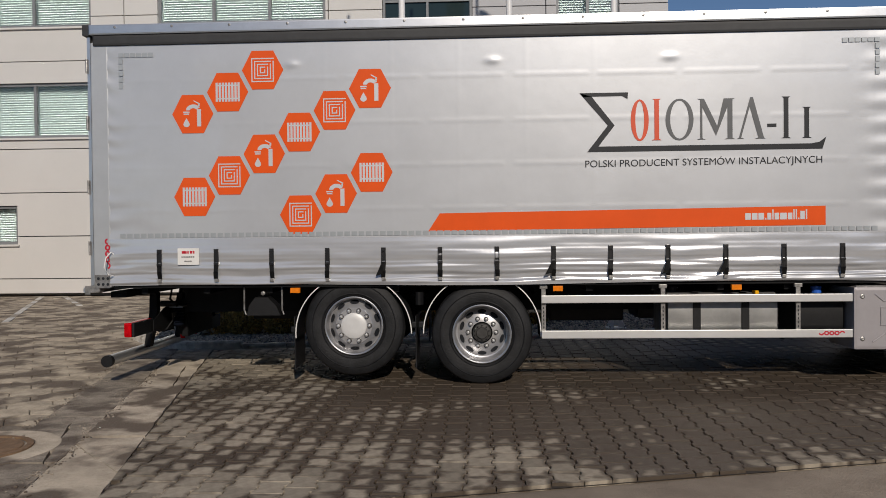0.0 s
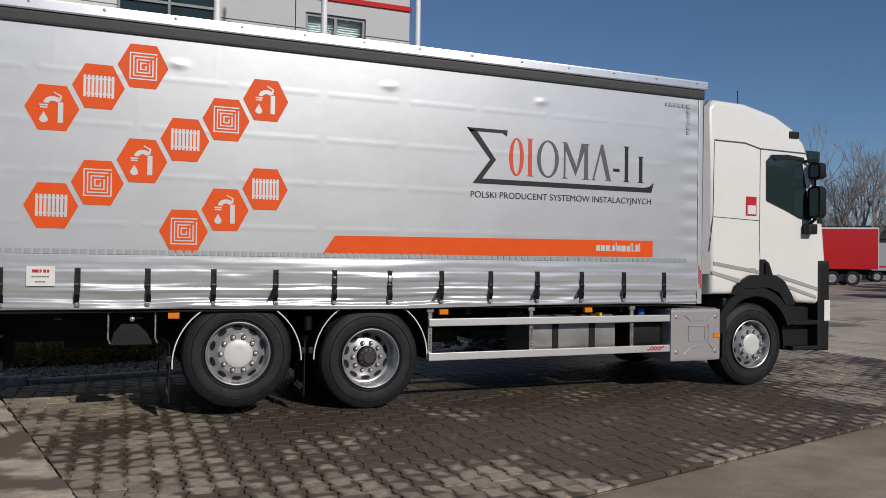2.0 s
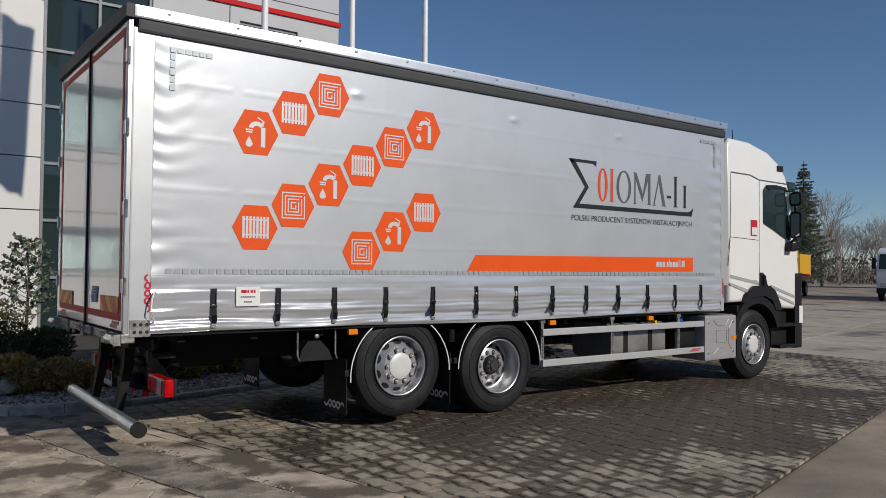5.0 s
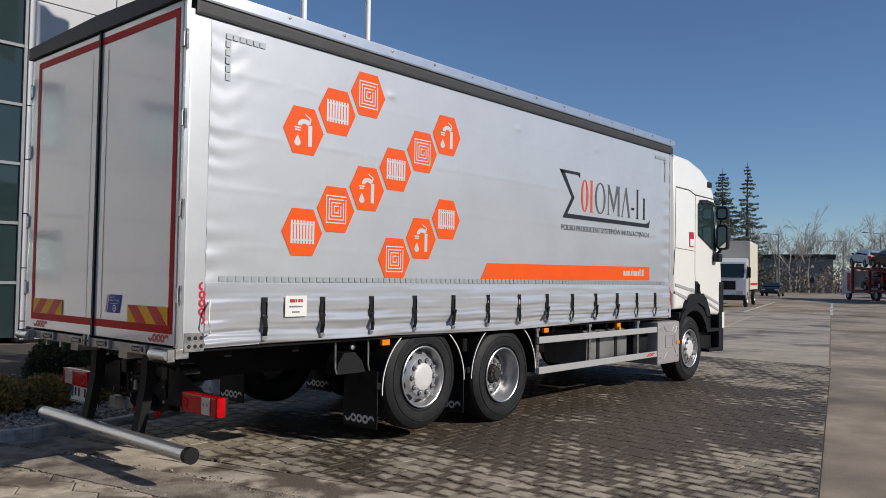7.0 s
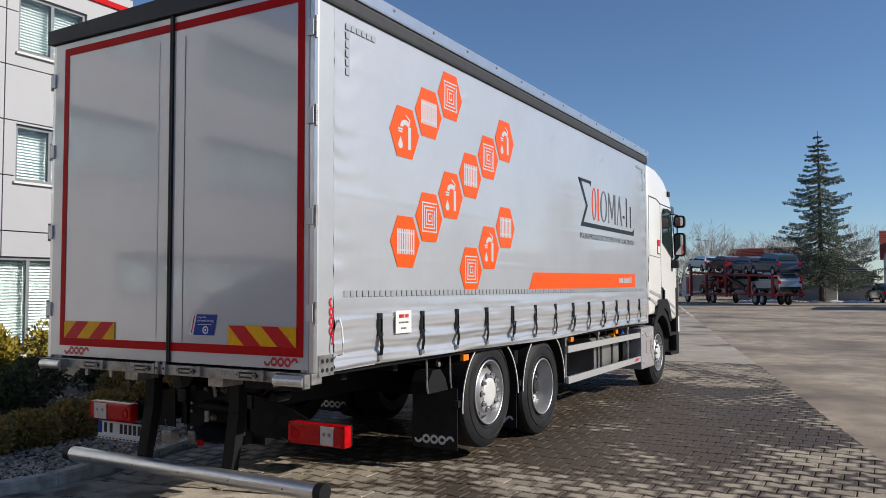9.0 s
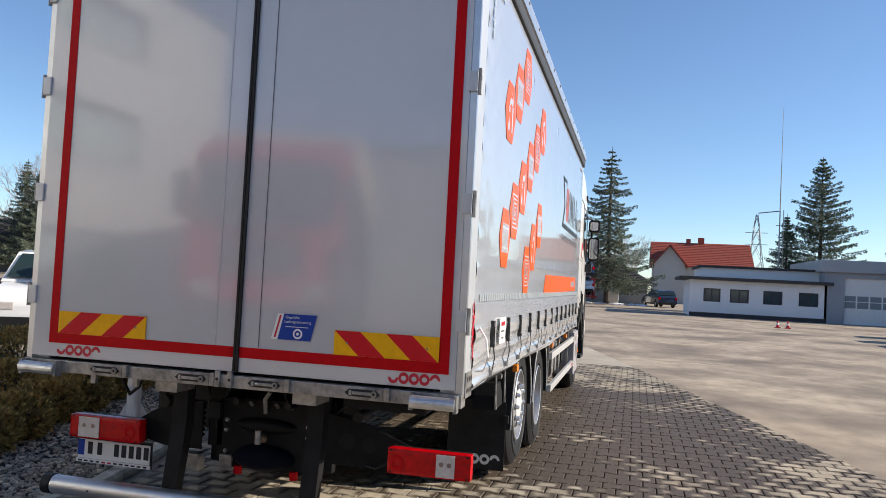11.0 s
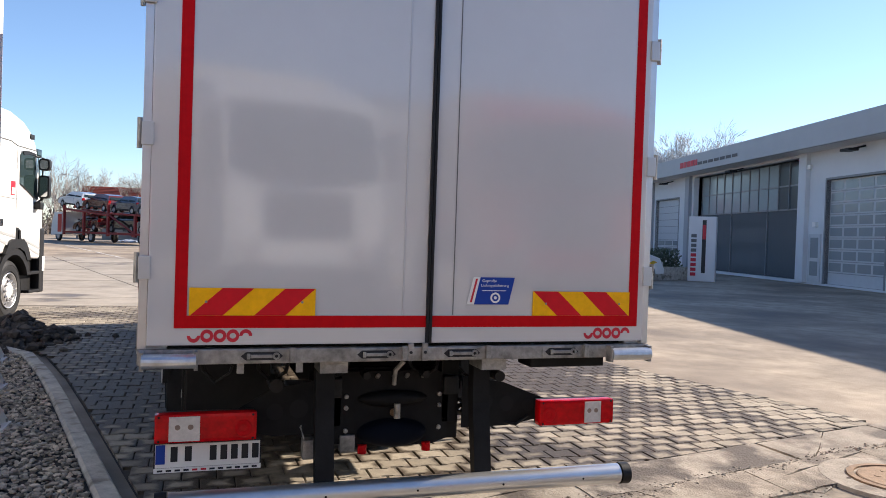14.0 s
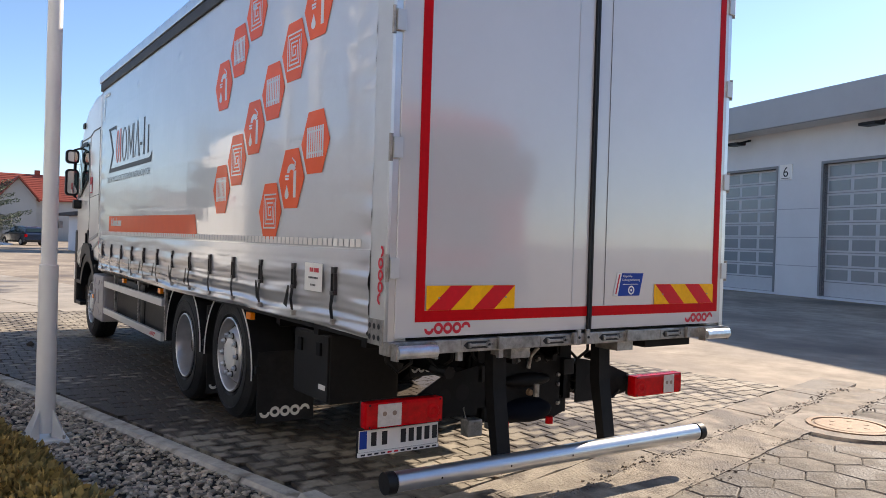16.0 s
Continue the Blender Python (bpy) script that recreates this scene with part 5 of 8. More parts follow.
part("cover_tread", B(7.0, 7.6, 0.02, 0.48, 0.8655, 0.875), M_GALV, truck)

# cab
prof = [(7.52, 1.02), (7.50, 2.2), (7.46, 3.10), (7.56, 3.195), (8.0, 3.185), (8.45, 3.09), (8.72, 2.96), (8.90, 2.80), (8.97, 2.66), (9.10, 2.25), (9.22, 1.82), (9.275, 1.30), (9.28, 0.98), (9.12, 0.90), (8.80, 0.92), (8.66, 1.02), (8.55, 1.14), (8.35, 1.20), (8.05, 1.20), (7.88, 1.10), (7.84, 1.02)]
bm = P(prof, "y", 0.02, W - 0.02)
es = [e for e in bm.edges if abs(e.verts[0].co.y - e.verts[1].co.y) < 1e-4]
bmesh.ops.bevel(bm, geom=es, offset=0.07, segments=4, affect="EDGES", profile=0.6)
cab = part("cab", bm, M_WHITE, truck, "white high-roof cab with dark side windows", 50)
for s in (0, 1):
    def fl(name, poly, d, m, lab="", th=0.004, par=None):
        return part(name, flat(poly, s, d - 0.02, th), m, par or cab, lab)

    def line(pts, m=M_INK, r=0.004):
        part("panel_gap", T([(x, outer(s, -0.0195), z) for x, z in pts], r, 6), m, cab)
    line([(7.56, 2.74), (8.0, 2.735), (8.22, 2.685), (8.93, 2.675)], M_JOINT, 0.009)
    line([(8.225, 2.68), (8.222, 1.55), (8.24, 1.36), (8.29, 1.20)])
    line([(7.56, 1.885), (8.222, 1.86)])
    line([(7.56, 2.72), (7.55, 1.88), (7.5, 1.5)])
    fl("belt_stripe", [(7.56, 1.388), (8.21, 1.294), (8.21, 1.254), (7.56, 1.348)], 0.0025, M_BELT)
    fl("belt_stripe", [(8.50, 1.252), (9.12, 1.100), (9.12, 1.060), (8.50, 1.212)], 0.0025, M_BELT)
    gl = fl("side_window", [(8.31, 2.55), (8.36, 2.60), (8.62, 2.60), (8.83, 2.59), (8.93, 2.2), (8.985, 1.90), (8.94, 1.885), (8.82, 1.92), (8.62, 2.0), (8.315, 2.1)], 0.006, M_GLASSDARK, "dark tinted side window")
    fl("window_trim", [(8.83, 2.595), (8.85, 2.595), (9.005, 1.89), (8.985, 1.89), (8.93, 2.2)], 0.008, M_PLASTIC)
    fl("windscreen_edge", [(8.955, 2.60), (9.0, 2.57), (9.19, 1.86), (9.11, 1.86), (9.02, 2.3)], 0.006, M_GLASSDARK)
    fl("rain_deflector", [(8.36, 2.625), (8.62, 2.64), (8.88, 2.62), (8.87, 2.585), (8.62, 2.59), (8.44, 2.56)], 0.016, M_PLASTIC)
    part("window_divider", T([(8.33, outer(s, -0.008), 2.10), (8.62, outer(s, -0.008), 2.0), (8.82, outer(s, -0.008), 1.92), (8.97, outer(s, -0.008), 1.885)], 0.008, 6), M_INK, cab)
    fl("grey_stripe", [(7.54, 1.285), (8.19, 1.14), (8.22, 1.10), (8.20, 1.10), (7.9, 1.155), (7.54, 1.25)], 0.004, M_GREYPAINT)
    fl("grey_stripe", [(8.50, 1.17), (9.1, 1.00), (9.1, 0.965), (8.50, 1.13)], 0.004, M_GREYPAINT)
    fl("door_handle_recess", [(8.225, 1.42), (8.30, 1.42), (8.36, 1.38), (8.44, 1.20), (8.42, 1.17), (8.28, 1.18), (8.225, 1.22)], 0.006, M_PLASTIC, "black door handle recess")
    part("door_handle", B(8.29, 8.35, *sorted((outer(s, -0.012), outer(s, 0.01))), 1.22, 1.38, bev=0.01), M_BLACK, cab)
    fl("red_notice", [(8.02, 2.13), (8.17, 2.13), (8.17, 1.915), (8.02, 1.915)], 0.003, M_REDPRINT, "red-bordered white notice")
    fl("notice_panel", [(8.035, 2.03), (8.155, 2.03), (8.155, 1.93), (8.035, 1.93)], 0.008, M_WHITEPRINT)
    fl("badge_shape", [(8.09, 1.32), (8.17, 1.315), (8.17, 1.28), (8.09, 1.285)], 0.003, M_GREYPAINT)
    part("roof_marker", B(8.66, 8.80, *sorted((outer(s, -0.03), outer(s, 0.0))), 2.84, 2.92, bev=0.015), M_PLASTIC, cab)
    # wheel arch
    bm = bmesh.new()
    a0 = (0.0, 0.30) if s == 0 else (W - 0.30, W)
    revolve(bm, [(0.50, a0[0]), (0.50, a0[1]), (0.60, a0[1]), (0.60, a0[0]), (0.50, a0[0])], (8.165, 0, 0.50), seg=20, a0=math.radians(18), a1=math.radians(170))
    part("front_wheel_arch", bm, M_PLASTIC, cab, "black plastic front wheel arch", 40)
    part("arch_flare", P([(7.82, 1.02), (7.95, 1.18), (8.08, 1.24), (8.45, 1.24), (8.58, 1.17), (8.70, 1.0), (8.74, 0.9), (8.60, 0.9), (8.50, 1.04), (8.33, 1.10), (8.0, 1.09), (7.93, 1.02)], "y", *((-0.012, 0.04) if s == 0 else (W - 0.04, W + 0.012))), M_PLASTIC, cab)
    part("rear_mudguard", B(7.70, 7.76, *((0.02, 0.35) if s == 0 else (W - 0.35, W - 0.02)), 0.32, 0.98, bev=0.02), M_PLASTIC, cab)
    # steps and bumper corner
    bm = bmesh.new()
    yy = (0.015, 0.32) if s == 0 else (W - 0.32, W - 0.015)
    prism(bm, [(8.66, 0.98), (8.72, 0.36), (9.18, 0.345), (9.20, 0.90), (9.12, 0.92)], "y", yy[0] + (0.12 if s == 0 else 0), yy[1] - (0 if s == 0 else 0.12))
    st = part("entry_step", bm, M_PLASTIC, cab, "black plastic entry steps")
    for z in (0.36, 0.66):
        part("step_tread", B(8.74, 9.14, yy[0], yy[1], z, z + 0.05, bev=0.01), M_PLASTIC, st)
    part("bumper_corner", B(9.12, 9.31, *((0.01, 0.4) if s == 0 else (W - 0.4, W - 0.01)), 0.345, 1.42, bev=0.04), M_PLASTIC, cab)
    part("bumper_white_panel", B(9.22, 9.318, *((0.004, 0.3) if s == 0 else (W - 0.3, W - 0.004)), 0.70, 0.95, bev=0.015), M_WHITE, cab)
    # mirrors
    mo = (-0.19, -0.015) if s == 0 else (W + 0.015, W + 0.19)

    def rounded(y0, y1, z0, z1, r):
        pts = []
        for cy, cz, q0 in ((y1 - r, z1 - r, 0), (y0 + r, z1 - r, 90), (y0 + r, z0 + r, 180), (y1 - r, z0 + r, 270)):
            pts += [(cy + r * math.cos(math.radians(q0 + q)), cz + r * math.sin(math.radians(q0 + q))) for q in (0, 30, 60, 90)]
        return pts
    for z0, z1, lab in ((2.36, 2.555, "black wide-angle mirror housing"), (1.905, 2.28, "black mirror housing")):
        bm = P(rounded(*mo, z0, z1, 0.05), "x", 8.925, 9.04)
        rim = [e for e in bm.edges if abs(e.verts[0].co.x - 9.04) < 1e-4 and abs(e.verts[1].co.x - 9.04) < 1e-4]
        bmesh.ops.bevel(bm, geom=rim, offset=0.04, segments=3, affect="EDGES", profile=0.5)
        mh = part("mirror_housing", bm, M_PLASTIC, cab, lab, 40)
        part("mirror_glass", P(rounded(mo[0] + 0.026, mo[1] - 0.026, z0 + 0.028, z1 - 0.028, 0.03), "x", 8.921, 8.9245), M_MIRROR, mh)
    ym = outer(s, 0.06)
    part("mirror_arm", T([(8.86, outer(s, -0.03), 2.585), (8.985, ym, 2.565), (8.99, ym, 1.9), (8.94, outer(s, -0.03), 1.80)], 0.022, 8), M_PLASTIC, cab)
    part("kerb_mirror", B(8.87, 9.01, *sorted((outer(s, -0.03), outer(s, 0.085))), 1.72, 1.845, bev=0.03), M_PLASTIC, cab)
    part("roof_side_fairing", P([(7.41, 1.25), (7.42, 3.10), (7.50, 3.18), (7.52, 2.2), (7.52, 1.25)], "y", *((0.03, 0.08) if s == 0 else (W - 0.08, W - 0.03))), M_GREYPAINT, cab, "grey side air fairing")
part("windscreen", P([(8.985, 2.60), (9.115, 2.25), (9.235, 1.82), (9.225, 1.82), (9.105, 2.25), (8.975, 2.60)], "y", 0.15, W - 0.15), M_GLASSDARK, cab, "wide dark windscreen")
part("sun_visor", B(8.93, 9.16, 0.02, W - 0.02, 2.58, 2.72, bev=0.04), M_GLASSDARK, cab, "dark sun visor")
part("grille", B(9.27, 9.30, 0.42, W - 0.42, 0.42, 1.62, bev=0.01), M_PLASTIC, cab)
part("antenna", T([(8.35, 0.5, 3.08), (8.33, 0.5, 3.45)], 0.006, 6), M_PLASTIC, cab)
part("engine_block", B(7.9, 9.1, 0.75, W - 0.75, 0.45, 1.0, bev=0.05), M_BLACK, truck)
part("sun_visor", P([(8.90, 2.86), (8.93, 2.87), (9.16, 2.62), (9.13, 2.60)], "y", 0.18, W - 0.18), M_GLASSDARK, cab, "dark tinted sun visor over the windscreen")

# ---- yard: slabs, pavers, kerb, gravel bed ----
APRON = [(0.90, -4.2), (1.82, -4.2), (0.32, 2.25), (0.2, 2.6), (-0.70, 2.9)]


def inside(x, y, poly):
    r = False
    n = len(poly)
    for k in range(n):
        (xa, ya), (xb, yb) = poly[k], poly[(k + 1) % n]
        if (ya > y) != (yb > y) and x < (xb - xa) * (y - ya) / (yb - ya) + xa:
            r = not r
    return r


def clip_poly(poly, a, b, c):
    """Keeps the part of a polygon where a*x + b*y <= c."""
    out = []
    for k in range(len(poly)):
        p, q = poly[k], poly[(k + 1) % len(poly)]
        dp, dq = a * p[0] + b * p[1] - c, a * q[0] + b * q[1] - c
        if dp <= 0:
            out.append(p)
        if dp * dq < 0:
            t = dp / (dp - dq)
            out.append((p[0] + (q[0] - p[0]) * t, p[1] + (q[1] - p[1]) * t))
    return out


apron = sheet("concrete_apron", APRON, -0.022, M_APRONJOINT, "dark soil in the joints of the concrete apron")
ORG[apron] = Vector((0, 0, 0))
rs = random.Random(5)
EDGE = [(1.82, -4.2), (0.32, 2.25)]
cols = [-0.91, -0.45, 0.06]
for ci, (xa, xb) in enumerate(zip(cols, cols[1:])):
    yy = -4.2 + rs.uniform(-0.2, 0.2)
    while yy < 3.2:
        h = rs.uniform(1.1, 1.9)
        poly = [(xa, yy), (xb, yy), (xb, yy + h), (xa, yy + h)]
        poly = [(x + 0.843 - 0.2326 * y + rs.uniform(-0.012, 0.012), y + rs.uniform(-0.03, 0.03)) for x, y in poly]
        g = 0.012
        cx = sum(p[0] for p in poly) / 4
        cy = sum(p[1] for p in poly) / 4
        poly = [(x + (cx - x) * g, y + (cy - y) * g) for x, y in poly]
        for (ax, ay), (bx, by) in zip(EDGE, EDGE[1:]):
            nx_, ny_ = (by - ay), -(bx - ax)
            poly = clip_poly(poly, nx_, ny_, nx_ * ax + ny_ * ay - 0.05) if poly else poly
        poly = clip_poly(poly, 0, 1, 2.75) if poly else poly
        yy += h
        if len(poly) < 3:
            continue
        pieces = [poly]
        # some slabs are broken by irregular cracks
        for _ in range(rs.choice((0, 0, 1, 1))):
            nxt = []
            for q in pieces:
                mx, my = sum(p[0] for p in q) / len(q), sum(p[1] for p in q) / len(q)
                t = rs.uniform(0, math.pi)
                a_, b_ = math.cos(t), math.sin(t)
                c_ = a_ * mx + b_ * my + rs.uniform(-0.15, 0.15)
                for sgn in (1, -1):
                    w = clip_poly(q, a_ * sgn, b_ * sgn, c_ * sgn - 0.004)
                    if len(w) > 2:
                        nxt.append(w)
            pieces = nxt
        for q in pieces:
            # uneven broken edges
            rag = []
            for k in range(len(q)):
                p, w = Vector(q[k]), Vector(q[(k + 1) % len(q)])
                n = max(1, int((w - p).length / 0.13))
                for j in range(n):
                    v = p.lerp(w, j / n)
                    if j:
                        v += Vector((rs.uniform(-1, 1), rs.uniform(-1, 1))) * 0.011
                    rag.append((v.x, v.y))
            dz = rs.uniform(-0.004, 0.004)
            bm = bmesh.new()
            top = [bm.verts.new((x, y, dz)) for x, y in rag]
            bot = [bm.verts.new((x, y, -0.03)) for x, y in rag]
            bm.faces.new(top)
            for k in range(len(rag)):
                bm.faces.new((top[k - 1], bot[k - 1], bot[k], top[k]))
            bmesh.ops.recalc_face_normals(bm, faces=bm.faces[:])
            part("slab", bm, M_CONCRETE if ci else M_OLDPATCH, apron)

# pale concrete slabs beyond the pavers, along the seam of the yard
strip = sheet("concrete_strip", [(11.92, -0.85), (35.6, 5.25), (32.6, 17.0), (11.92, 11.7)], -0.024, M_APRONJOINT, "dark joints between pale concrete yard slabs")
ORG[strip] = Vector((0, 0, 0))
ex, ey = Vector((0.9684, 0.2495)), Vector((-0.2495, 0.9684))
for c in range(-1, 9):
    for r in range(4):
        o = Vector((11.95, -0.83)) + ex * (2.75 * c) + ey * (3.0 * r)
        q = [o + ex * u + ey * v for u, v in ((0.02, 0.02), (2.73, 0.02), (2.73, 2.98), (0.02, 2.98))]
        poly = clip_poly([(p.x, p.y) for p in q], -1, 0, -11.94)
        if len(poly) < 3:
            continue
        dz = rs.uniform(-0.004, 0.003)
        bm = bmesh.new()
        top = [bm.verts.new((x, y, dz)) for x, y in poly]
        bot = [bm.verts.new((x, y, -0.03)) for x, y in poly]
        bm.faces.new(top)
        for k in range(len(poly)):
            bm.faces.new((top[k - 1], bot[k - 1], bot[k], top[k]))
        bmesh.ops.recalc_face_normals(bm, faces=bm.faces[:])
        part("yard_slab", bm, M_SLABPALE, strip)

# crumbs of broken concrete along the ragged joints
rc = random.Random(31)
crumbs = []
for _ in range(900):
    y = rc.uniform(-3.9, 2.2)
    x = rc.choice((0.393, 0.393, -0.067)) - 0.2326 * y + rc.gauss(0, 0.035) + 0.03 * math.sin(5 * y)
    crumbs.append((x, y, 0.002, rc.choice((0.004, 0.005, 0.006, 0.008, 0.012))))
# manhole
mh = thing("manhole_cover", (0.28, -2.15, 0), "round rusty brown manhole cover in the concrete", "manhole")
part("cover", R([(0.0, 0.012), (0.26, 0.012), (0.27, 0.008), (0.275, -0.02)], (0.28, -2.15, 0), "z", 32), M_RUST, mh)
part("concrete_collar", R([(0.345, -0.02), (0.345, 0.004), (0.50, 0.003), (0.51, -0.03)], (0.28, -2.15, 0), "z", 32), M_CONCRETE, mh)
part("ring", R([(0.285, -0.02), (0.29, 0.014), (0.33, 0.012), (0.34, -0.02)], (0.28, -2.15, 0), "z", 32), M_RUST, mh)
for k in range(6):
    t = k * math.pi / 3
    part("knob", R([(0.0, 0.016), (0.02, 0.015), (0.024, 0.011)], (0.28 + 0.15 * math.cos(t), -2.15 + 0.15 * math.sin(t), 0), "z", 10), M_RUST, mh)

KERB = [(-2.6, 8.2), (-1.75, 4.9), (-1.2, 3.45), (-0.80, 2.93), (-0.42, 2.56), (0.05, 2.45), (0.60, 2.53), (1.15, 2.66), (2.3, 2.93), (3.4, 3.19), (4.6, 3.49), (6.0, 3.90), (6.5, 4.25), (6.8, 4.75), (6.85, 9.5)]
pts = []
for k in range(len(KERB) - 1):
    p, q = Vector(KERB[k]), Vector(KERB[k + 1])
    n = max(1, round((q - p).length / 0.9))
    pts += [p.lerp(q, j / n) for j in range(n)]
pts.append(Vector(KERB[-1]))
kerb = thing("kerb", (3, 3, 0), "grey concrete kerb stones round the gravel bed", "kerb", kind="structure")
for p, q in zip(pts, pts[1:]):
    d = (q - p).normalized()
    nrm = Vector((-d.y, d.x))
    a, b = p + d * 0.006, q - d * 0.006
    h = (0.085 if p.x < 0.1 else 0.05) + rs.uniform(-0.006, 0.006)
    bm = bmesh.new()
    prof = [(0.0, -0.05), (0.0, h - 0.025), (0.018, h), (0.112, h), (0.13, h - 0.02), (0.13, -0.05)]
    ra = [bm.verts.new((a.x + nrm.x * u, a.y + nrm.y * u, v)) for u, v in prof]
    rb = [bm.verts.new((b.x + nrm.x * u, b.y + nrm.y * u, v)) for u, v in prof]
    for k in range(6):
        bm.faces.new((ra[k - 1], ra[k], rb[k], rb[k - 1]))
    bm.faces.new(ra)
    bm.faces.new(rb[::-1])
    bmesh.ops.recalc_face_normals(bm, faces=bm.faces[:])
    part("kerb_stone", bm, M_KERB, kerb)

BED = [(x + 0.1 * (1 if y > 4.5 and x < 0 else 0) - (0.1 if x > 6.5 else 0), y + 0.06) for x, y in KERB] + [(6.8, 11.6), (-3.2, 11.6)]
sheet("planting_bed", BED, 0.008, M_SOIL, "dark soil planting bed under pebbles")
ico_v = []
ico_bm = bmesh.new()
bmesh.ops.create_icosphere(ico_bm, subdivisions=1, radius=1.0)
ico_v = np.array([v.co[:] for v in ico_bm.verts])
ico_bm.verts.index_update()
ico_f = np.array([[v.index for v in f.verts] for f in ico_bm.faces])
ico_bm.free()


def scatter(name, material, spots, label, category, seed, flat_k=0.6):
    """Many small stones as one mesh. spots: (x, y, z, size)."""
    rng = np.random.default_rng(seed)
    V, F = [], []
    for k, (x, y, z, s) in enumerate(spots):
        sc = s * rng.uniform(0.7, 1.3, 3) * np.array((1, 1, flat_k))
        a = rng.uniform(0, 6.28)
        v = ico_v * sc * (1 + 0.18 * rng.standard_normal((len(ico_v), 1)))
        c, s_ = math.cos(a), math.sin(a)
        v = np.stack([v[:, 0] * c - v[:, 1] * s_, v[:, 0] * s_ + v[:, 1] * c, v[:, 2]], 1) + (x, y, z)
        V.append(v)
        F.append(ico_f + k * len(ico_v))
    me = bpy.data.meshes.new(name)
    me.from_pydata(np.concatenate(V).tolist(), [], np.concatenate(F).tolist())
    me.materials.append(material)
    ob = new(name, me)
    return tagged(ob, label, category, kind="stuff")


scatter("concrete_crumbs", M_OLDPATCH, crumbs, "crumbs of broken concrete along the slab joints", "rubble", 8)
spots = []
rp = random.Random(9)
while len(spots) < 17000:
    x, y = rp.uniform(-2.2, 6.8), rp.uniform(2.2, 6.8)
    if rp.random() > math.exp(-max(0, y - 3.2) * 0.45) or not inside(x, y, BED):
        continue
    if not inside(x - 0.03, y - 0.10, BED):
        continue
    spots.append((x, y, 0.016 + rp.uniform(0, 0.014), rp.uniform(0.009, 0.023)))
scatter("pebbles", M_PEBBLE, spots, "loose grey and brown pebbles in the planting bed", "gravel", 3)


# ---- plants ----
def leaf_cloud(pts_dirs, size, seed, spread=0.5):
    """Small two-triangle leaves at points, each turned along its own direction."""
    rng = random.Random(seed)
    V, F = [], []
    for p, d in pts_dirs:
        d = (Vector(d) + Vector((rng.gauss(0, spread), rng.gauss(0, spread), rng.gauss(0, spread)))).normalized()
        s = d.orthogonal().normalized()
        s.rotate(Matrix.Rotation(rng.uniform(0, 6.28), 3, d))
        L_ = size * rng.uniform(0.7, 1.4)
        w = L_ * 0.32
        p = Vector(p)
        n = len(V)
        V += [p, p + d * L_ * 0.5 + s * w, p + d * L_, p + d * L_ * 0.5 - s * w]
        F += [(n, n + 1, n + 2), (n, n + 2, n + 3)]
    return V, F


def mesh_part(name, V, F, material, parent, label=""):
    me = bpy.data.meshes.new(name)
    o = ORG[parent]
    me.from_pydata([(Vector(v) - o)[:] for v in V], [], F)
    me.materials.append(material)
    ob = new(name, me)
    ob.parent = parent
    ORG[ob] = o
    return tagged(ob, label)


def shrub(x, y, r, h, material, seed, label, n=1500, leaf=0.07, z=0.015, ball=False):
    rng = random.Random(seed)
    ob = thing("shrub", (x, y, z), label, "shrub", "shrubs in the bed")
    bm = bmesh.new()
    for k in range(9):
        t = rng.uniform(0, 6.28)
        a = rng.uniform(0.2, 0.9) * r
        tube(bm, [(x, y, z), (x + a * 0.5 * math.cos(t), y + a * 0.5 * math.sin(t), z + h * 0.45), (x + a * math.cos(t), y + a * math.sin(t), z + h * 0.8)], 0.012, 5, radii=[0.014, 0.009, 0.004])
    part("stem", bm, M_BARK, ob)
    pd = []
    lobes = [(rng.uniform(-0.5, 0.5) * r, rng.uniform(-0.5, 0.5) * r, rng.uniform(0.35, 0.75) * h, rng.uniform(0.45, 0.7)) for _ in range(7)]
    if ball:
        lobes = [(0, 0, h * 0.5, 1.0), (0.12 * r, 0, h * 0.5, 0.92), (-0.1 * r, 0.12 * r, h * 0.53, 0.92)]
    for _ in range(n):
        lx, ly, lz, lr = rng.choice(lobes)
        d = Vector((rng.gauss(0, 1), rng.gauss(0, 1), rng.gauss(0, 1))).normalized()
        q = rng.uniform(0.55, 1.0) ** 0.5
        p = Vector((x + lx + d.x * lr * r * q, y + ly + d.y * lr * r * q, z + max(0.03, lz + d.z * lr * h * 0.6 * q)))
        pd.append((p, d + Vector((0, 0, 0.5))))
    V, F = leaf_cloud(pd, leaf, seed)
    mesh_part("foliage", V, F, material, ob)
    return ob


shrub_list = [(-0.6, 6.4, 0.6, 0.75, 0), (0.15, 7.6, 0.55, 0.9, 0), (0.4, 5.7, 0.5, 0.6, 0), (-1.5, 8.6, 0.5, 0.45, 0), (0.75, 3.92, 0.26, 0.30, 1), (0.25, 3.85, 0.26, 0.34, 1), (1.25, 3.98, 0.26, 0.32, 1), (1.75, 4.12, 0.28, 0.34, 1), (3.4, 6.4, 0.45, 0.42, 0), (3.9, 5.7, 0.35, 0.3, 1), (3.0, 5.4, 0.35, 0.4, 1), (4.9, 7.0, 0.42, 0.55, 1), (2.4, 4.4, 0.30, 0.36, 1), (3.0, 4.55, 0.33, 0.4, 1), (3.7, 4.8, 0.33, 0.4, 1), (4.4, 5.0, 0.33, 0.4, 1), (-0.2, 3.9, 0.3, 0.4, 1), (1.3, 5.0, 0.4, 0.55, 0), (2.2, 6.0, 0.45, 0.6, 0)]
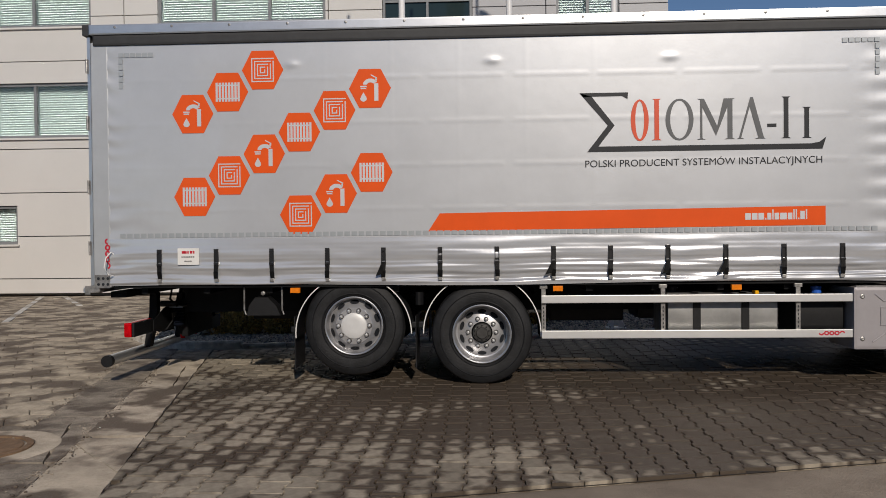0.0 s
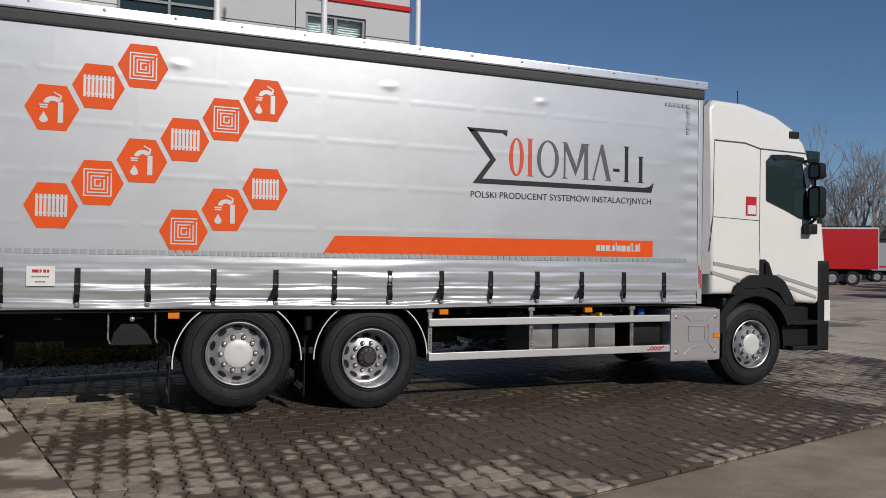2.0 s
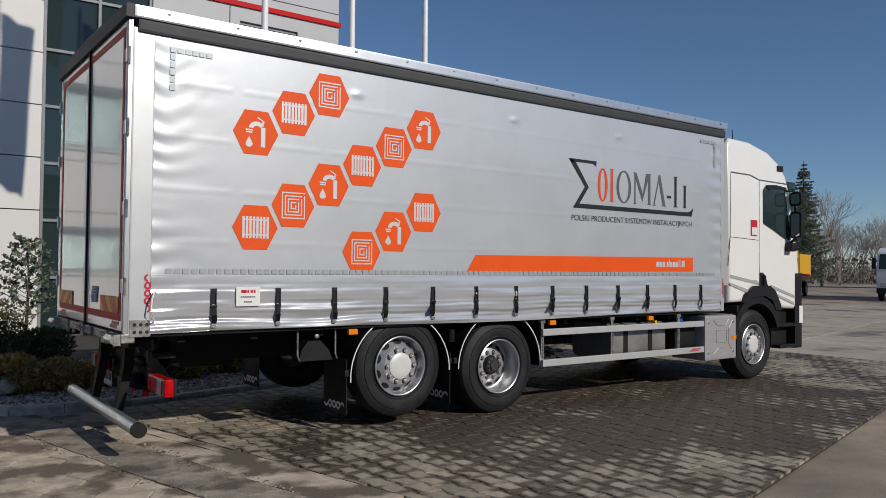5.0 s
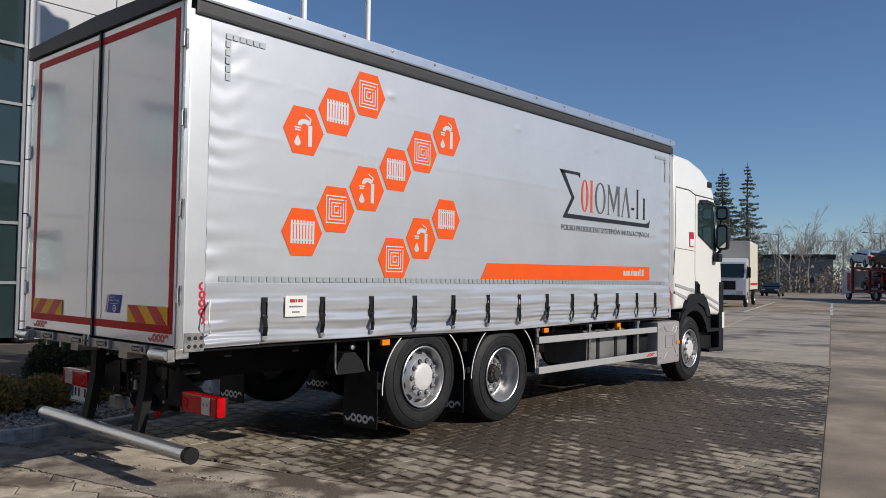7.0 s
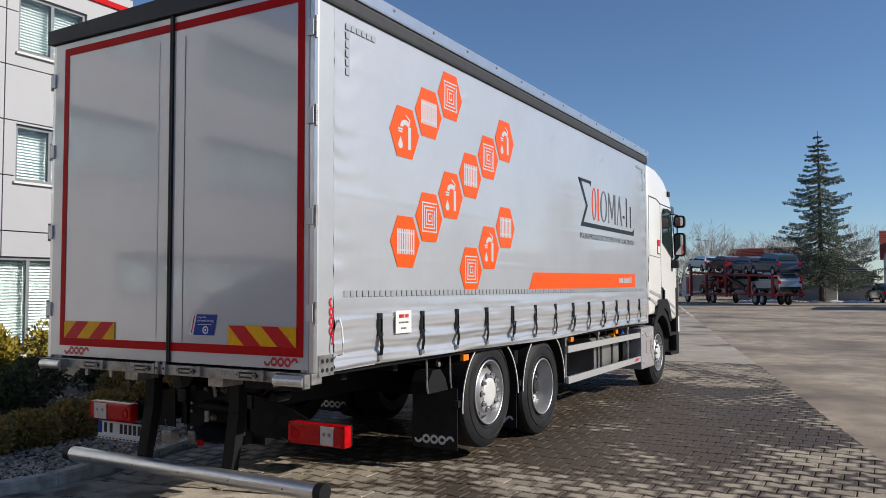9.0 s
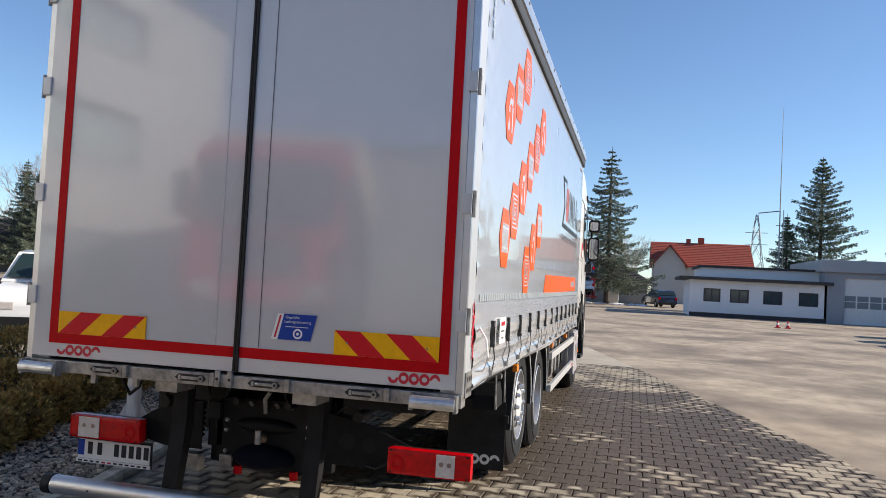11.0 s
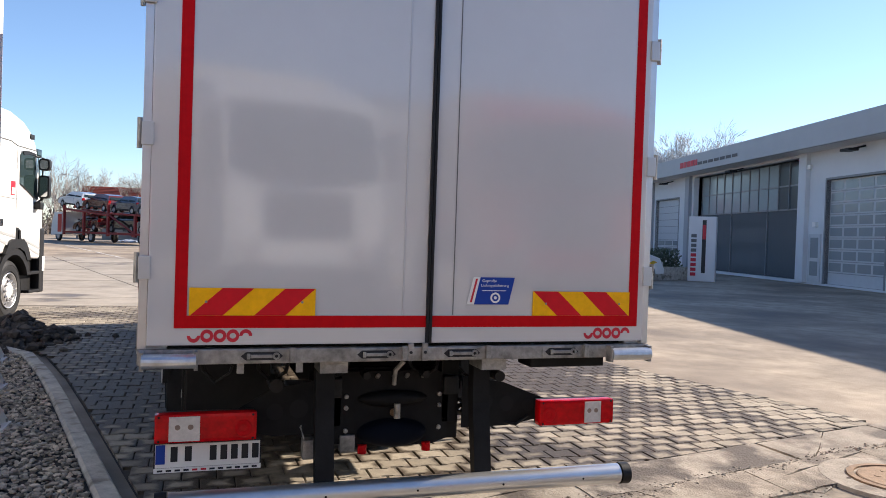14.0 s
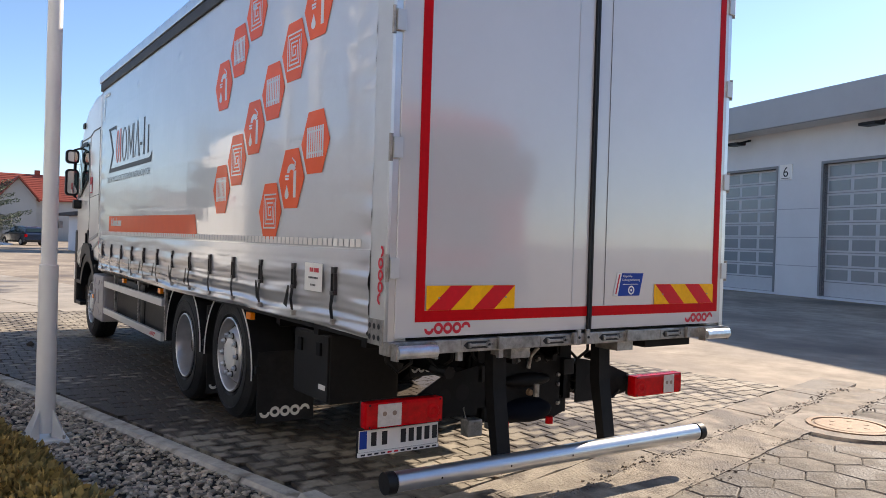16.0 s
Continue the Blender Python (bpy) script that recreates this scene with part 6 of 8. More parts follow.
for k, (x, y, r, h, m) in enumerate(shrub_list):
    shrub(x, y, r, h, (M_SHRUB, M_SHRUBBROWN)[m], 100 + k, ("dark green low conifer shrub in the pebble bed", "round brown-green clipped shrub in the pebble bed")[m], 4200, 0.04, ball=m == 1)
shrub(2.8, 8.0, 0.42, 0.85, M_GOLD, 151, "fluffy golden-yellow conifer in the pebble bed", 4500, 0.06)
shrub(5.6, 10.6, 0.55, 0.75, M_GOLD, 150, "yellow-green golden conifer by the office door", 1500, 0.08)
rk = scatter("boulder", M_KERB, [(-0.30, 3.75, 0.1, 0.15)], "pale boulder lying in the pebble bed", "rock", 4, 0.5)
rk["kind"] = ""


def sapling(x, y, h, seed):
    rng = random.Random(seed)
    ob = thing("young_conifer", (x, y, 0.06), "sparse young conifer with thin branches", "tree")
    bm = bmesh.new()
    tube(bm, [(x, y, 0.05), (x + 0.04, y, h * 0.6), (x, y + 0.03, h)], 0.02, 6, radii=[0.03, 0.018, 0.006])
    part("trunk", bm, M_BARK, ob)
    pd = []
    bm = bmesh.new()
    for k in range(44):
        z = h * (0.3 + 0.68 * k / 44)
        t = k * 2.4
        ln = (h - z) * 0.35 + 0.18
        e = Vector((x + ln * math.cos(t), y + ln * math.sin(t), z + ln * 0.45))
        tube(bm, [(x, y, z), e], 0.006, 4)
        for j in range(26):
            q = rng.uniform(0.3, 1.05)
            p = Vector((x, y, z)).lerp(e, q)
            pd.append((p, Vector((rng.gauss(0, 1), rng.gauss(0, 1), rng.gauss(0.4, 1)))))
    part("branchwork", bm, M_BARK, ob)
    V, F = leaf_cloud(pd, 0.07, seed)
    mesh_part("crown", V, F, M_NEEDLE, ob)


sapling(0.55, 8.4, 1.9, 60)


def spruce(x, y, h, r, seed, label="tall dark spruce with drooping branches", lean=0.0, gap=0.0, bare=0.12, power=0.8, rise=0.0):
    rng = random.Random(seed)
    ob = thing("spruce_tree", (x, y, -0.03), label, "tree", "spruces round the yard")
    part("trunk", T([(x, y, -0.1), (x, y, h * 0.5), (x + lean, y, h)], 0.1, 8, radii=[h * 0.018, h * 0.011, 0.02]), M_BARK, ob)
    limbs = bmesh.new()
    pd = []
    z = h * bare
    while z < h * 0.985:
        f = (h - z) / (h * (1 - bare))
        rad = r * (min(1.0, f * 1.12) ** power) * rng.uniform(0.78, 1.1)
        n = rng.randint(4, 7)
        t0 = rng.uniform(0, 6.28)
        for k in range(n):
            if rng.random() < gap:
                continue
            t = t0 + k * 6.28 / n + rng.uniform(-0.3, 0.3)
            ln = rad * rng.uniform(0.7, 1.15)
            droop = (rise - 0.10) * ln - 0.10 * ln * f
            dr = Vector((math.cos(t), math.sin(t), 0))
            base = Vector((x + lean * z / h, y, z))
            mid = base + dr * ln * 0.55 + Vector((0, 0, droop * 1.1))
            tip = base + dr * ln + Vector((0, 0, droop * (0.5 if rise <= 0 else 2.2)))
            tube(limbs, [base, mid, tip], 0.03, 3, caps=False, radii=[0.03 + 0.012 * ln, 0.02, 0.008])
            side = Vector((-dr.y, dr.x, 0))
            m = max(18, int(ln * 95))
            for j in range(m):
                q = rng.uniform(0.12, 1.0)
                c = base.lerp(mid, q / 0.55) if q < 0.55 else mid.lerp(tip, (q - 0.55) / 0.45)
                w = (1.05 - q) * ln * 0.34
                c = c + side * rng.uniform(-w, w) + Vector((0, 0, rng.uniform(-0.16, 0.06) * (0.5 + ln * 0.25)))
                pd.append((c, dr * 0.7 + side * rng.uniform(-0.8, 0.8) + Vector((0, 0, -0.45))))
        z += h * 0.022 * rng.uniform(0.7, 1.5)
    part("branchwork", limbs, M_BARK, ob)
    V, F = leaf_cloud(pd, 0.08 + 0.003 * h, seed, 0.4)
    mesh_part("crown", V, F, M_NEEDLE, ob)
    return ob


spruce(75.5, 2.05, 15.8, 5.0, 1, gap=0.12)
spruce(66, -15.4, 13.3, 3.7, 2, "broad dark spruce behind the workshop", power=0.75, rise=0.28, bare=0.2)
spruce(66.5, -12.9, 8.6, 2.3, 12, "smaller spruce beside the tall one behind the workshop", gap=0.1, rise=0.2)
spruce(69, -24.3, 12.3, 3.9, 3, "layered pine-like conifer with open branches", gap=0.28, power=0.5)
spruce(80, 27.5, 13.6, 3.3, 4, "dark narrow spruce at the roadside")
spruce(84, 26.3, 14.6, 2.9, 5, "thin sparse spruce with gaps between branches", gap=0.45)
spruce(70, 38.9, 14.0, 3.2, 6, "dark spruce at the edge of the wood")
spruce(70, 36.5, 12.8, 2.6, 7, "dark spruce at the edge of the wood")
spruce(73, 34.9, 12.6, 3.0, 8, "dark spruce at the edge of the wood")
for k, (x, y, h) in enumerate(((55, 60, 11), (60, 56, 10), (65, 62, 12), (48, 62, 11), (58, 66, 13), (70, 58, 11))):
    spruce(x, y, h, 3.0, 30 + k, "dark conifer at the edge of the wood")


def bare_trees(name, spots, seed, material, label, depth=5, forks=3, fine=0.014):
    """Leafless trees as one mesh of tapered twigs."""
    rng = random.Random(seed)
    bm = bmesh.new()

    def grow(p, d, ln, r, lev):
        q = p + d * ln
        vs = []
        a = d.orthogonal().normalized()
        c = d.cross(a)
        for base, rr in ((p, r), (q, r * 0.62)):
            vs.append([bm.verts.new(base + (a * math.cos(t) + c * math.sin(t)) * rr) for t in (0, 2.09, 4.19)])
        for j in range(3):
            bm.faces.new((vs[0][j], vs[0][(j + 1) % 3], vs[1][(j + 1) % 3], vs[1][j]))
        if lev <= 0:
            return
        for _ in range((forks if lev < depth - 1 else 3) if lev < depth else 2):
            nd = (d + Vector((rng.gauss(0, 0.42), rng.gauss(0, 0.42), rng.gauss(0.12, 0.25)))).normalized()
            grow(q if rng.random() < 0.6 else p.lerp(q, 0.7), nd, ln * rng.uniform(0.6, 0.82), max(r * 0.55, fine), lev - 1)
    for x, y, h in spots:
        grow(Vector((x, y, -0.1)), Vector((rng.gauss(0, 0.04), rng.gauss(0, 0.04), 1)).normalized(), h * 0.28, h * 0.014, depth)
    return single(name, bm, material, label, "trees", "stuff")


rt = random.Random(77)
far = []
for k in range(290):
    b = math.radians(rt.uniform(1, 50))
    D = rt.uniform(118, 190)
    far.append((-3 + D * math.cos(b), -3 + D * math.sin(b), rt.uniform(9, 15)))
bare_trees("far_wood", far, 8, M_TWIG, "leafless winter wood along the far edge of the yard", 5)
near = []
for k in range(40):
    b = math.radians(rt.uniform(27, 46))
    D = rt.uniform(85, 110)
    near.append((D * math.cos(b), -6 + D * math.sin(b), rt.uniform(13, 18)))
bare_trees("tall_bare_trees", near, 12, M_TWIG, "tall leafless trees behind the parked vehicles", 5)
rb_ = random.Random(21)
birch = []
for x, y, h in ((66.0, -37.6, 10.5), (65.4, -38.6, 13.2), (64.5, -40.0, 12.0), (63.8, -41.2, 11.0), (63.2, -42.2, 13.4), (62.4, -43.4, 14.4), (61.6, -44.4, 14.0), (61.1, -45.3, 15.0), (60.0, -46.8, 12.4), (56.3, -51.2, 14.9), (55.0, -52.6, 13.8), (48.0, -58.0, 12.0), (70.0, -36.0, 10.0)):
    birch.append((x, y, h))
    birch.append((x + rb_.uniform(-2.5, 2.5), y + rb_.uniform(-2.5, 2.5), h * rb_.uniform(0.85, 1.05)))
bare_trees("birch_grove", birch, 14, M_BIRCH, "pale leafless birches behind the workshop", 6, 4, 0.016)
# low scrub along the far edge
brush = []
for k in range(1000):
    b = math.radians(rt.uniform(2, 60))
    D = rt.uniform(112, 150)
    brush.append((-3 + D * math.cos(b), -3 + D * math.sin(b), rt.uniform(2.2, 5.5)))
bare_trees("far_scrub", brush, 15, M_SCRUB, "brown winter scrub along the far boundary", 3)
pd = []
for k in range(16000):
    b = math.radians(rt.uniform(2, 60))
    D = rt.uniform(112, 150)
    pd.append(((-3 + D * math.cos(b), -3 + D * math.sin(b), rt.uniform(0, 1) ** 1.6 * 3.6), (rt.gauss(0, 0.5), rt.gauss(0, 0.5), 1)))
V, F = leaf_cloud(pd, 0.42, 5)
me = bpy.data.meshes.new("undergrowth")
me.from_pydata([v[:] for v in V], [], F)
me.materials.append(M_SCRUB)
tagged(new("undergrowth", me), "dry brown undergrowth below the far wood", "bushes", kind="stuff")


# ---- flagpoles ----
def flagpole(x, y):
    ob = thing("flagpole", (x, y, 0.0), "white tapered flagpole on a ribbed base plate", "flagpole", "flagpoles before the office")
    g = 0.02  # foot of the base plate
    part("pole", T([(x, y, g + 0.06), (x, y, 1.2), (x, y, 1.205), (x, y, 11.6)], 0.05, 20, radii=[0.062, 0.06, 0.05, 0.032]), M_POLE, ob, "", 40)
    part("base_plate", B(x - 0.135, x + 0.135, y - 0.135, y + 0.135, g, g + 0.025, bev=0.005), M_POLE, ob)
    part("footing", B(x - 0.2, x + 0.2, y - 0.2, y + 0.2, -0.02, g - 0.001, bev=0.008), M_KERB, ob)
    for k in range(4):
        t = k * math.pi / 2 + math.pi / 4
        d = Vector((math.cos(t), math.sin(t), 0))
        s = Vector((-d.y, d.x, 0)) * 0.006
        bm = bmesh.new()
        o = Vector((x, y, 0))
        q = [o + d * 0.055 + Vector((0, 0, g + 0.025)), o + d * 0.165 + Vector((0, 0, g + 0.025)), o + d * 0.15 + Vector((0, 0, g + 0.055)), o + d * 0.06 + Vector((0, 0, g + 0.22))]
        a = [bm.verts.new(v + s) for v in q]
        b = [bm.verts.new(v - s) for v in q]
        bm.faces.new(a)
        bm.faces.new(b[::-1])
        for j in range(4):
            bm.faces.new((a[j - 1], b[j - 1], b[j], a[j]))
        bmesh.ops.recalc_face_normals(bm, faces=bm.faces[:])
        part("gusset", bm, M_POLE, ob)
        part("anchor_bolt", T([(x + d.x * 0.15, y + d.y * 0.15, g + 0.025), (x + d.x * 0.15, y + d.y * 0.15, g + 0.05)], 0.012, 6), M_GALV, ob)
    bm = bmesh.new()
    rows_ = []
    for j in range(15):
        z = 11.3 - 3.5 * j / 14
        rows_.append([bm.verts.new((x + 0.05 + 0.62 * u * (1 - 0.25 * j / 14), y + 0.05 * math.sin(9 * u + 0.5 * j), z - 0.25 * u)) for u in [q / 10 for q in range(11)]])
    for a, b in zip(rows_, rows_[1:]):
        for q in range(10):
            bm.faces.new((a[q], a[q + 1], b[q + 1], b[q]))
    part("flag", bm, M_WHITEPRINT, ob, "limp hanging flag", 60)
    part("halyard_cleat", B(x - 0.02, x + 0.02, y - 0.075, y - 0.05, 1.45, 1.50, bev=0.004), M_GALV, ob)
    return ob


FLAGPOLES = ((2.58, 3.62), (4.07, 3.94), (5.59, 4.25))
for x, y in FLAGPOLES:
    flagpole(x, y)

# ---- workshop hall ----
HALL = Matrix.Translation((9.5, -19.41, 0.05)) @ Matrix.Rotation(math.atan2(-0.245, 1.0), 4, "Z")


def building(name, m, label):
    """An Empty whose parts are written in local metres."""
    ob = new(name)
    ob.matrix_world = m
    ORG[ob] = Vector((0, 0, 0))
    return tagged(ob, label, "building")


def walls_with_holes(ob, x0, x1, z1, holes, material, y0=-0.3, y1=0.0, z0=-0.05):
    """A front wall along local x, facing +y, with openings cut through."""
    rects = [(x0, x1, z0, z1)]
    for h in holes:
        out = []
        for a, b, c, d in rects:
            xa, xb, za, zb = max(a, h[0]), min(b, h[1]), max(c, h[2]), min(d, h[3])
            if xa >= xb or za >= zb:
                out.append((a, b, c, d))
                continue
            for q in ((a, xa, c, d), (xb, b, c, d), (xa, xb, c, za), (xa, xb, zb, d)):
                if q[1] - q[0] > 0.01 and q[3] - q[2] > 0.01:
                    out.append(q)
        rects = out
    for q in rects:
        part("wall_panel", B(q[0], q[1], y0, y1, q[2], q[3]), material, ob)


def sectional_door(ob, x0, x1, z1, rows, glazed, cols=3, label="grey sectional workshop door with glazed panels"):
    """A lifting door of stacked sections; glazed: the rows that hold panes."""
    dr = part("sectional_door", B(x0, x1, -0.22, -0.18, 0, z1), M_GDOOR, ob, label)
    h = z1 / rows
    for k in range(rows):
        if k in glazed:
            w = (x1 - x0) / cols
            for j in range(cols):
                part("pane", B(x0 + j * w + 0.07, x0 + (j + 1) * w - 0.07, -0.178, -0.17, k * h + 0.07, (k + 1) * h - 0.07), M_DOORGLASS, dr)
        part("section_joint", B(x0, x1, -0.178, -0.165, k * h - 0.012, k * h + 0.012), M_WINFRAME, dr)
    fr = bmesh.new()
    box(fr, x0 - 0.09, x0, -0.2, 0.02, 0, z1 + 0.09)
    box(fr, x1, x1 + 0.09, -0.2, 0.02, 0, z1 + 0.09)
    box(fr, x0, x1, -0.2, 0.02, z1, z1 + 0.09)
    part("door_frame", fr, M_WINFRAME, dr)
    return dr


# haze and reflections over the hall are put into these two pane colours
M_DOORGLASS = glass("door_pane", (0.24, 0.27, 0.285), 0.12)
M_SHOWGLASS = glass("dusty_showroom_glass", (0.085, 0.10, 0.11), 0.10)
M_SIGNORANGE = mat("orange_sign", (0.75, 0.2, 0.04), 0.5)
M_LINE = mat("worn_line_paint", (0.62, 0.60, 0.56), 0.8, 0, 0.3, 3.0, stain=(0.34, 0.30, 0.25, 0.48, 0.56, 0.85), stain_scale=1.5)
M_SNOW = mat("old_snow", (0.8, 0.82, 0.85), 0.7, 0, 0.05, 4)
hall = building("workshop_hall", HALL, "long grey workshop hall with sectional doors and a glazed showroom bay")
END = 56.5
doors = [(-8.35, -4.4), (-2.4, 1.48), (3.55, 7.42), (9.05, 12.95)]
small = [(29.2, 33.2), (34.85, 39.2), (43.2, 47.7), (49.0, 54.0)]
ga, gb = 14.95, 26.9
holes = [(a, b, 0.0, 4.27) for a, b in doors + small] + [(ga, gb, 0.05, 5.4)]
walls_with_holes(hall, -14, END, 5.6, holes, M_GARAGELIGHT, z0=-0.1)
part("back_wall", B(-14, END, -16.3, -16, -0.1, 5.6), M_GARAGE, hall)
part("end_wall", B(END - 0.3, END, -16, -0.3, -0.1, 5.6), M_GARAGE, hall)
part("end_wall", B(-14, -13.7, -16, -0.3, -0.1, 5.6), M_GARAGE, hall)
part("roof_slab", B(-14.6, END + 0.6, -16.6, 0.999, 5.6, 5.72), M_FASCIA, hall)
part("fascia", B(-14.6, END + 0.6, 1.0, 1.15, 5.5, 6.45, bev=0.02), M_FASCIA, hall, "grey roof fascia band")
part("fascia_end", B(END + 0.45, END + 0.6, -16.6, 0.998, 5.5, 6.45), M_FASCIA, hall)
part("soffit", B(-14.5, END + 0.4, 0.002, 0.99, 5.52, 5.598), M_SOFFIT, hall, "pale boarded soffit under the eaves")
part("floor_slab", B(-13.7, END - 0.3, -16, -0.3, -0.09, -0.03), M_JOINT, hall)
for a, b in doors:
    sectional_door(hall, a, b, 4.27, 9, (1, 2, 3, 4, 5, 6, 7, 8), 4)
for a, b in small:
    sectional_door(hall, a, b, 4.27, 10, (2, 3), label="plain grey sectional door in the shade")
for txt, u in (("5", 8.62), ("6", 3.08)):
    pn = part("bay_sign", B(u - 0.27, u + 0.27, 0.0, 0.03, 3.86, 4.38), M_WHITEPRINT, hall, "white sign with a bay number")
    tb = text_bm(txt, 0.22, 0.34)
    placed(tb, (u + 0.11, 0.033, 3.96), (-1, 0, 0), (0, 0, 1))
    part("bay_number", tb, M_INK, pn)
    part("sign_bar", B(u - 0.2, u + 0.2, 0.031, 0.034, 3.90, 3.92), M_INK, pn)
# horizontal sheet joints on the bare wall between the doors
for a, b in ((1.62, 3.42), (7.56, 8.92), (-4.27, -2.53)):
    for z in (0.95, 1.9, 2.85):
        part("sheet_joint", B(a, b, 0.0, 0.006, z - 0.012, z + 0.012), M_GARAGE, hall)
for u in (14.55, 27.5, 33.95, 41.2, 48.3):
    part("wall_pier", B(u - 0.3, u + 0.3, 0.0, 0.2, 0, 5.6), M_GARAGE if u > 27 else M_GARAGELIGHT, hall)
for u in (-6.4, -0.84, 4.87, 10.45, 20.6, 30.3, 35.5, 41.6, 47.5):
    lp = part("flood_lamp", B(u - 0.3, u + 0.3, 0.45, 0.85, 5.16, 5.26, bev=0.03), M_PLASTIC, hall, "dark flood lamp under the eaves")
    part("lamp_arm", T([(u, 0.0, 5.4), (u, 0.6, 5.24)], 0.04, 6), M_PLASTIC, lp)
# glazed bay: dark below, panelled band above
gz = part("showroom_glazing", B(ga, gb, -0.6, -0.56, 0.05, 5.4), M_SHOWGLASS, hall, "dark showroom glazing with a pale upper band")
n = 12
for k in range(n + 1):
    x = ga + (gb - ga) * k / n
    part("mullion", B(x - 0.03, x + 0.03, -0.559, -0.50, 0.05 if k in (0, 4, 8, 12) else 3.2, 5.4), M_WINFRAME, gz)
for z in (3.2, 4.3):
    part("transom", B(ga, gb, -0.559, -0.51, z - 0.035, z + 0.035), M_WINFRAME, gz)
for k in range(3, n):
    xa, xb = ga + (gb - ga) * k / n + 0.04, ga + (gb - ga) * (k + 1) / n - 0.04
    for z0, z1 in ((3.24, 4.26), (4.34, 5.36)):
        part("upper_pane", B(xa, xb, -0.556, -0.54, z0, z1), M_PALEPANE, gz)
pdoor = part("personnel_door", B(13.2, 14.1, 0.0, 0.05, 0.05, 2.05), M_GDOOR, hall, "grey personnel door with glazed upper half")
part("pane", B(13.35, 13.95, 0.051, 0.056, 1.05, 1.9), M_DOORGLASS, pdoor)
part("pane", B(13.35, 13.95, 0.051, 0.056, 0.3, 0.9), M_DOORGLASS, pdoor)
for u, z in ((13.6, 2.45), (14.2, 4.9)):
    part("wall_lamp", B(u - 0.12, u + 0.12, 0.201 if u > 14.2 else 0.0, 0.14 + (0.2 if u > 14.2 else 0), z - 0.1, z + 0.1, bev=0.02), M_WHITEPRINT, hall)
# roof letters as plain shapes
x = 26.2
for k in range(12):
    w = 0.42 if k < 5 else 0.55
    part("sign_shape", B(x - w, x, 1.152, 1.17, 5.80, 6.12 if k < 5 else 5.95), M_REDPRINT if k < 5 else M_JOINT, hall)
    x -= w + (0.09 if k < 5 else 0.16)
for a, b, m in ((39.3, 41.6, M_SIGNORANGE), (46.6, 48.9, M_WHITEPRINT)):
    hs = part("hanging_sign", B(a, b, 0.3, 0.36, 4.45, 5.42), M_WHITEPRINT, hall, "flat sign hung below the eaves")
    part("sign_band", B(a + 0.25, b - 0.25, 0.361, 0.368, 4.78, 5.1), m if m is M_SIGNORANGE else M_JOINT, hs)
    part("hanger", T([(a + 0.1, 0.33, 5.42), (a + 0.1, 0.33, 5.52)], 0.015, 5), M_STEEL, hs)
    part("hanger", T([(b - 0.1, 0.33, 5.42), (b - 0.1, 0.33, 5.52)], 0.015, 5), M_STEEL, hs)
pm = Matrix.Translation((24.0, -18.0, -0.03)) @ Matrix.Rotation(math.radians(42), 4, "Z")
tot = building("sign_pillar", pm, "pale grey sign pillar with a red stripe at the hall")
tot["category"] = "sign"
part("panel", B(-0.55, 0.55, -0.15, 0.15, 0.0, 2.7, bev=0.02), M_GARAGELIGHT, tot)
part("black_stripe", B(-0.16, 0.0, 0.151, 0.16, 0.35, 2.55), M_INK, tot)
part("red_stripe", B(-0.15, -0.02, 0.161, 0.165, 1.75, 2.35), M_REDPRINT, tot)
for k in range(9):
    part("lettering_bar", B(0.22, 0.44, 0.151, 0.156, 0.22 + 0.2 * k, 0.36 + 0.2 * k), M_REDPRINT if k < 5 else M_JOINT, tot)
pl2 = building("planter", Matrix.Translation((25.0, -16.95, -0.03)) @ Matrix.Rotation(math.radians(-75), 4, "Z"), "grey planter box with a low shrub")
pl2["category"] = "planter"
part("box", B(-1.3, 1.1, -0.35, 0.35, 0, 0.55, bev=0.02), M_KERB, pl2)
pd = [((rt.uniform(-1.2, 0.6), rt.uniform(-0.3, 0.3), 0.5 + rt.uniform(0, 1) ** 1.5 * 0.75), (rt.gauss(0, 1), rt.gauss(0, 1), 1)) for _ in range(1500)]
V, F = leaf_cloud(pd, 0.11, 71)
mesh_part("foliage", V, F, M_NEEDLE, pl2)

# ---- far workshop, seen across the yard ----
FARM = Matrix.Translation((52, -13.1, 0)) @ Matrix.Rotation(math.radians(90), 4, "Z")
farw = building("far_workshop", FARM, "low grey workshop building with white sectional doors")
fd = [(-3.95, -0.9), (-8.9, -5.75), (-14.4, -11.2)]
walls_with_holes(farw, -15.5, 0.3, 3.35, [(a, b, 0.0, 3.0 if k < 2 else 2.3) for k, (a, b) in enumerate(fd)], M_GARAGE)
part("side_wall", B(0.0, 0.3, -10, -0.3, 0, 3.35), M_GARAGE, farw)
part("fascia", B(-16, 0.6, -10.5, 0.35, 3.35, 4.15, bev=0.03), M_FASCIA, farw)
for k, (a, b) in enumerate(fd):
    dd = part("sectional_door", B(a, b, -0.2, -0.16, 0, 3.0 if k < 2 else 2.3), M_WHITEPRINT, farw, "white sectional door with a glazed band")
    for j in range(4):
        w = (b - a) / 4
        part("pane", B(a + j * w + 0.05, a + (j + 1) * w - 0.05, -0.158, -0.15, 1.05, 1.45), M_DOORGLASS, dd)
        part("pane", B(a + j * w + 0.05, a + (j + 1) * w - 0.05, -0.158, -0.15, 1.5, 1.85), M_DOORGLASS, dd)
M_ANNEX = mat("white_rendered_wall", (0.80, 0.80, 0.80), 0.8, 0, 0.04, 0.6)
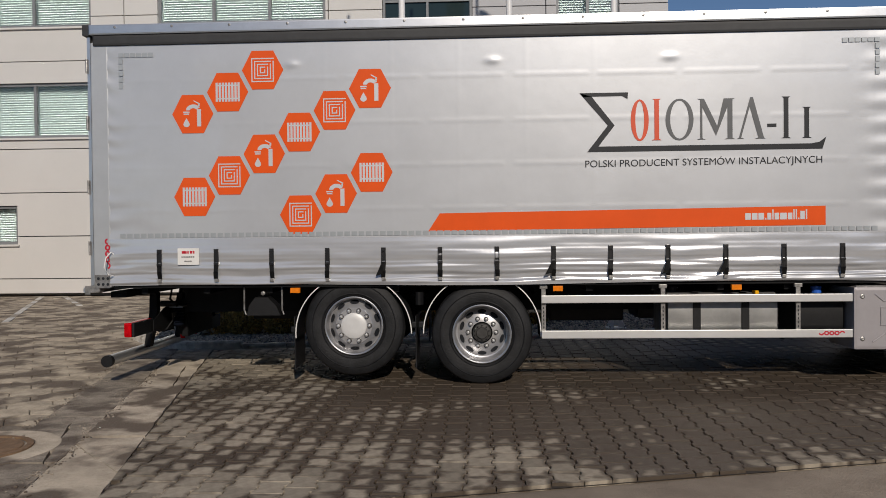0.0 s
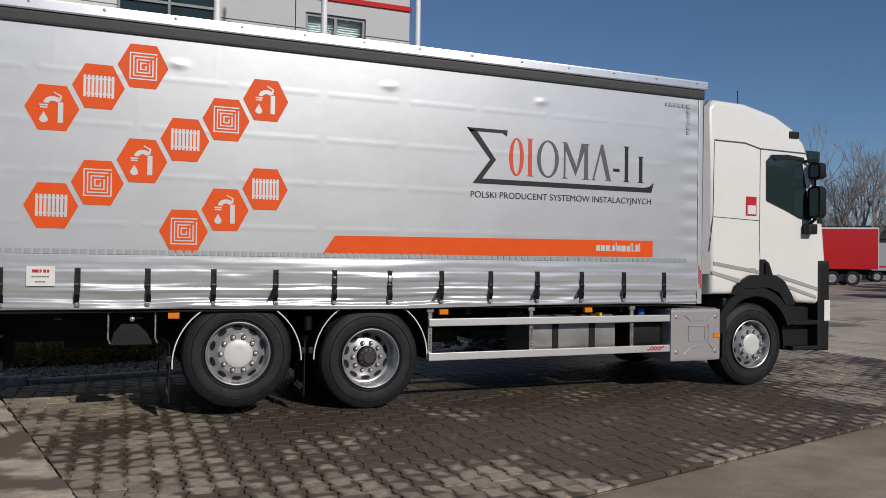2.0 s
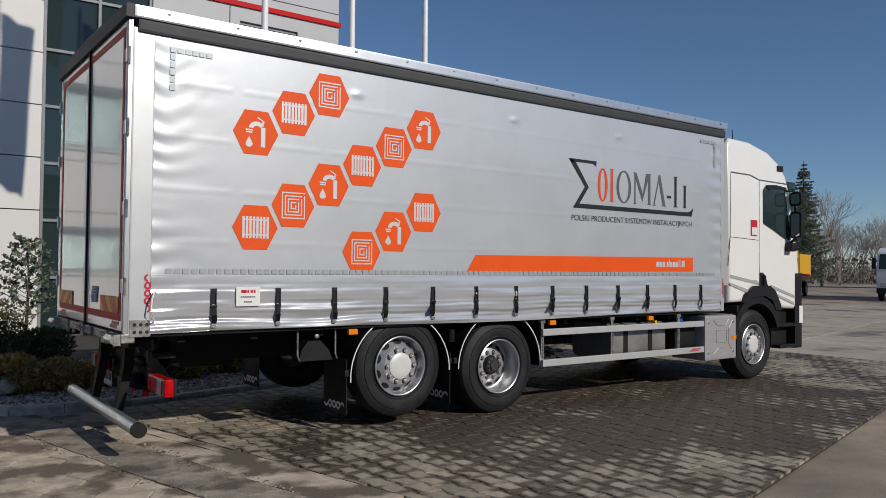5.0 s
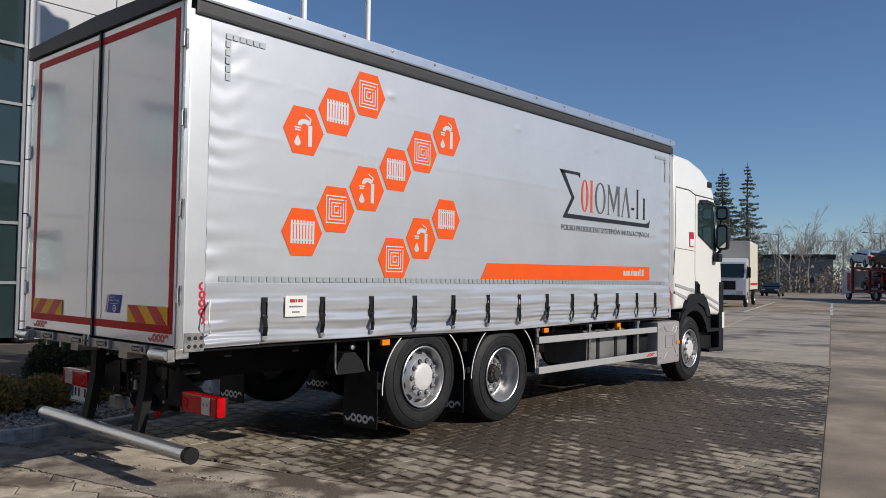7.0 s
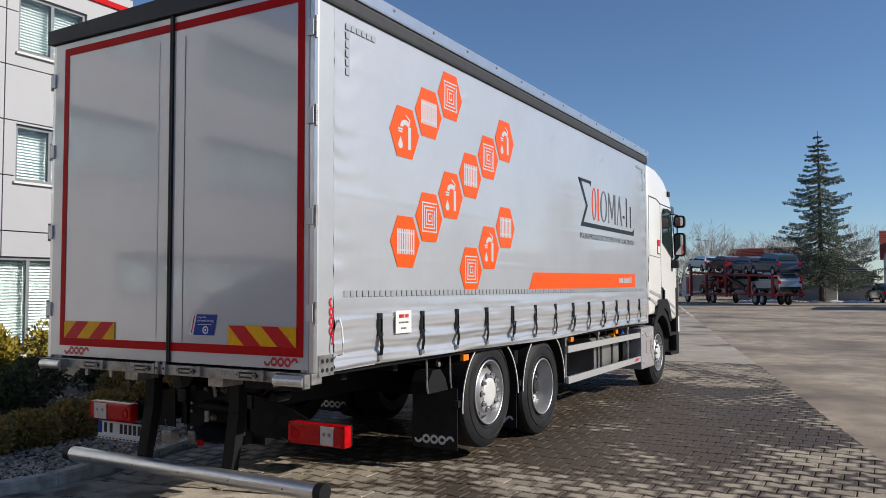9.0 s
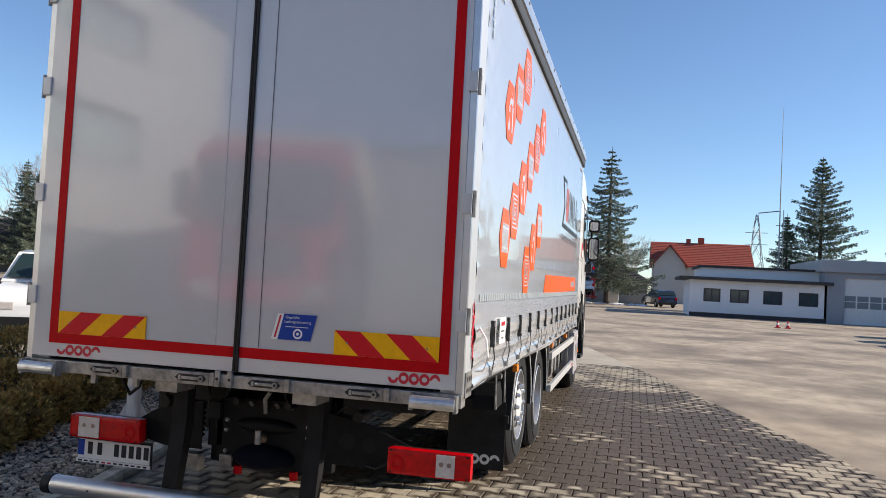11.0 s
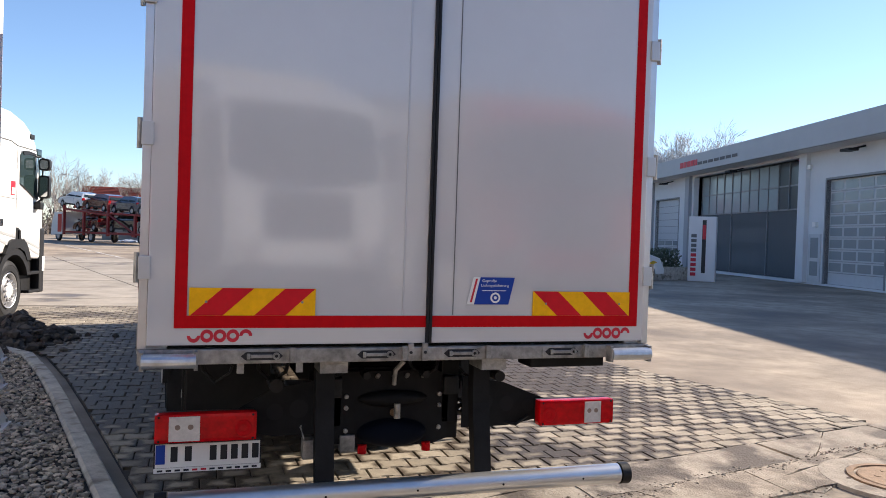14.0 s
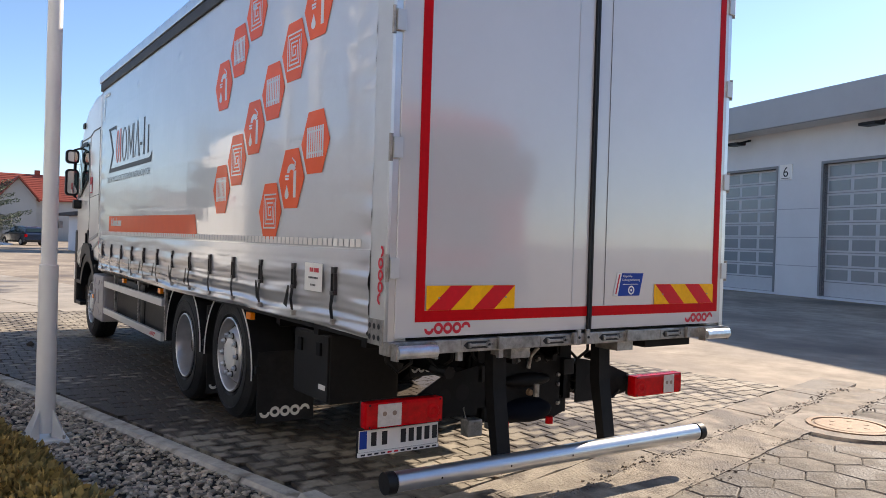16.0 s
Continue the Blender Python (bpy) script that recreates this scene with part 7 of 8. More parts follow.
# white flat-roofed annex
ANX = Matrix.Translation((52, -4.35, 0)) @ Matrix.Rotation(math.radians(90), 4, "Z")
anx = building("white_annex", ANX, "low white annex with small dark windows and a dark flat roof")
aw = [(-8.1, -6.9), (-5.9, -4.7), (-3.8, -2.6), (-2.0, -0.9)]
walls_with_holes(anx, -8.6, 0.0, 2.45, [(a, b, 1.0, 1.9) for a, b in aw], M_ANNEX)
part("roof", B(-8.9, 0.7, -7, 0.5, 2.45, 2.66), M_DARKROOF, anx)
part("upper_wall", B(-8.6, -0.8, -8, -1.6, 2.66, 3.35), M_ANNEX, anx)
part("upper_roof", B(-8.8, -0.6, -8.2, -1.4, 3.35, 3.5), M_DARKROOF, anx)
part("plinth", B(-8.6, 0.0, 0.0, 0.03, -0.05, 0.25), M_DARKROOF, anx)
part("side_wall", B(-0.3, 0.0, -7, -0.3, 0, 2.45), M_ANNEX, anx)
for a, b in aw:
    w = part("window", B(a, b, -0.15, -0.12, 1.0, 1.9), M_PANE, anx, "small dark window")
    fr = bmesh.new()
    for q in ((a, a + 0.07, 1.0, 1.9), (b - 0.07, b, 1.0, 1.9), (a + 0.07, b - 0.07, 1.0, 1.07), (a + 0.07, b - 0.07, 1.83, 1.9), ((a + b) / 2 - 0.03, (a + b) / 2 + 0.03, 1.07, 1.83)):
        box(fr, q[0], q[1], -0.119, -0.06, q[2], q[3])
    part("window_frame", fr, M_DARKROOF, w)


def gabled_house(name, m, wx, wy, wall_h, ridge_h, wall, roofm, label, windows):
    """A house with a pitched roof whose ridge runs along local x; windows on the +y side."""
    ob = building(name, m, label)
    walls_with_holes(ob, -wx / 2, wx / 2, wall_h, [q for q in windows], wall, -0.25, 0.0)
    part("back_wall", B(-wx / 2, wx / 2, -wy, -wy + 0.25, 0, wall_h), wall, ob)
    for s in (-1, 1):
        x0 = s * wx / 2 - (0.25 if s > 0 else 0)
        part("gable_wall", P([(0 - 0.25, 0), (0 - 0.25, wall_h), (-wy / 2, ridge_h - 0.2), (-wy + 0.25, wall_h), (-wy + 0.25, 0)], "x", x0, x0 + 0.25), wall, ob)
    for s in (0, 1):
        rf_ = part("roof_slope", P([(0.5, wall_h - 0.25), (-wy / 2, ridge_h), (-wy / 2, ridge_h + 0.15), (0.5, wall_h - 0.1)] if s == 0 else [(-wy - 0.5, wall_h - 0.25), (-wy / 2 - 0.001, ridge_h), (-wy / 2 - 0.001, ridge_h + 0.15), (-wy - 0.5, wall_h - 0.1)], "x", -wx / 2 - 0.4, wx / 2 + 0.4), roofm, ob, "tiled pitched roof")
        if s == 0:
            n = 14
            for k in range(n):
                t0 = k / n
                y0 = 0.5 + (-wy / 2 - 0.5) * t0
                z0 = wall_h - 0.1 + (ridge_h + 0.25 - wall_h) * t0
                part("tile_course", B(-wx / 2 - 0.4, wx / 2 + 0.4, y0 - 0.06, y0, z0 - 0.01, z0 + 0.05), roofm, rf_)
    for a, b, c, d in windows:
        w = part("window", B(a, b, -0.15, -0.12, c, d), M_PANE, ob)
        part("window_frame", B((a + b) / 2 - 0.05, (a + b) / 2 + 0.05, -0.119, -0.08, c, d), M_WHITEPRINT, w)
    return ob


rh = gabled_house("family_house", Matrix.Translation((106, -9.2, 0)) @ Matrix.Rotation(math.radians(90), 4, "Z"), 12.5, 10, 5.2, 8.4, M_HOUSE, M_ROOF, "two-storey rendered house with a red tiled roof", [(-4.8, -3.6, 3.0, 4.4), (3.2, 4.6, 3.0, 4.4), (3.2, 4.6, 0.6, 2.0)])
part("chimney", B(-0.6, 0.2, -5.6, -4.8, 7.6, 9.3), M_ROOF, rh)
part("chimney", B(1.2, 1.8, -5.5, -4.9, 7.6, 9.1), M_ROOF, rh)
part("cross_gable", P([(2.2, 0.0), (2.2, 5.2), (4.2, 7.6), (6.2, 5.2), (6.2, 0.0)], "y", 0.0, 1.4), M_HOUSE, rh)
part("cross_roof", P([(1.8, 5.0), (4.2, 7.9), (6.6, 5.0), (6.6, 4.8), (4.2, 7.65), (1.8, 4.8)], "y", -3.0, 1.9), M_ROOF, rh)
dh = building("low_house", Matrix.Translation((84.5, 4.6, 0)) @ Matrix.Rotation(math.radians(90), 4, "Z"), "low house with a dark hipped roof of tiles")
walls_with_holes(dh, -6.6, 6.6, 2.35, [(-4.6, -3.4, 0.9, 1.9), (0.6, 1.8, 0.9, 1.9), (3.4, 4.6, 0.9, 1.9)], M_SHADEWALL, -0.25, 0.0)
part("back_wall", B(-6.6, 6.6, -8.6, -8.35, 0, 2.35), M_SHADEWALL, dh)
for u in (-6.6, 6.35):
    part("end_wall", B(u, u + 0.25, -8.35, -0.25, 0, 2.35), M_SHADEWALL, dh)
for a, b in ((-4.6, -3.4), (0.6, 1.8), (3.4, 4.6)):
    w = part("window", B(a, b, -0.15, -0.12, 0.9, 1.9), M_PANE, dh)
    part("window_frame", B((a + b) / 2 - 0.05, (a + b) / 2 + 0.05, -0.119, -0.08, 0.9, 1.9), M_WHITEPRINT, w)
bm = bmesh.new()
ea = [bm.verts.new(p) for p in ((-7.4, 0.7, 2.3), (7.4, 0.7, 2.3), (7.4, -9.3, 2.3), (-7.4, -9.3, 2.3))]
ri = [bm.verts.new(p) for p in ((-2.9, -4.3, 4.85), (2.9, -4.3, 4.85))]
for f in ((ea[0], ea[1], ri[1], ri[0]), (ea[2], ea[3], ri[0], ri[1]), (ea[1], ea[2], ri[1]), (ea[3], ea[0], ri[0]), ea[::-1]):
    bm.faces.new(f)
rf_ = part("hipped_roof", bm, M_DARKROOF, dh, "dark tiled hipped roof")
for k in range(14):
    f = (k + 0.3) / 14
    hw = 7.4 + (2.9 - 7.4) * f
    part("tile_course", B(-hw, hw, 0.7 - 5.0 * f - 0.05, 0.7 - 5.0 * f, 2.3 + 2.55 * f, 2.36 + 2.55 * f), M_DARKROOF, rf_)
gabled_house("red_roofed_house", Matrix.Translation((125, 14.5, 0)) @ Matrix.Rotation(math.radians(80), 4, "Z"), 9, 8, 4.2, 7.4, M_HOUSE, M_ROOF, "house with a red roof behind the yard", [(-2, -1, 2.5, 3.6)])
gabled_house("gatehouse", Matrix.Translation((118, 33, 0)) @ Matrix.Rotation(math.radians(105), 4, "Z"), 13, 6, 5.2, 5.5, M_SHADEWALL, M_DARKROOF, "grey flat gatehouse among bare trees", [(-4, -2.5, 1, 2.2)])
row = gabled_house("long_shed", Matrix.Translation((66, 62, 0)) @ Matrix.Rotation(math.radians(128), 4, "Z"), 40, 8, 3.2, 5.6, M_SHADEWALL, M_DARKROOF, "long dark shed roof behind the parked vans", [])

# masts, lamps, pylon
ms = thing("antenna_mast", (58, -10.9, 0), "thin radio mast held by a lattice foot", "mast")
part("mast", T([(58, -10.9, 0), (58, -10.9, 9), (58, -10.9, 15.6)], 0.04, 6, radii=[0.07, 0.04, 0.012]), M_STEEL, ms)
part("cross_arm", T([(58, -9.4, 7.7), (58, -10.9, 7.9)], 0.04, 5), M_STEEL, ms)
for k in range(10):
    part("rung", B(57.95, 58.05, -11.15, -10.65, 0.5 + k * 0.7, 0.54 + k * 0.7), M_STEEL, ms)
part("side_rail", T([(58, -11.15, 0), (58, -11.15, 8)], 0.03, 5), M_STEEL, ms)
py = thing("power_pylon", (244, -35, 0), "distant lattice power pylon", "pylon")
bm = bmesh.new()
lv = [(0, 3.4), (6, 2.6), (12, 1.8), (18, 1.1), (22, 0.8), (26, 0.25)]
for (za, ra), (zb, rb) in zip(lv, lv[1:]):
    ca = [(244 + sx * ra, -35 + sy * ra, za) for sx, sy in ((-1, -1), (1, -1), (1, 1), (-1, 1))]
    cb = [(244 + sx * rb, -35 + sy * rb, zb) for sx, sy in ((-1, -1), (1, -1), (1, 1), (-1, 1))]
    for k in range(4):
        tube(bm, [ca[k], cb[k]], 0.085, 4)
        tube(bm, [ca[k], cb[(k + 1) % 4]], 0.07, 4)
        tube(bm, [ca[(k + 1) % 4], cb[k]], 0.07, 4)
part("lattice", bm, M_STEEL, py)
for z in (17, 20.5):
    part("cross_arm", T([(244, -35 - 3.2, z), (244, -35 + 3.2, z)], 0.09, 5), M_STEEL, py)


def street_lamp(x, y, h, yaw):
    ob = thing("street_lamp", (x, y, 0), "grey steel yard lamp post", "lamp post", "yard lamps")
    part("pole", T([(x, y, 0), (x, y, h)], 0.07, 8, radii=[0.09, 0.05]), M_STEEL, ob)
    d = Vector((math.cos(yaw), math.sin(yaw), 0))
    part("arm", T([(x, y, h), (x + d.x * 1.2, y + d.y * 1.2, h + 0.15)], 0.04, 6), M_STEEL, ob)
    part("lamp_head", B(x + d.x * 1.4 - 0.3, x + d.x * 1.4 + 0.3, y + d.y * 1.4 - 0.3, y + d.y * 1.4 + 0.3, h + 0.1, h + 0.2), M_GREYPAINT, ob)


street_lamp(88, 14.0, 6.6, 2.0)
street_lamp(92, 25.5, 7.0, 1.6)
street_lamp(100, 20.5, 6.4, 1.6)
street_lamp(62, 55, 9.5, 0.0)
street_lamp(24, 29, 8.0, 0.4)
street_lamp(74, -24.5, 6.0, -1.6)


# ---- vehicles ----
def place(ob, x, y, yaw, z=-0.03):
    ob.matrix_world = Matrix.Translation((x, y, z)) @ Matrix.Rotation(math.radians(yaw), 4, "Z")
    return ob


def small_wheel(ob, x, y, s, r=0.31, rimm=None):
    w = part("wheel", R([(r * 0.6, 0.0), (r * 0.92, -0.01 * s), (r, 0.03 * s), (r, 0.17 * s), (r * 0.9, 0.2 * s), (r * 0.6, 0.19 * s)], (x, y, r), seg=20), M_RUBBER, ob, "", 30)
    part("rim", R([(0.0, 0.03 * s), (r * 0.2, 0.015 * s), (r * 0.55, 0.04 * s), (r * 0.62, 0.0), (r * 0.62, 0.1 * s)], (x, y, r), seg=16), rimm or M_RIM, w, "", 30)


def car(label, paint, kind="hatch", category="car"):
    """A parked road car along local x, front to +x, centred, standing on z=0."""
    ob = new("parked_car" if kind != "van" else "panel_van")
    ORG[ob] = Vector((0, 0, 0))
    tagged(ob, label, category, "parked vehicles")
    spec = {"hatch": (4.3, 1.76, [(-2.15, 0.35), (-2.15, 0.85), (-2.05, 1.02), (1.0, 0.98), (2.0, 0.80), (2.15, 0.6), (2.12, 0.3)], [(-2.03, 1.0), (-1.75, 1.42), (-0.9, 1.5), (0.15, 1.46), (1.05, 0.98)]),
            "suv": (4.6, 1.85, [(-2.3, 0.4), (-2.3, 1.0), (-2.2, 1.12), (1.0, 1.08), (2.1, 0.95), (2.3, 0.72), (2.28, 0.36)], [(-2.18, 1.1), (-1.95, 1.62), (-1.0, 1.72), (0.2, 1.66), (1.05, 1.08)]),
            "van": (4.25, 1.82, [(-2.1, 0.35), (-2.12, 1.1), (-2.05, 1.2), (1.25, 1.12), (1.95, 0.92), (2.12, 0.65), (2.1, 0.3)], [(-2.04, 1.15), (-1.95, 1.72), (-1.7, 1.8), (0.2, 1.8), (0.55, 1.72), (1.3, 1.12)]),
            "sedan": (4.5, 1.78, [(-2.25, 0.35), (-2.25, 0.9), (-1.5, 0.98), (1.0, 0.95), (2.1, 0.78), (2.25, 0.55), (2.22, 0.3)], [(-1.6, 0.96), (-0.95, 1.40), (0.2, 1.42), (1.05, 0.95)])}[kind]
    Lc, Wc, low, top = spec
    wr = 0.33 if kind == "suv" else 0.31
    ax0, ax1 = -Lc / 2 + 0.78, Lc / 2 - 0.82
    arch = []
    for ax in (ax1, ax0):
        for k in range(7):
            t = math.pi * k / 6
            arch.append((ax + (wr + 0.07) * math.cos(t), 0.28 + (wr + 0.09) * math.sin(t)))
    bm = P(low + arch, "y", -Wc / 2, Wc / 2)
    es = [e for e in bm.edges if abs(e.verts[0].co.y - e.verts[1].co.y) < 1e-4 and min(v.co.z for v in e.verts) > 0.5]
    bmesh.ops.bevel(bm, geom=es, offset=0.09, segments=3, affect="EDGES")
    body = part("body", bm, paint, ob, "", 50)
    bm = bmesh.new()
    ins = 0.16
    a = [bm.verts.new((x, -Wc / 2 + 0.04 + (ins if z > 1.25 else 0.0), z)) for x, z in top]
    b = [bm.verts.new((x, Wc / 2 - 0.04 - (ins if z > 1.25 else 0.0), z)) for x, z in top]
    bm.faces.new(a)
    bm.faces.new(b[::-1])
    for k in range(len(top)):
        bm.faces.new((a[k - 1], b[k - 1], b[k], a[k]))
    bmesh.ops.recalc_face_normals(bm, faces=bm.faces[:])
    part("cabin", bm, paint, ob, "", 30)
    # side windows follow the cabin's slope
    zt, zb = top[1][1] - 0.06 if kind != "van" else 1.70, top[0][1] + 0.05

    def yat(z):
        return Wc / 2 - 0.04 - ins * min(1, max(0, (z - zb) / (zt - zb))) + 0.004
    spans = {"hatch": [(-1.75, -0.75, 0.22, 0.0), (-0.65, 0.75, 0.0, 0.5)], "suv": [(-1.95, -0.8, 0.15, 0.0), (-0.7, 0.8, 0.0, 0.45)], "van": [(0.0, 1.05, 0.0, 0.5)], "sedan": [(-1.35, -0.6, 0.35, 0.0), (-0.5, 0.8, 0.0, 0.55)]}[kind]
    for s in (-1, 1):
        for xa, xb, da, db in spans:
            bm = bmesh.new()
            q = [(xa, zb), (xb, zb), (xb - db, zt - 0.03), (xa + da, zt - 0.03)]
            vs = [bm.verts.new((x, s * yat(z), z)) for x, z in q]
            bm.faces.new(vs if s < 0 else vs[::-1])
            bmesh.ops.solidify(bm, geom=bm.faces[:], thickness=0.004)
            part("side_window", bm, M_GLASSDARK, ob)
        for ax in (ax0, ax1):
            small_wheel(ob, ax, s * (Wc / 2 + 0.005), -s, wr)
        part("door_mirror", B(0.85, 0.98, *sorted((s * (Wc / 2 - 0.02), s * (Wc / 2 + 0.16))), 1.0, 1.13, bev=0.02), M_PLASTIC, ob)
        part("headlight", B(Lc / 2 - 0.16, Lc / 2 + 0.005, *sorted((s * (Wc / 2 - 0.45), s * (Wc / 2 - 0.08))), 0.62, 0.76, bev=0.02), M_LAMPWHITE, ob)
        part("tail_light", B(-Lc / 2 - 0.02, -Lc / 2 + 0.12, *sorted((s * (Wc / 2 - 0.2), s * (Wc / 2 + 0.005))), 0.75 if kind != "van" else 0.9, 1.0 if kind != "van" else 1.55, bev=0.015), M_LAMPRED, ob)
        part("sill", B(ax0 + 0.42, ax1 - 0.42, *sorted((s * (Wc / 2 - 0.02), s * (Wc / 2 + 0.008))), 0.28, 0.42), M_PLASTIC, ob)
        part("door_gap", T([(0.0 - 0.6 * (kind != "van"), s * (Wc / 2 + 0.001), 0.42), (0.0 - 0.6 * (kind != "van"), s * (Wc / 2 + 0.001), 0.95)], 0.006, 4), M_INK, ob)
    f0, f1 = top[-2], top[-1]
    bm = bmesh.new()
    vs = [bm.verts.new(p) for p in ((f1[0] - 0.08, -Wc / 2 + 0.12, f1[1] + 0.06), (f1[0] - 0.08, Wc / 2 - 0.12, f1[1] + 0.06), (f0[0] + 0.1, Wc / 2 - 0.28, f0[1] - 0.06), (f0[0] + 0.1, -Wc / 2 + 0.28, f0[1] - 0.06))]
    for v in vs:
        v.co += Vector((0.03, 0, 0.03))
    bm.faces.new(vs)
    part("windscreen", bm, M_GLASSDARK, ob)
    r0, r1 = top[0], top[1]
    bm = bmesh.new()
    vs = [bm.verts.new(p) for p in ((r0[0] - 0.012, -Wc / 2 + 0.2, r0[1] + 0.1), (r0[0] - 0.012, Wc / 2 - 0.2, r0[1] + 0.1), (r1[0] - 0.012, Wc / 2 - 0.28, r1[1] - 0.06), (r1[0] - 0.012, -Wc / 2 + 0.28, r1[1] - 0.06))]
    bm.faces.new(vs)
    part("rear_window", bm, M_GLASSDARK, ob)
    part("front_bumper", B(Lc / 2 - 0.06, Lc / 2 + 0.04, -Wc / 2 + 0.1, Wc / 2 - 0.1, 0.28, 0.5, bev=0.02), M_PLASTIC, ob)
    part("rear_bumper", B(-Lc / 2 - 0.05, -Lc / 2 + 0.05, -Wc / 2 + 0.1, Wc / 2 - 0.1, 0.3, 0.52, bev=0.02), M_PLASTIC, ob)
    return ob


P_WHITE = mat("white_car_paint", (0.78, 0.78, 0.77), 0.25, 0, 0.02, coat=0.6)
P_BLACK = mat("black_car_paint", (0.012, 0.012, 0.014), 0.2, 0, 0.05, coat=0.8)
P_DARKRED = mat("dark_red_car_paint", (0.10, 0.012, 0.014), 0.25, 0, 0.05, coat=0.7)
P_SILVER = mat("silver_car_paint", (0.45, 0.46, 0.47), 0.28, 0.5, 0.03, coat=0.5)
P_BLUE = mat("dark_blue_car_paint", (0.02, 0.035, 0.07), 0.25, 0.1, 0.05, coat=0.7)
# red darkened in the colour, as the transporter stands against the light
P_DECKRED = mat("faded_red_steel", (0.26, 0.02, 0.02), 0.5, 0, 0.2, 3)
P_RED = mat("red_vehicle_paint", (0.55, 0.015, 0.018), 0.3, 0, 0.04, coat=0.4)
P_YELLOW = mat("yellow_vehicle_paint", (0.75, 0.42, 0.02), 0.35, 0, 0.05)
P_CREAM = mat("cream_box_panel", (0.66, 0.60, 0.48), 0.5, 0, 0.04, 0.8)
van = place(car("white panel van with a yellow flank stripe parked in the shade", P_WHITE, "van", "van"), 24.4, -13.85, -84)
van.scale = (0.97, 1.0, 1.0)
for s in (-1, 1):
    part("yellow_stripe", P([(-2.0, 0.42), (-2.0, 0.72), (-1.1, 0.60), (0.9, 0.56), (1.55, 0.82), (1.75, 0.76), (0.95, 0.42)], "y", s * 0.912, s * 0.916), P_YELLOW, van, "yellow flank stripe")
    bm = bmesh.new()
    for k in range(3):
        box(bm, -1.7 + 0.1 * k, -0.45, *sorted((s * 0.885, s * 0.917)), 1.30 - 0.12 * k, 1.345 - 0.12 * k)
    part("flank_bars", bm, M_INK, van)
place(car("silver hatchback parked beside the van", P_SILVER, "hatch"), 27.2, -13.4, -86)
place(car("black people carrier parked in the row", P_BLACK, "suv"), 30.2, -14.0, -88)
place(car("dark estate car parked at the end of the row", P_DARKRED, "hatch"), 34.2, -14.4, -90)
place(car("dark grey estate car parked by the fence", P_BLUE, "suv"), 76.0, -3.0, 20)
place(car("dark saloon car standing on the road", P_BLACK, "sedan"), 81, 22.6, 190)
place(car("white sport utility vehicle parked by the office", P_WHITE, "suv"), 9.9, 10.7, 215)
place(car("dark grey car parked by the office", P_BLUE, "hatch"), 11.3, 9.5, 215)
place(car("red delivery van parked with its front to the yard", P_RED, "van", "van"), 34.6, 16.6, 202)
place(car("white delivery van parked in a row", P_WHITE, "van", "van"), 48.0, 27.4, 202)
place(car("white delivery van parked in a row", P_WHITE, "van", "van"), 53.5, 30.8, 202)
place(car("dark red van parked in a row", P_DARKRED, "van", "van"), 49.5, 25.4, 202)


def lorry(label, cabpaint, boxpaint, box_l=6.0, box_h=3.6, cab_only=False, curtains=False):
    """A simple far rigid lorry along local x, front to +x."""
    ob = new("box_lorry")
    ORG[ob] = Vector((0, 0, 0))
    tagged(ob, label, "lorry", "parked vehicles")
    cabm = P([(box_l + 0.1, 0.6), (box_l + 0.1, 2.75), (box_l + 0.9, 2.85), (box_l + 1.6, 2.6), (box_l + 1.95, 1.6), (box_l + 2.0, 0.5)], "y", -1.15, 1.15)
    c = part("cab", cabm, cabpaint, ob)
    part("windscreen", P([(box_l + 1.63, 2.5), (box_l + 1.93, 1.7), (box_l + 1.96, 1.7), (box_l + 1.66, 2.5)], "y", -1.05, 1.05), M_GLASSDARK, c)
    for s in (-1, 1):
        part("side_window", P([(box_l + 0.75, 1.65), (box_l + 0.75, 2.4), (box_l + 1.5, 2.4), (box_l + 1.8, 1.65)], "y", s * 1.151, s * 1.156), M_GLASSDARK, c)
        part("mirror", B(box_l + 1.75, box_l + 1.85, *sorted((s * 1.2, s * 1.4)), 1.7, 2.3, bev=0.02), M_PLASTIC, c)
        part("headlight", B(box_l + 1.98, box_l + 2.02, *sorted((s * 0.65, s * 1.0)), 0.75, 0.95), M_LAMPWHITE, c)
        for x in (0.9 + box_l * 0.1, box_l + 1.1):
            small_wheel(ob, x, s * 1.16, -s, 0.46)
    part("bumper", B(box_l + 1.9, box_l + 2.05, -1.15, 1.15, 0.4, 0.7, bev=0.03), M_PLASTIC, c)
    part("grille", B(box_l + 1.97, box_l + 2.01, -0.6, 0.6, 1.0, 1.5), M_PLASTIC, c)
    if not cab_only:
        bx = part("box_body", B(0, box_l, -1.22, 1.22, 1.0, box_h, bev=0.02), boxpaint, ob)
        part("stripe", B(0.3, box_l - 0.3, -1.226, -1.221, 1.25, 1.4), M_REDPRINT, bx)
        part("stripe", B(0.3, box_l - 0.3, 1.221, 1.226, 1.25, 1.4), M_REDPRINT, bx)
    part("chassis", B(0.1, box_l + 1.8, -0.45, 0.45, 0.6, 0.98), M_BLACK, ob)
    return ob


place(lorry("white-cab lorry with a cream box body on the road", P_WHITE, P_CREAM, 6.0, 3.9), 49.5, 14.6, 195)
place(lorry("yellow lorry parked at the roadside", P_YELLOW, P_YELLOW, 4.0, 2.6), 46.5, 21.3, 200)
place(lorry("red-cab lorry with a long cream body", P_RED, P_CREAM, 12.0, 3.8), 38.0, 31.0, 225)
place(lorry("white lorry parked behind the vans", P_WHITE, M_FACADEDIM, 7.0, 3.4), 64, 41, 140)

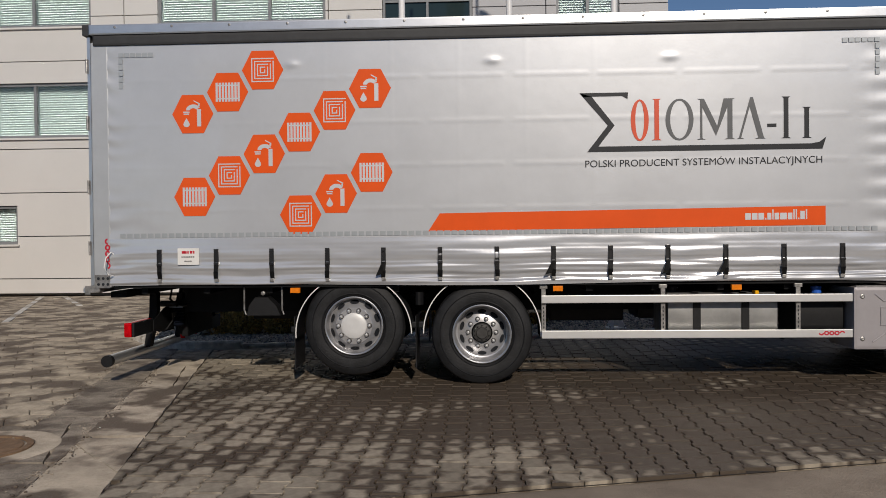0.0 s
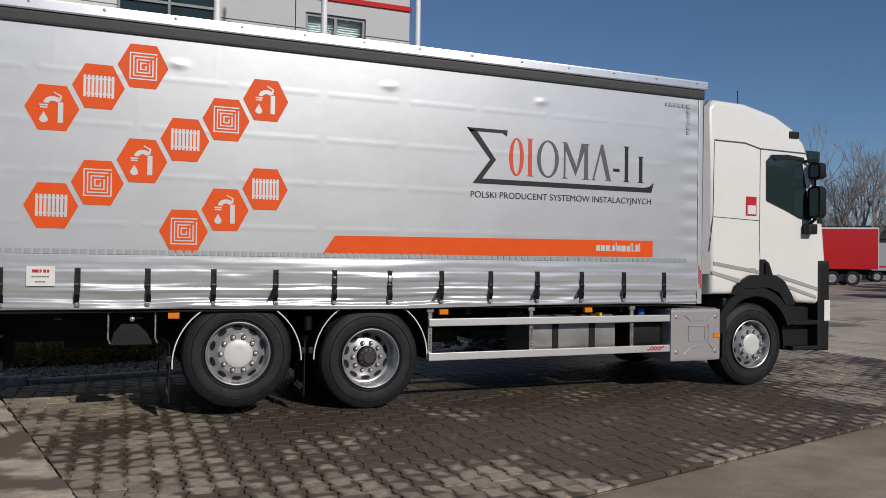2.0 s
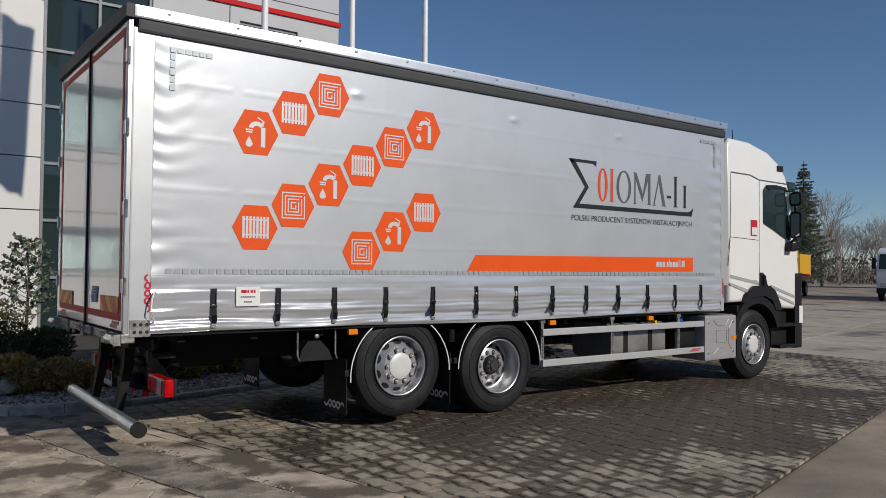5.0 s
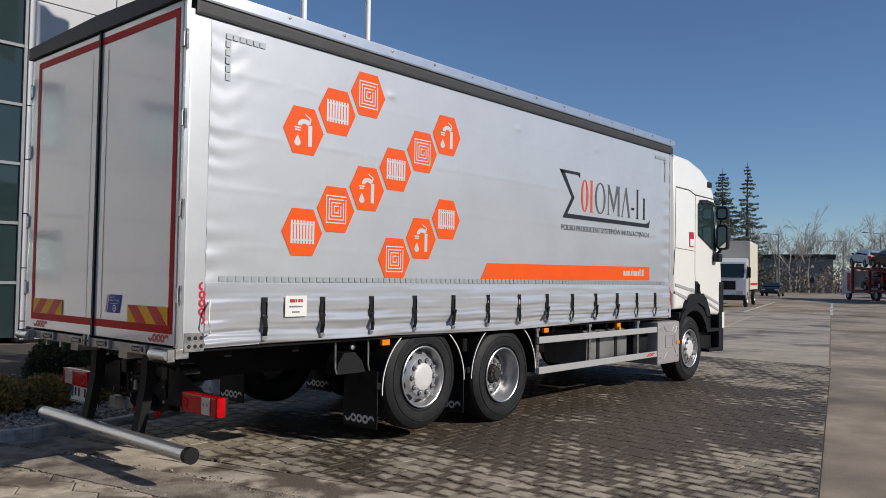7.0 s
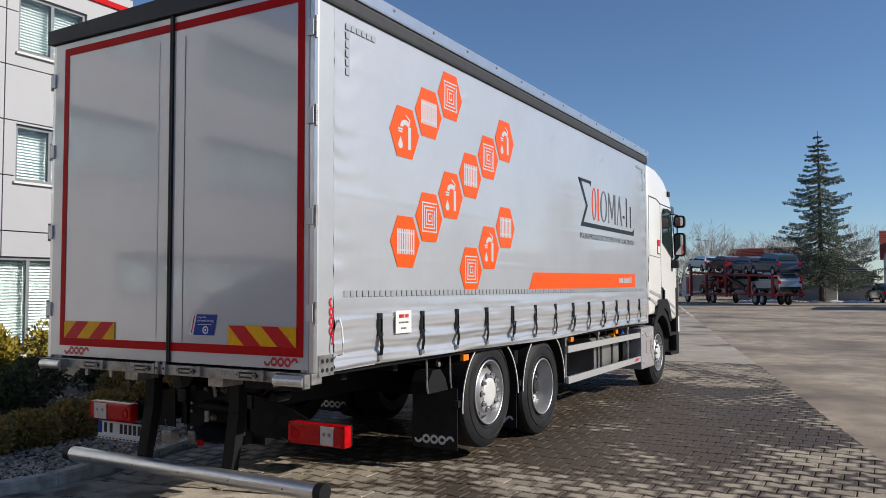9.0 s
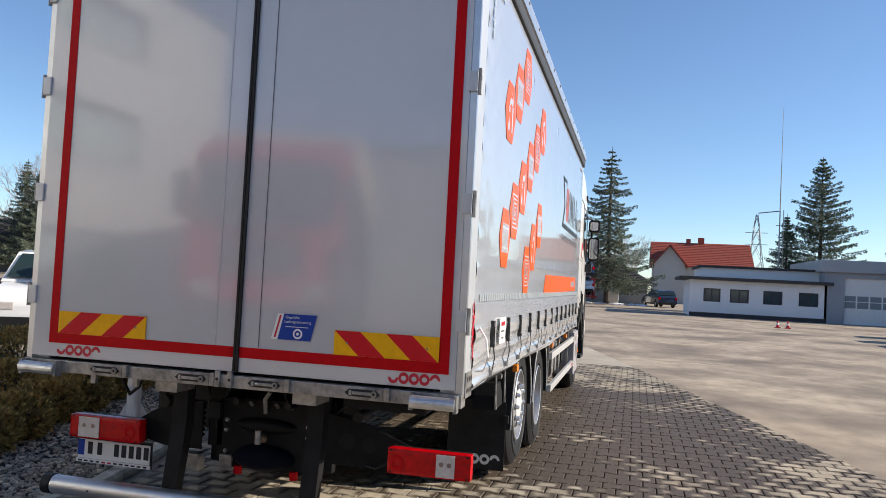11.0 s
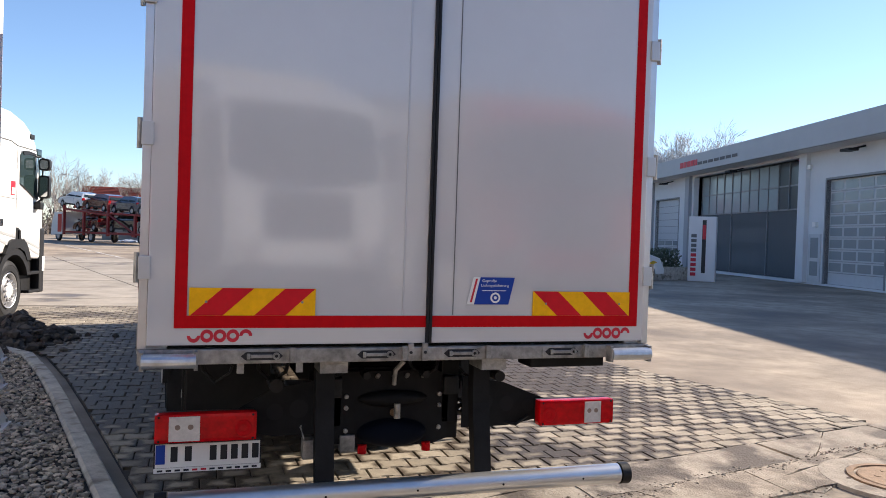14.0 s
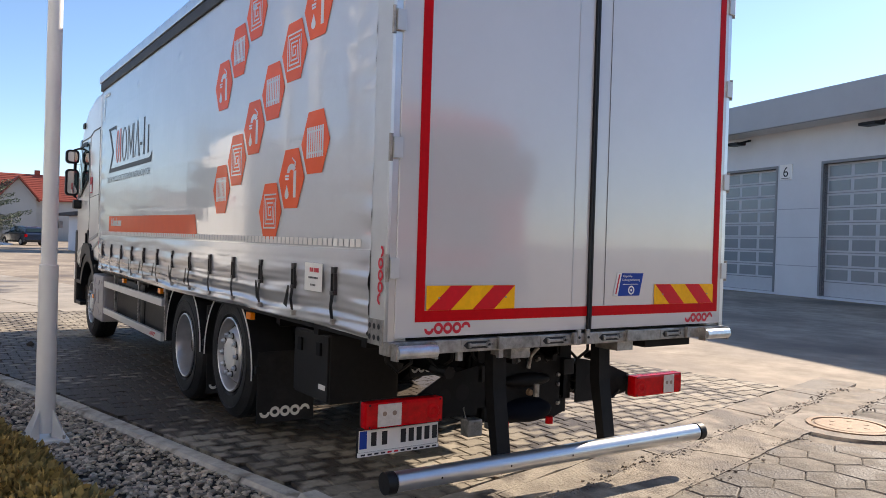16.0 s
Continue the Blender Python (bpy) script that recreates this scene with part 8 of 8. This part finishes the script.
# red curtain trailer
tr = new("red_trailer")
ORG[tr] = Vector((0, 0, 0))
tagged(tr, "red curtainside trailer on three axles", "trailer")
part("body", B(0, 11, -1.25, 1.25, 1.15, 3.95, bev=0.02), P_RED, tr)
part("roof_rail", B(-0.02, 11.02, -1.27, 1.27, 3.952, 4.05), M_WHITEPRINT, tr)
part("skirt_band", B(0, 11, -1.262, -1.252, 1.3, 1.38), M_WHITEPRINT, tr)
part("chassis", B(0.2, 10.8, -0.5, 0.5, 0.8, 1.14), M_BLACK, tr)
part("rear_frame", B(-0.05, -0.001, -1.26, 1.26, 1.15, 3.95), M_WHITEPRINT, tr)
for x in (1.6, 2.9, 4.2):
    for s in (-1, 1):
        small_wheel(tr, x, s * 1.2, -s, 0.5)
place(tr, 50.5, 32.4, 145)

# car transporter with cars on two decks
ct = new("car_transporter")
ORG[ct] = Vector((0, 0, 0))
tagged(ct, "red car transporter lorry carrying cars on two decks", "lorry")
c = part("cab", P([(15.8, 0.6), (15.8, 2.6), (17.2, 2.6), (17.7, 1.6), (17.8, 0.5)], "y", -1.2, 1.2), P_WHITE, ct)
part("cab_stripe", B(15.9, 16.6, -1.21, -1.201, 0.8, 2.4), P_RED, c)
part("cab_stripe", B(15.9, 16.6, 1.201, 1.21, 0.8, 2.4), P_RED, c)
part("windscreen", P([(17.23, 2.5), (17.68, 1.65), (17.72, 1.65), (17.27, 2.5)], "y", -1.1, 1.1), M_GLASSDARK, c)
for s in (-1, 1):
    part("lower_deck", B(0, 15.6, *sorted((s * 0.5, s * 1.2)), 0.75, 0.9), P_DECKRED, ct)
    part("upper_deck", P([(0.2, 2.35), (8.2, 2.6), (8.4, 2.45), (15.8, 2.95), (15.8, 2.8), (8.4, 2.3), (8.2, 2.45), (0.2, 2.2)], "y", s * 0.55, s * 1.2), P_DECKRED, ct)
    for x, h in ((0.5, 2.3), (4.2, 2.4), (8.3, 3.4), (12.2, 2.6), (15.6, 3.2)):
        part("deck_post", B(x - 0.12, x + 0.12, *sorted((s * 1.05, s * 1.22)), 0.6, h), P_DECKRED, ct)
    part("deck_brace", T([(4.3, s * 1.15, 0.9), (8.2, s * 1.15, 2.4)], 0.08, 6), P_DECKRED, ct)
    for x in (2.2, 3.3, 11.0, 16.6):
        small_wheel(ct, x, s * 1.15, -s, 0.48)
CT = Matrix.Translation((61, 3.3, -0.03)) @ Matrix.Rotation(math.radians(35), 4, "Z")
ct.matrix_world = CT
for k, (paint, kind, x, z, pitch, lab) in enumerate(((P_SILVER, "suv", 2.3, 0.92, 0, "silver car on the transporter's lower deck"), (P_BLUE, "suv", 2.4, 2.36, -2, "dark blue car on the transporter's upper deck"), (P_BLUE, "hatch", 6.6, 2.5, -2, "blue car on the transporter's upper deck"), (P_BLACK, "suv", 6.7, 0.92, 0, "black car on the transporter's lower deck"), (P_DARKRED, "hatch", 10.9, 2.75, -4, "dark red car on the transporter's upper deck"), (P_DARKRED, "hatch", 12.4, 0.92, 3, "dark red car on the transporter's lower deck"), (P_WHITE, "hatch", 15.2, 2.98, -4, "white car on the transporter's upper deck"))):
    cc = car(lab, paint, kind)
    cc.matrix_world = CT @ Matrix.Translation((x, 0, z)) @ Matrix.Rotation(math.radians(pitch), 4, "Y")

# traffic cones
for x, y in ((38.7, -7.8), (38.5, -8.25)):
    ob = thing("traffic_cone", (x, y, -0.03), "orange traffic cone with a white band", "cone", "traffic cones")
    part("base", B(x - 0.13, x + 0.13, y - 0.13, y + 0.13, -0.03, 0.02, bev=0.01), P_RED, ob)
    part("cone_body", R([(0.09, 0.02), (0.025, 0.36), (0.0, 0.36)], (x, y, 0), "z", 16), P_RED, ob)
    part("white_band", R([(0.071, 0.13), (0.052, 0.23)], (x, y, 0), "z", 16), M_WHITEPRINT, ob)
uc = thing("utility_cabinet", (79.4, 1.45, 0), "white utility cabinet beside the fence", "cabinet")
part("cabinet_body", B(79.1, 79.8, 0.95, 1.95, 0, 1.75, bev=0.03), M_WHITEPRINT, uc)
part("cabinet_door", B(79.07, 79.099, 1.0, 1.45, 0.1, 1.65), M_WHITEPRINT, uc)
bm = bmesh.new()
for k in range(40):
    b_ = rt.uniform(0, 1)
    p = Vector((74 + 4 * b_, -2 + 12 * b_ + rt.uniform(-0.5, 0.5), 0.0))
    bmesh.ops.create_icosphere(bm, subdivisions=1, radius=rt.uniform(0.3, 0.8), matrix=Matrix.Translation(p) @ Matrix.Diagonal((1, 1, 0.28, 1)))
single("snow_bank", bm, M_SNOW, "low bank of old snow along the road edge", "snow", "stuff")

# second tractor unit, parked beyond the bed
tractor = new("tractor_unit")
TM = Matrix.Translation((9.87, 4.94, -0.02)) @ Matrix.Rotation(math.radians(-12), 4, "Z") @ Matrix.Translation((-8.165, -0.075, 0))
tractor.matrix_world = TM @ Matrix.Translation((3.7, W / 2, 0))
tagged(tractor, "white high-roof tractor unit parked beyond the flagpoles", "truck")
made = {}
front = [o for o in truck.children if o.name.split(".")[0] == "cab" or (o.name.split(".")[0] == "wheel" and abs(o.data.vertices[0].co.x + 3.7 - 8.165) < 0.6) or (o.name.split(".")[0] == "wheel" and abs(o.data.vertices[0].co.x + 3.7 - 3.632) < 0.6) or (o.name.split(".")[0] == "exhaust_cover")]
for o in front:
    dx = 2.3 if (o.name.split(".")[0] == "wheel" and abs(o.data.vertices[0].co.x + 3.7 - 3.632) < 0.6) else 0.0
    for q in (o, *o.children_recursive):
        made[q] = q.copy()
        scene.collection.objects.link(made[q])
        made[q].parent = made.get(q.parent, tractor)
        made[q].matrix_basis = q.matrix_basis
    made[o].matrix_basis = Matrix.Translation((dx, 0, 0)) @ o.matrix_basis
ORG[tractor] = Vector((3.7, W / 2, 0))
for y in (0.82, W - 0.9):
    part("frame_rail", B(5.2, 8.8, y, y + 0.08, 0.60, 0.87), M_BLACK, tractor)
part("cab_rear_vent", B(7.49, 7.512, 0.6, 1.9, 1.4, 1.5), M_PLASTIC, tractor)
part("cab_rear_vent", B(7.49, 7.512, 0.6, 1.9, 2.3, 2.4), M_PLASTIC, tractor)
part("coupling_plate", B(5.5, 6.4, 0.8, 1.7, 0.88, 1.0, bev=0.03), M_BLACK, tractor)
heap = []
for _ in range(900):
    u, v = rp.gauss(0, 0.42), rp.gauss(0, 0.26)
    top = 0.30 * math.exp(-(u / 0.5) ** 2 - (v / 0.32) ** 2) + 0.06 * math.sin(9 * u) * math.cos(7 * v)
    heap.append((7.35 + u, 4.35 + v, max(0.0, top * rp.uniform(0.6, 1.0)), rp.choice((0.02, 0.03, 0.03, 0.05, 0.05, 0.08))))
scatter("soil_heap", M_SOIL, heap, "low heap of dark crumbly soil at the kerb end", "soil", 6, 0.8)

# unseen pale block added to brighten reflections, and lorries mirrored in the rear doors
bk = building("office_wing", Matrix.Translation((-26, 4, 0)) @ Matrix.Rotation(math.radians(-90), 4, "Z"), "plain pale block behind the walk, unseen, added for the doors' reflections")
part("wall", B(-14, 16, -0.3, 0, 0, 6.5), M_FACADE, bk)
part("roof", B(-14.2, 16.2, -8, 0.1, 6.5, 6.8), M_FASCIA, bk)
for paint, yc, turn, lab in ((P_RED, 5.6, -16, "red lorry parked with its front to the truck's tail"), (P_WHITE, 0.5, -16, "white lorry parked with its front to the truck's tail"), (P_RED, -3.9, 5, "red lorry parked with its front to the truck's tail")):
    lo = place(lorry(lab, paint, P_CREAM, 5.0, 3.1), -17.2, yc - 8.7 * math.sin(math.radians(turn)), turn)
    lo.scale = (1.25, 1.18, 1.42)
    cab_ = next(c for c in lo.children if c.name.startswith("cab"))
    # bowed glass over the flat screen
    bm = bmesh.new()
    grid = []
    for k in range(17):
        v = -1.02 + 2.04 * k / 16
        bow = 0.16 * (1 - (v / 1.02) ** 2) + 0.03
        grid.append([bm.verts.new((6.93 + bow - 0.30 * q - 0.05 * q * q, v, 1.68 + 0.82 * q)) for q in (0.0, 0.25, 0.5, 0.75, 1.0)])
    for p, q in zip(grid, grid[1:]):
        for k in range(4):
            bm.faces.new((p[k], q[k], q[k + 1], p[k + 1]))
    part("bowed_windscreen", bm, M_GLASSDARK, cab_, "", 60)

# worn white paint lines across the yard
for k, (xa, ya, xb, yb, w) in enumerate(((36.0, 5.35, 58.0, 11.0, 0.14), (35.6, 9.2, 57.0, 14.6, 0.12), (-7.2, 11.6, -4.5, 5.8, 0.11), (-6.6, 11.6, -4.9, 9.06, 0.11))):
    a, b = Vector((xa, ya)), Vector((xb, yb))
    nrm = Vector((-(b - a).y, (b - a).x)).normalized() * w / 2
    bm = bmesh.new()
    vs = [bm.verts.new((q.x, q.y, z)) for z in ((-0.04, -0.024) if k < 2 else (-0.012, 0.001)) for q in (a - nrm, b - nrm, b + nrm, a + nrm)]
    for f in ((4, 5, 6, 7), (0, 1, 5, 4), (1, 2, 6, 5), (2, 3, 7, 6), (3, 0, 4, 7)):
        bm.faces.new([vs[q] for q in f])
    single("yard_line", bm, M_LINE, "worn white paint line on the yard", "road marking", "structure")


# ---- paving, laid last ----
def paver_outline(lu, wv, a=0.010, g=0.004):
    """Interlocking paver: waisted long sides; u across, v along."""
    h, w = lu / 2 - g, wv / 2 - g
    top = [(-h, w + a), (-h * 0.55, w + a), (-h * 0.35, w - a), (h * 0.35, w - a), (h * 0.55, w + a), (h, w + a)]
    return top + [(u, -v) for u, v in top[::-1]]


def paver_mesh(name, outline, hgt, material, seed):
    bm = bmesh.new()
    inn = [(u * 0.95, v * 0.94) for u, v in outline]
    t = [bm.verts.new((u, v, hgt)) for u, v in inn]
    m = [bm.verts.new((u, v, hgt - 0.006)) for u, v in outline]
    b = [bm.verts.new((u, v, -0.03)) for u, v in outline]
    bm.faces.new(t)
    n = len(outline)
    for k in range(n):
        bm.faces.new((t[k - 1], m[k - 1], m[k], t[k]))
        bm.faces.new((m[k - 1], b[k - 1], b[k], m[k]))
    bmesh.ops.recalc_face_normals(bm, faces=bm.faces[:])
    me = bpy.data.meshes.new(name)
    bm.to_mesh(me)
    bm.free()
    me.materials.append(material)
    return me


PAVE = [(2.0, -3.34), (11.9, -0.86), (11.9, 6.0), (7.1, 6.0), (6.95, 4.7), (6.6, 4.15), (6.05, 3.80), (4.65, 3.40), (3.43, 3.10), (2.32, 2.84), (1.17, 2.57), (0.62, 2.44), (0.28, 2.42), (0.34, 2.17), (1.61, -3.36)]
bed = sheet("paver_bed", PAVE, -0.02, M_JOINTSAND, "dark jointing sand below the pavers")
ORG[bed] = Vector((0, 0, 0))
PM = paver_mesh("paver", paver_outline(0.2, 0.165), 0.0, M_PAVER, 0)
cells = []
border = []
r = 0
x = 0.3
while x < 11.95:
    y = -3.4 + (0.1 if r % 2 else 0.0)
    while y < 6.0:
        corner = [inside(x + dx, y + dy, PAVE) for dx, dy in ((-0.09, -0.105), (0.09, -0.105), (0.09, 0.105), (-0.09, 0.105))]
        if any(corner) and not all(corner):
            border.append((x, y))
        if all(inside(x + dx, y + dy, PAVE) for dx, dy in ((-0.08, -0.1), (0.08, -0.1), (0.08, 0.1), (-0.08, 0.1))):
            cells.append((x, y))
        y += 0.2
    x += 0.165
    r += 1
rv = random.Random(3)


def lay(me, cells, near, parent, label, jitter=0.003, turn=90):
    """The nearest pieces as parts that share one mesh, the rest as one joined part."""
    order = sorted(cells, key=near)
    for x, y in order[:300]:
        ob = new(me.name, me)
        ob.parent = parent
        ob.matrix_basis = Matrix.Translation((x, y, rv.uniform(-jitter, jitter))) @ Matrix.Rotation(math.radians(turn + rv.uniform(-0.7, 0.7)), 4, "Z") @ Matrix.Rotation(rv.uniform(-0.008, 0.008), 4, "X")
    V0 = np.array([v.co[:] for v in me.vertices])
    F0 = [list(p.vertices) for p in me.polygons]
    V, F = [], []
    for x, y in order[300:]:
        a = math.radians(turn + rv.uniform(-0.7, 0.7))
        c, s = math.cos(a), math.sin(a)
        v = np.stack([V0[:, 0] * c - V0[:, 1] * s + x, V0[:, 0] * s + V0[:, 1] * c + y, V0[:, 2] + rv.uniform(-jitter, jitter)], 1)
        n = len(V) * len(V0)
        V.append(v)
        F += [[i + n for i in f] for f in F0]
    m2 = bpy.data.meshes.new("far_" + me.name)
    m2.from_pydata(np.concatenate(V).tolist(), [], F)
    m2.materials.append(me.materials[0])
    ob = new("far_" + me.name + "s", m2)
    ob.parent = parent
    tagged(ob, label, kind="stuff")


lay(PM, cells, lambda c: (c[0] - 2.4) ** 2 * 0.6 + (c[1] + 1.6) ** 2, bed, "interlocking grey-brown concrete pavers")
# cut pieces along the borders
cut = []
base = [(-v, u) for u, v in paver_outline(0.2, 0.165)]
for x, y in border:
    poly = [(x + u, y + v) for u, v in base]
    n = len(PAVE)
    for k in range(n):
        (ax, ay), (bx, by) = PAVE[k], PAVE[(k + 1) % n]
        ex, ey = bx - ax, by - ay
        t = max(0, min(1, ((x - ax) * ex + (y - ay) * ey) / (ex * ex + ey * ey)))
        if math.hypot(x - ax - ex * t, y - ay - ey * t) < 0.17 and poly:
            poly = clip_poly(poly, ey, -ex, ey * ax - ex * ay - 0.012 * math.hypot(ex, ey))
    if len(poly) > 2:
        ar = abs(sum(poly[q - 1][0] * poly[q][1] - poly[q][0] * poly[q - 1][1] for q in range(len(poly)))) / 2
        if ar > 0.004:
            cut.append(poly)
V, F = [], []
for poly in cut:
    n = len(V)
    m = len(poly)
    dz = rv.uniform(-0.003, 0.003)
    V += [(u, v, dz) for u, v in poly] + [(u, v, -0.03) for u, v in poly]
    F.append(list(range(n, n + m)))
    F += [[n + q, n + m + q, n + m + (q + 1) % m, n + (q + 1) % m] for q in range(m)]
m3 = bpy.data.meshes.new("cut_pavers")
m3.from_pydata(V, [], F)
m3.materials.append(M_PAVER)
ob = new("cut_pavers", m3)
ob.parent = bed
tagged(ob, "pavers cut along the border", kind="stuff")
# hexagonal road blocks before the office
HEXA = [(-12.0, -4.2), (1.02, -4.2), (-0.62, 2.95), (-0.85, 3.0), (-1.3, 3.6), (-1.85, 4.9), (-2.7, 8.2), (-3.3, 11.8), (-14.0, 11.8)]
hbed = sheet("block_paving_bed", HEXA, -0.021, M_APRONJOINT, "dark joints of the hexagonal block paving")
ORG[hbed] = Vector((0, 0, 0))
hr = 0.2
HM = paver_mesh("road_block", [((hr - 0.0035) * math.cos(math.radians(60 * k)), (hr - 0.0035) * math.sin(math.radians(60 * k))) for k in range(6)], -0.007, M_BLOCK, 1)
hc = []
c = 0
x = -14.0
while x < 1.25:
    y = -4.2 + (hr * 0.866 if c % 2 else 0)
    while y < 11.8:
        if (inside(x, y, HEXA) or inside(x - 0.17, y, HEXA)) and math.hypot(x - 0.28, y + 2.15) > 0.62:
            hc.append((x, y))
        y += hr * 1.732
    x += hr * 1.5
    c += 1
lay(HM, hc, lambda c: (c[0] + 1.2) ** 2 + (c[1] - 0.5) ** 2, hbed, "weathered hexagonal concrete road blocks", 0.004, 0)

# the yard and all that stands on it lie a little below the truck's datum
for ob in list(scene.objects):
    if ob.parent is None and ob.type in {"MESH", "EMPTY"} and ob is not truck:
        ob.location.z -= 0.026
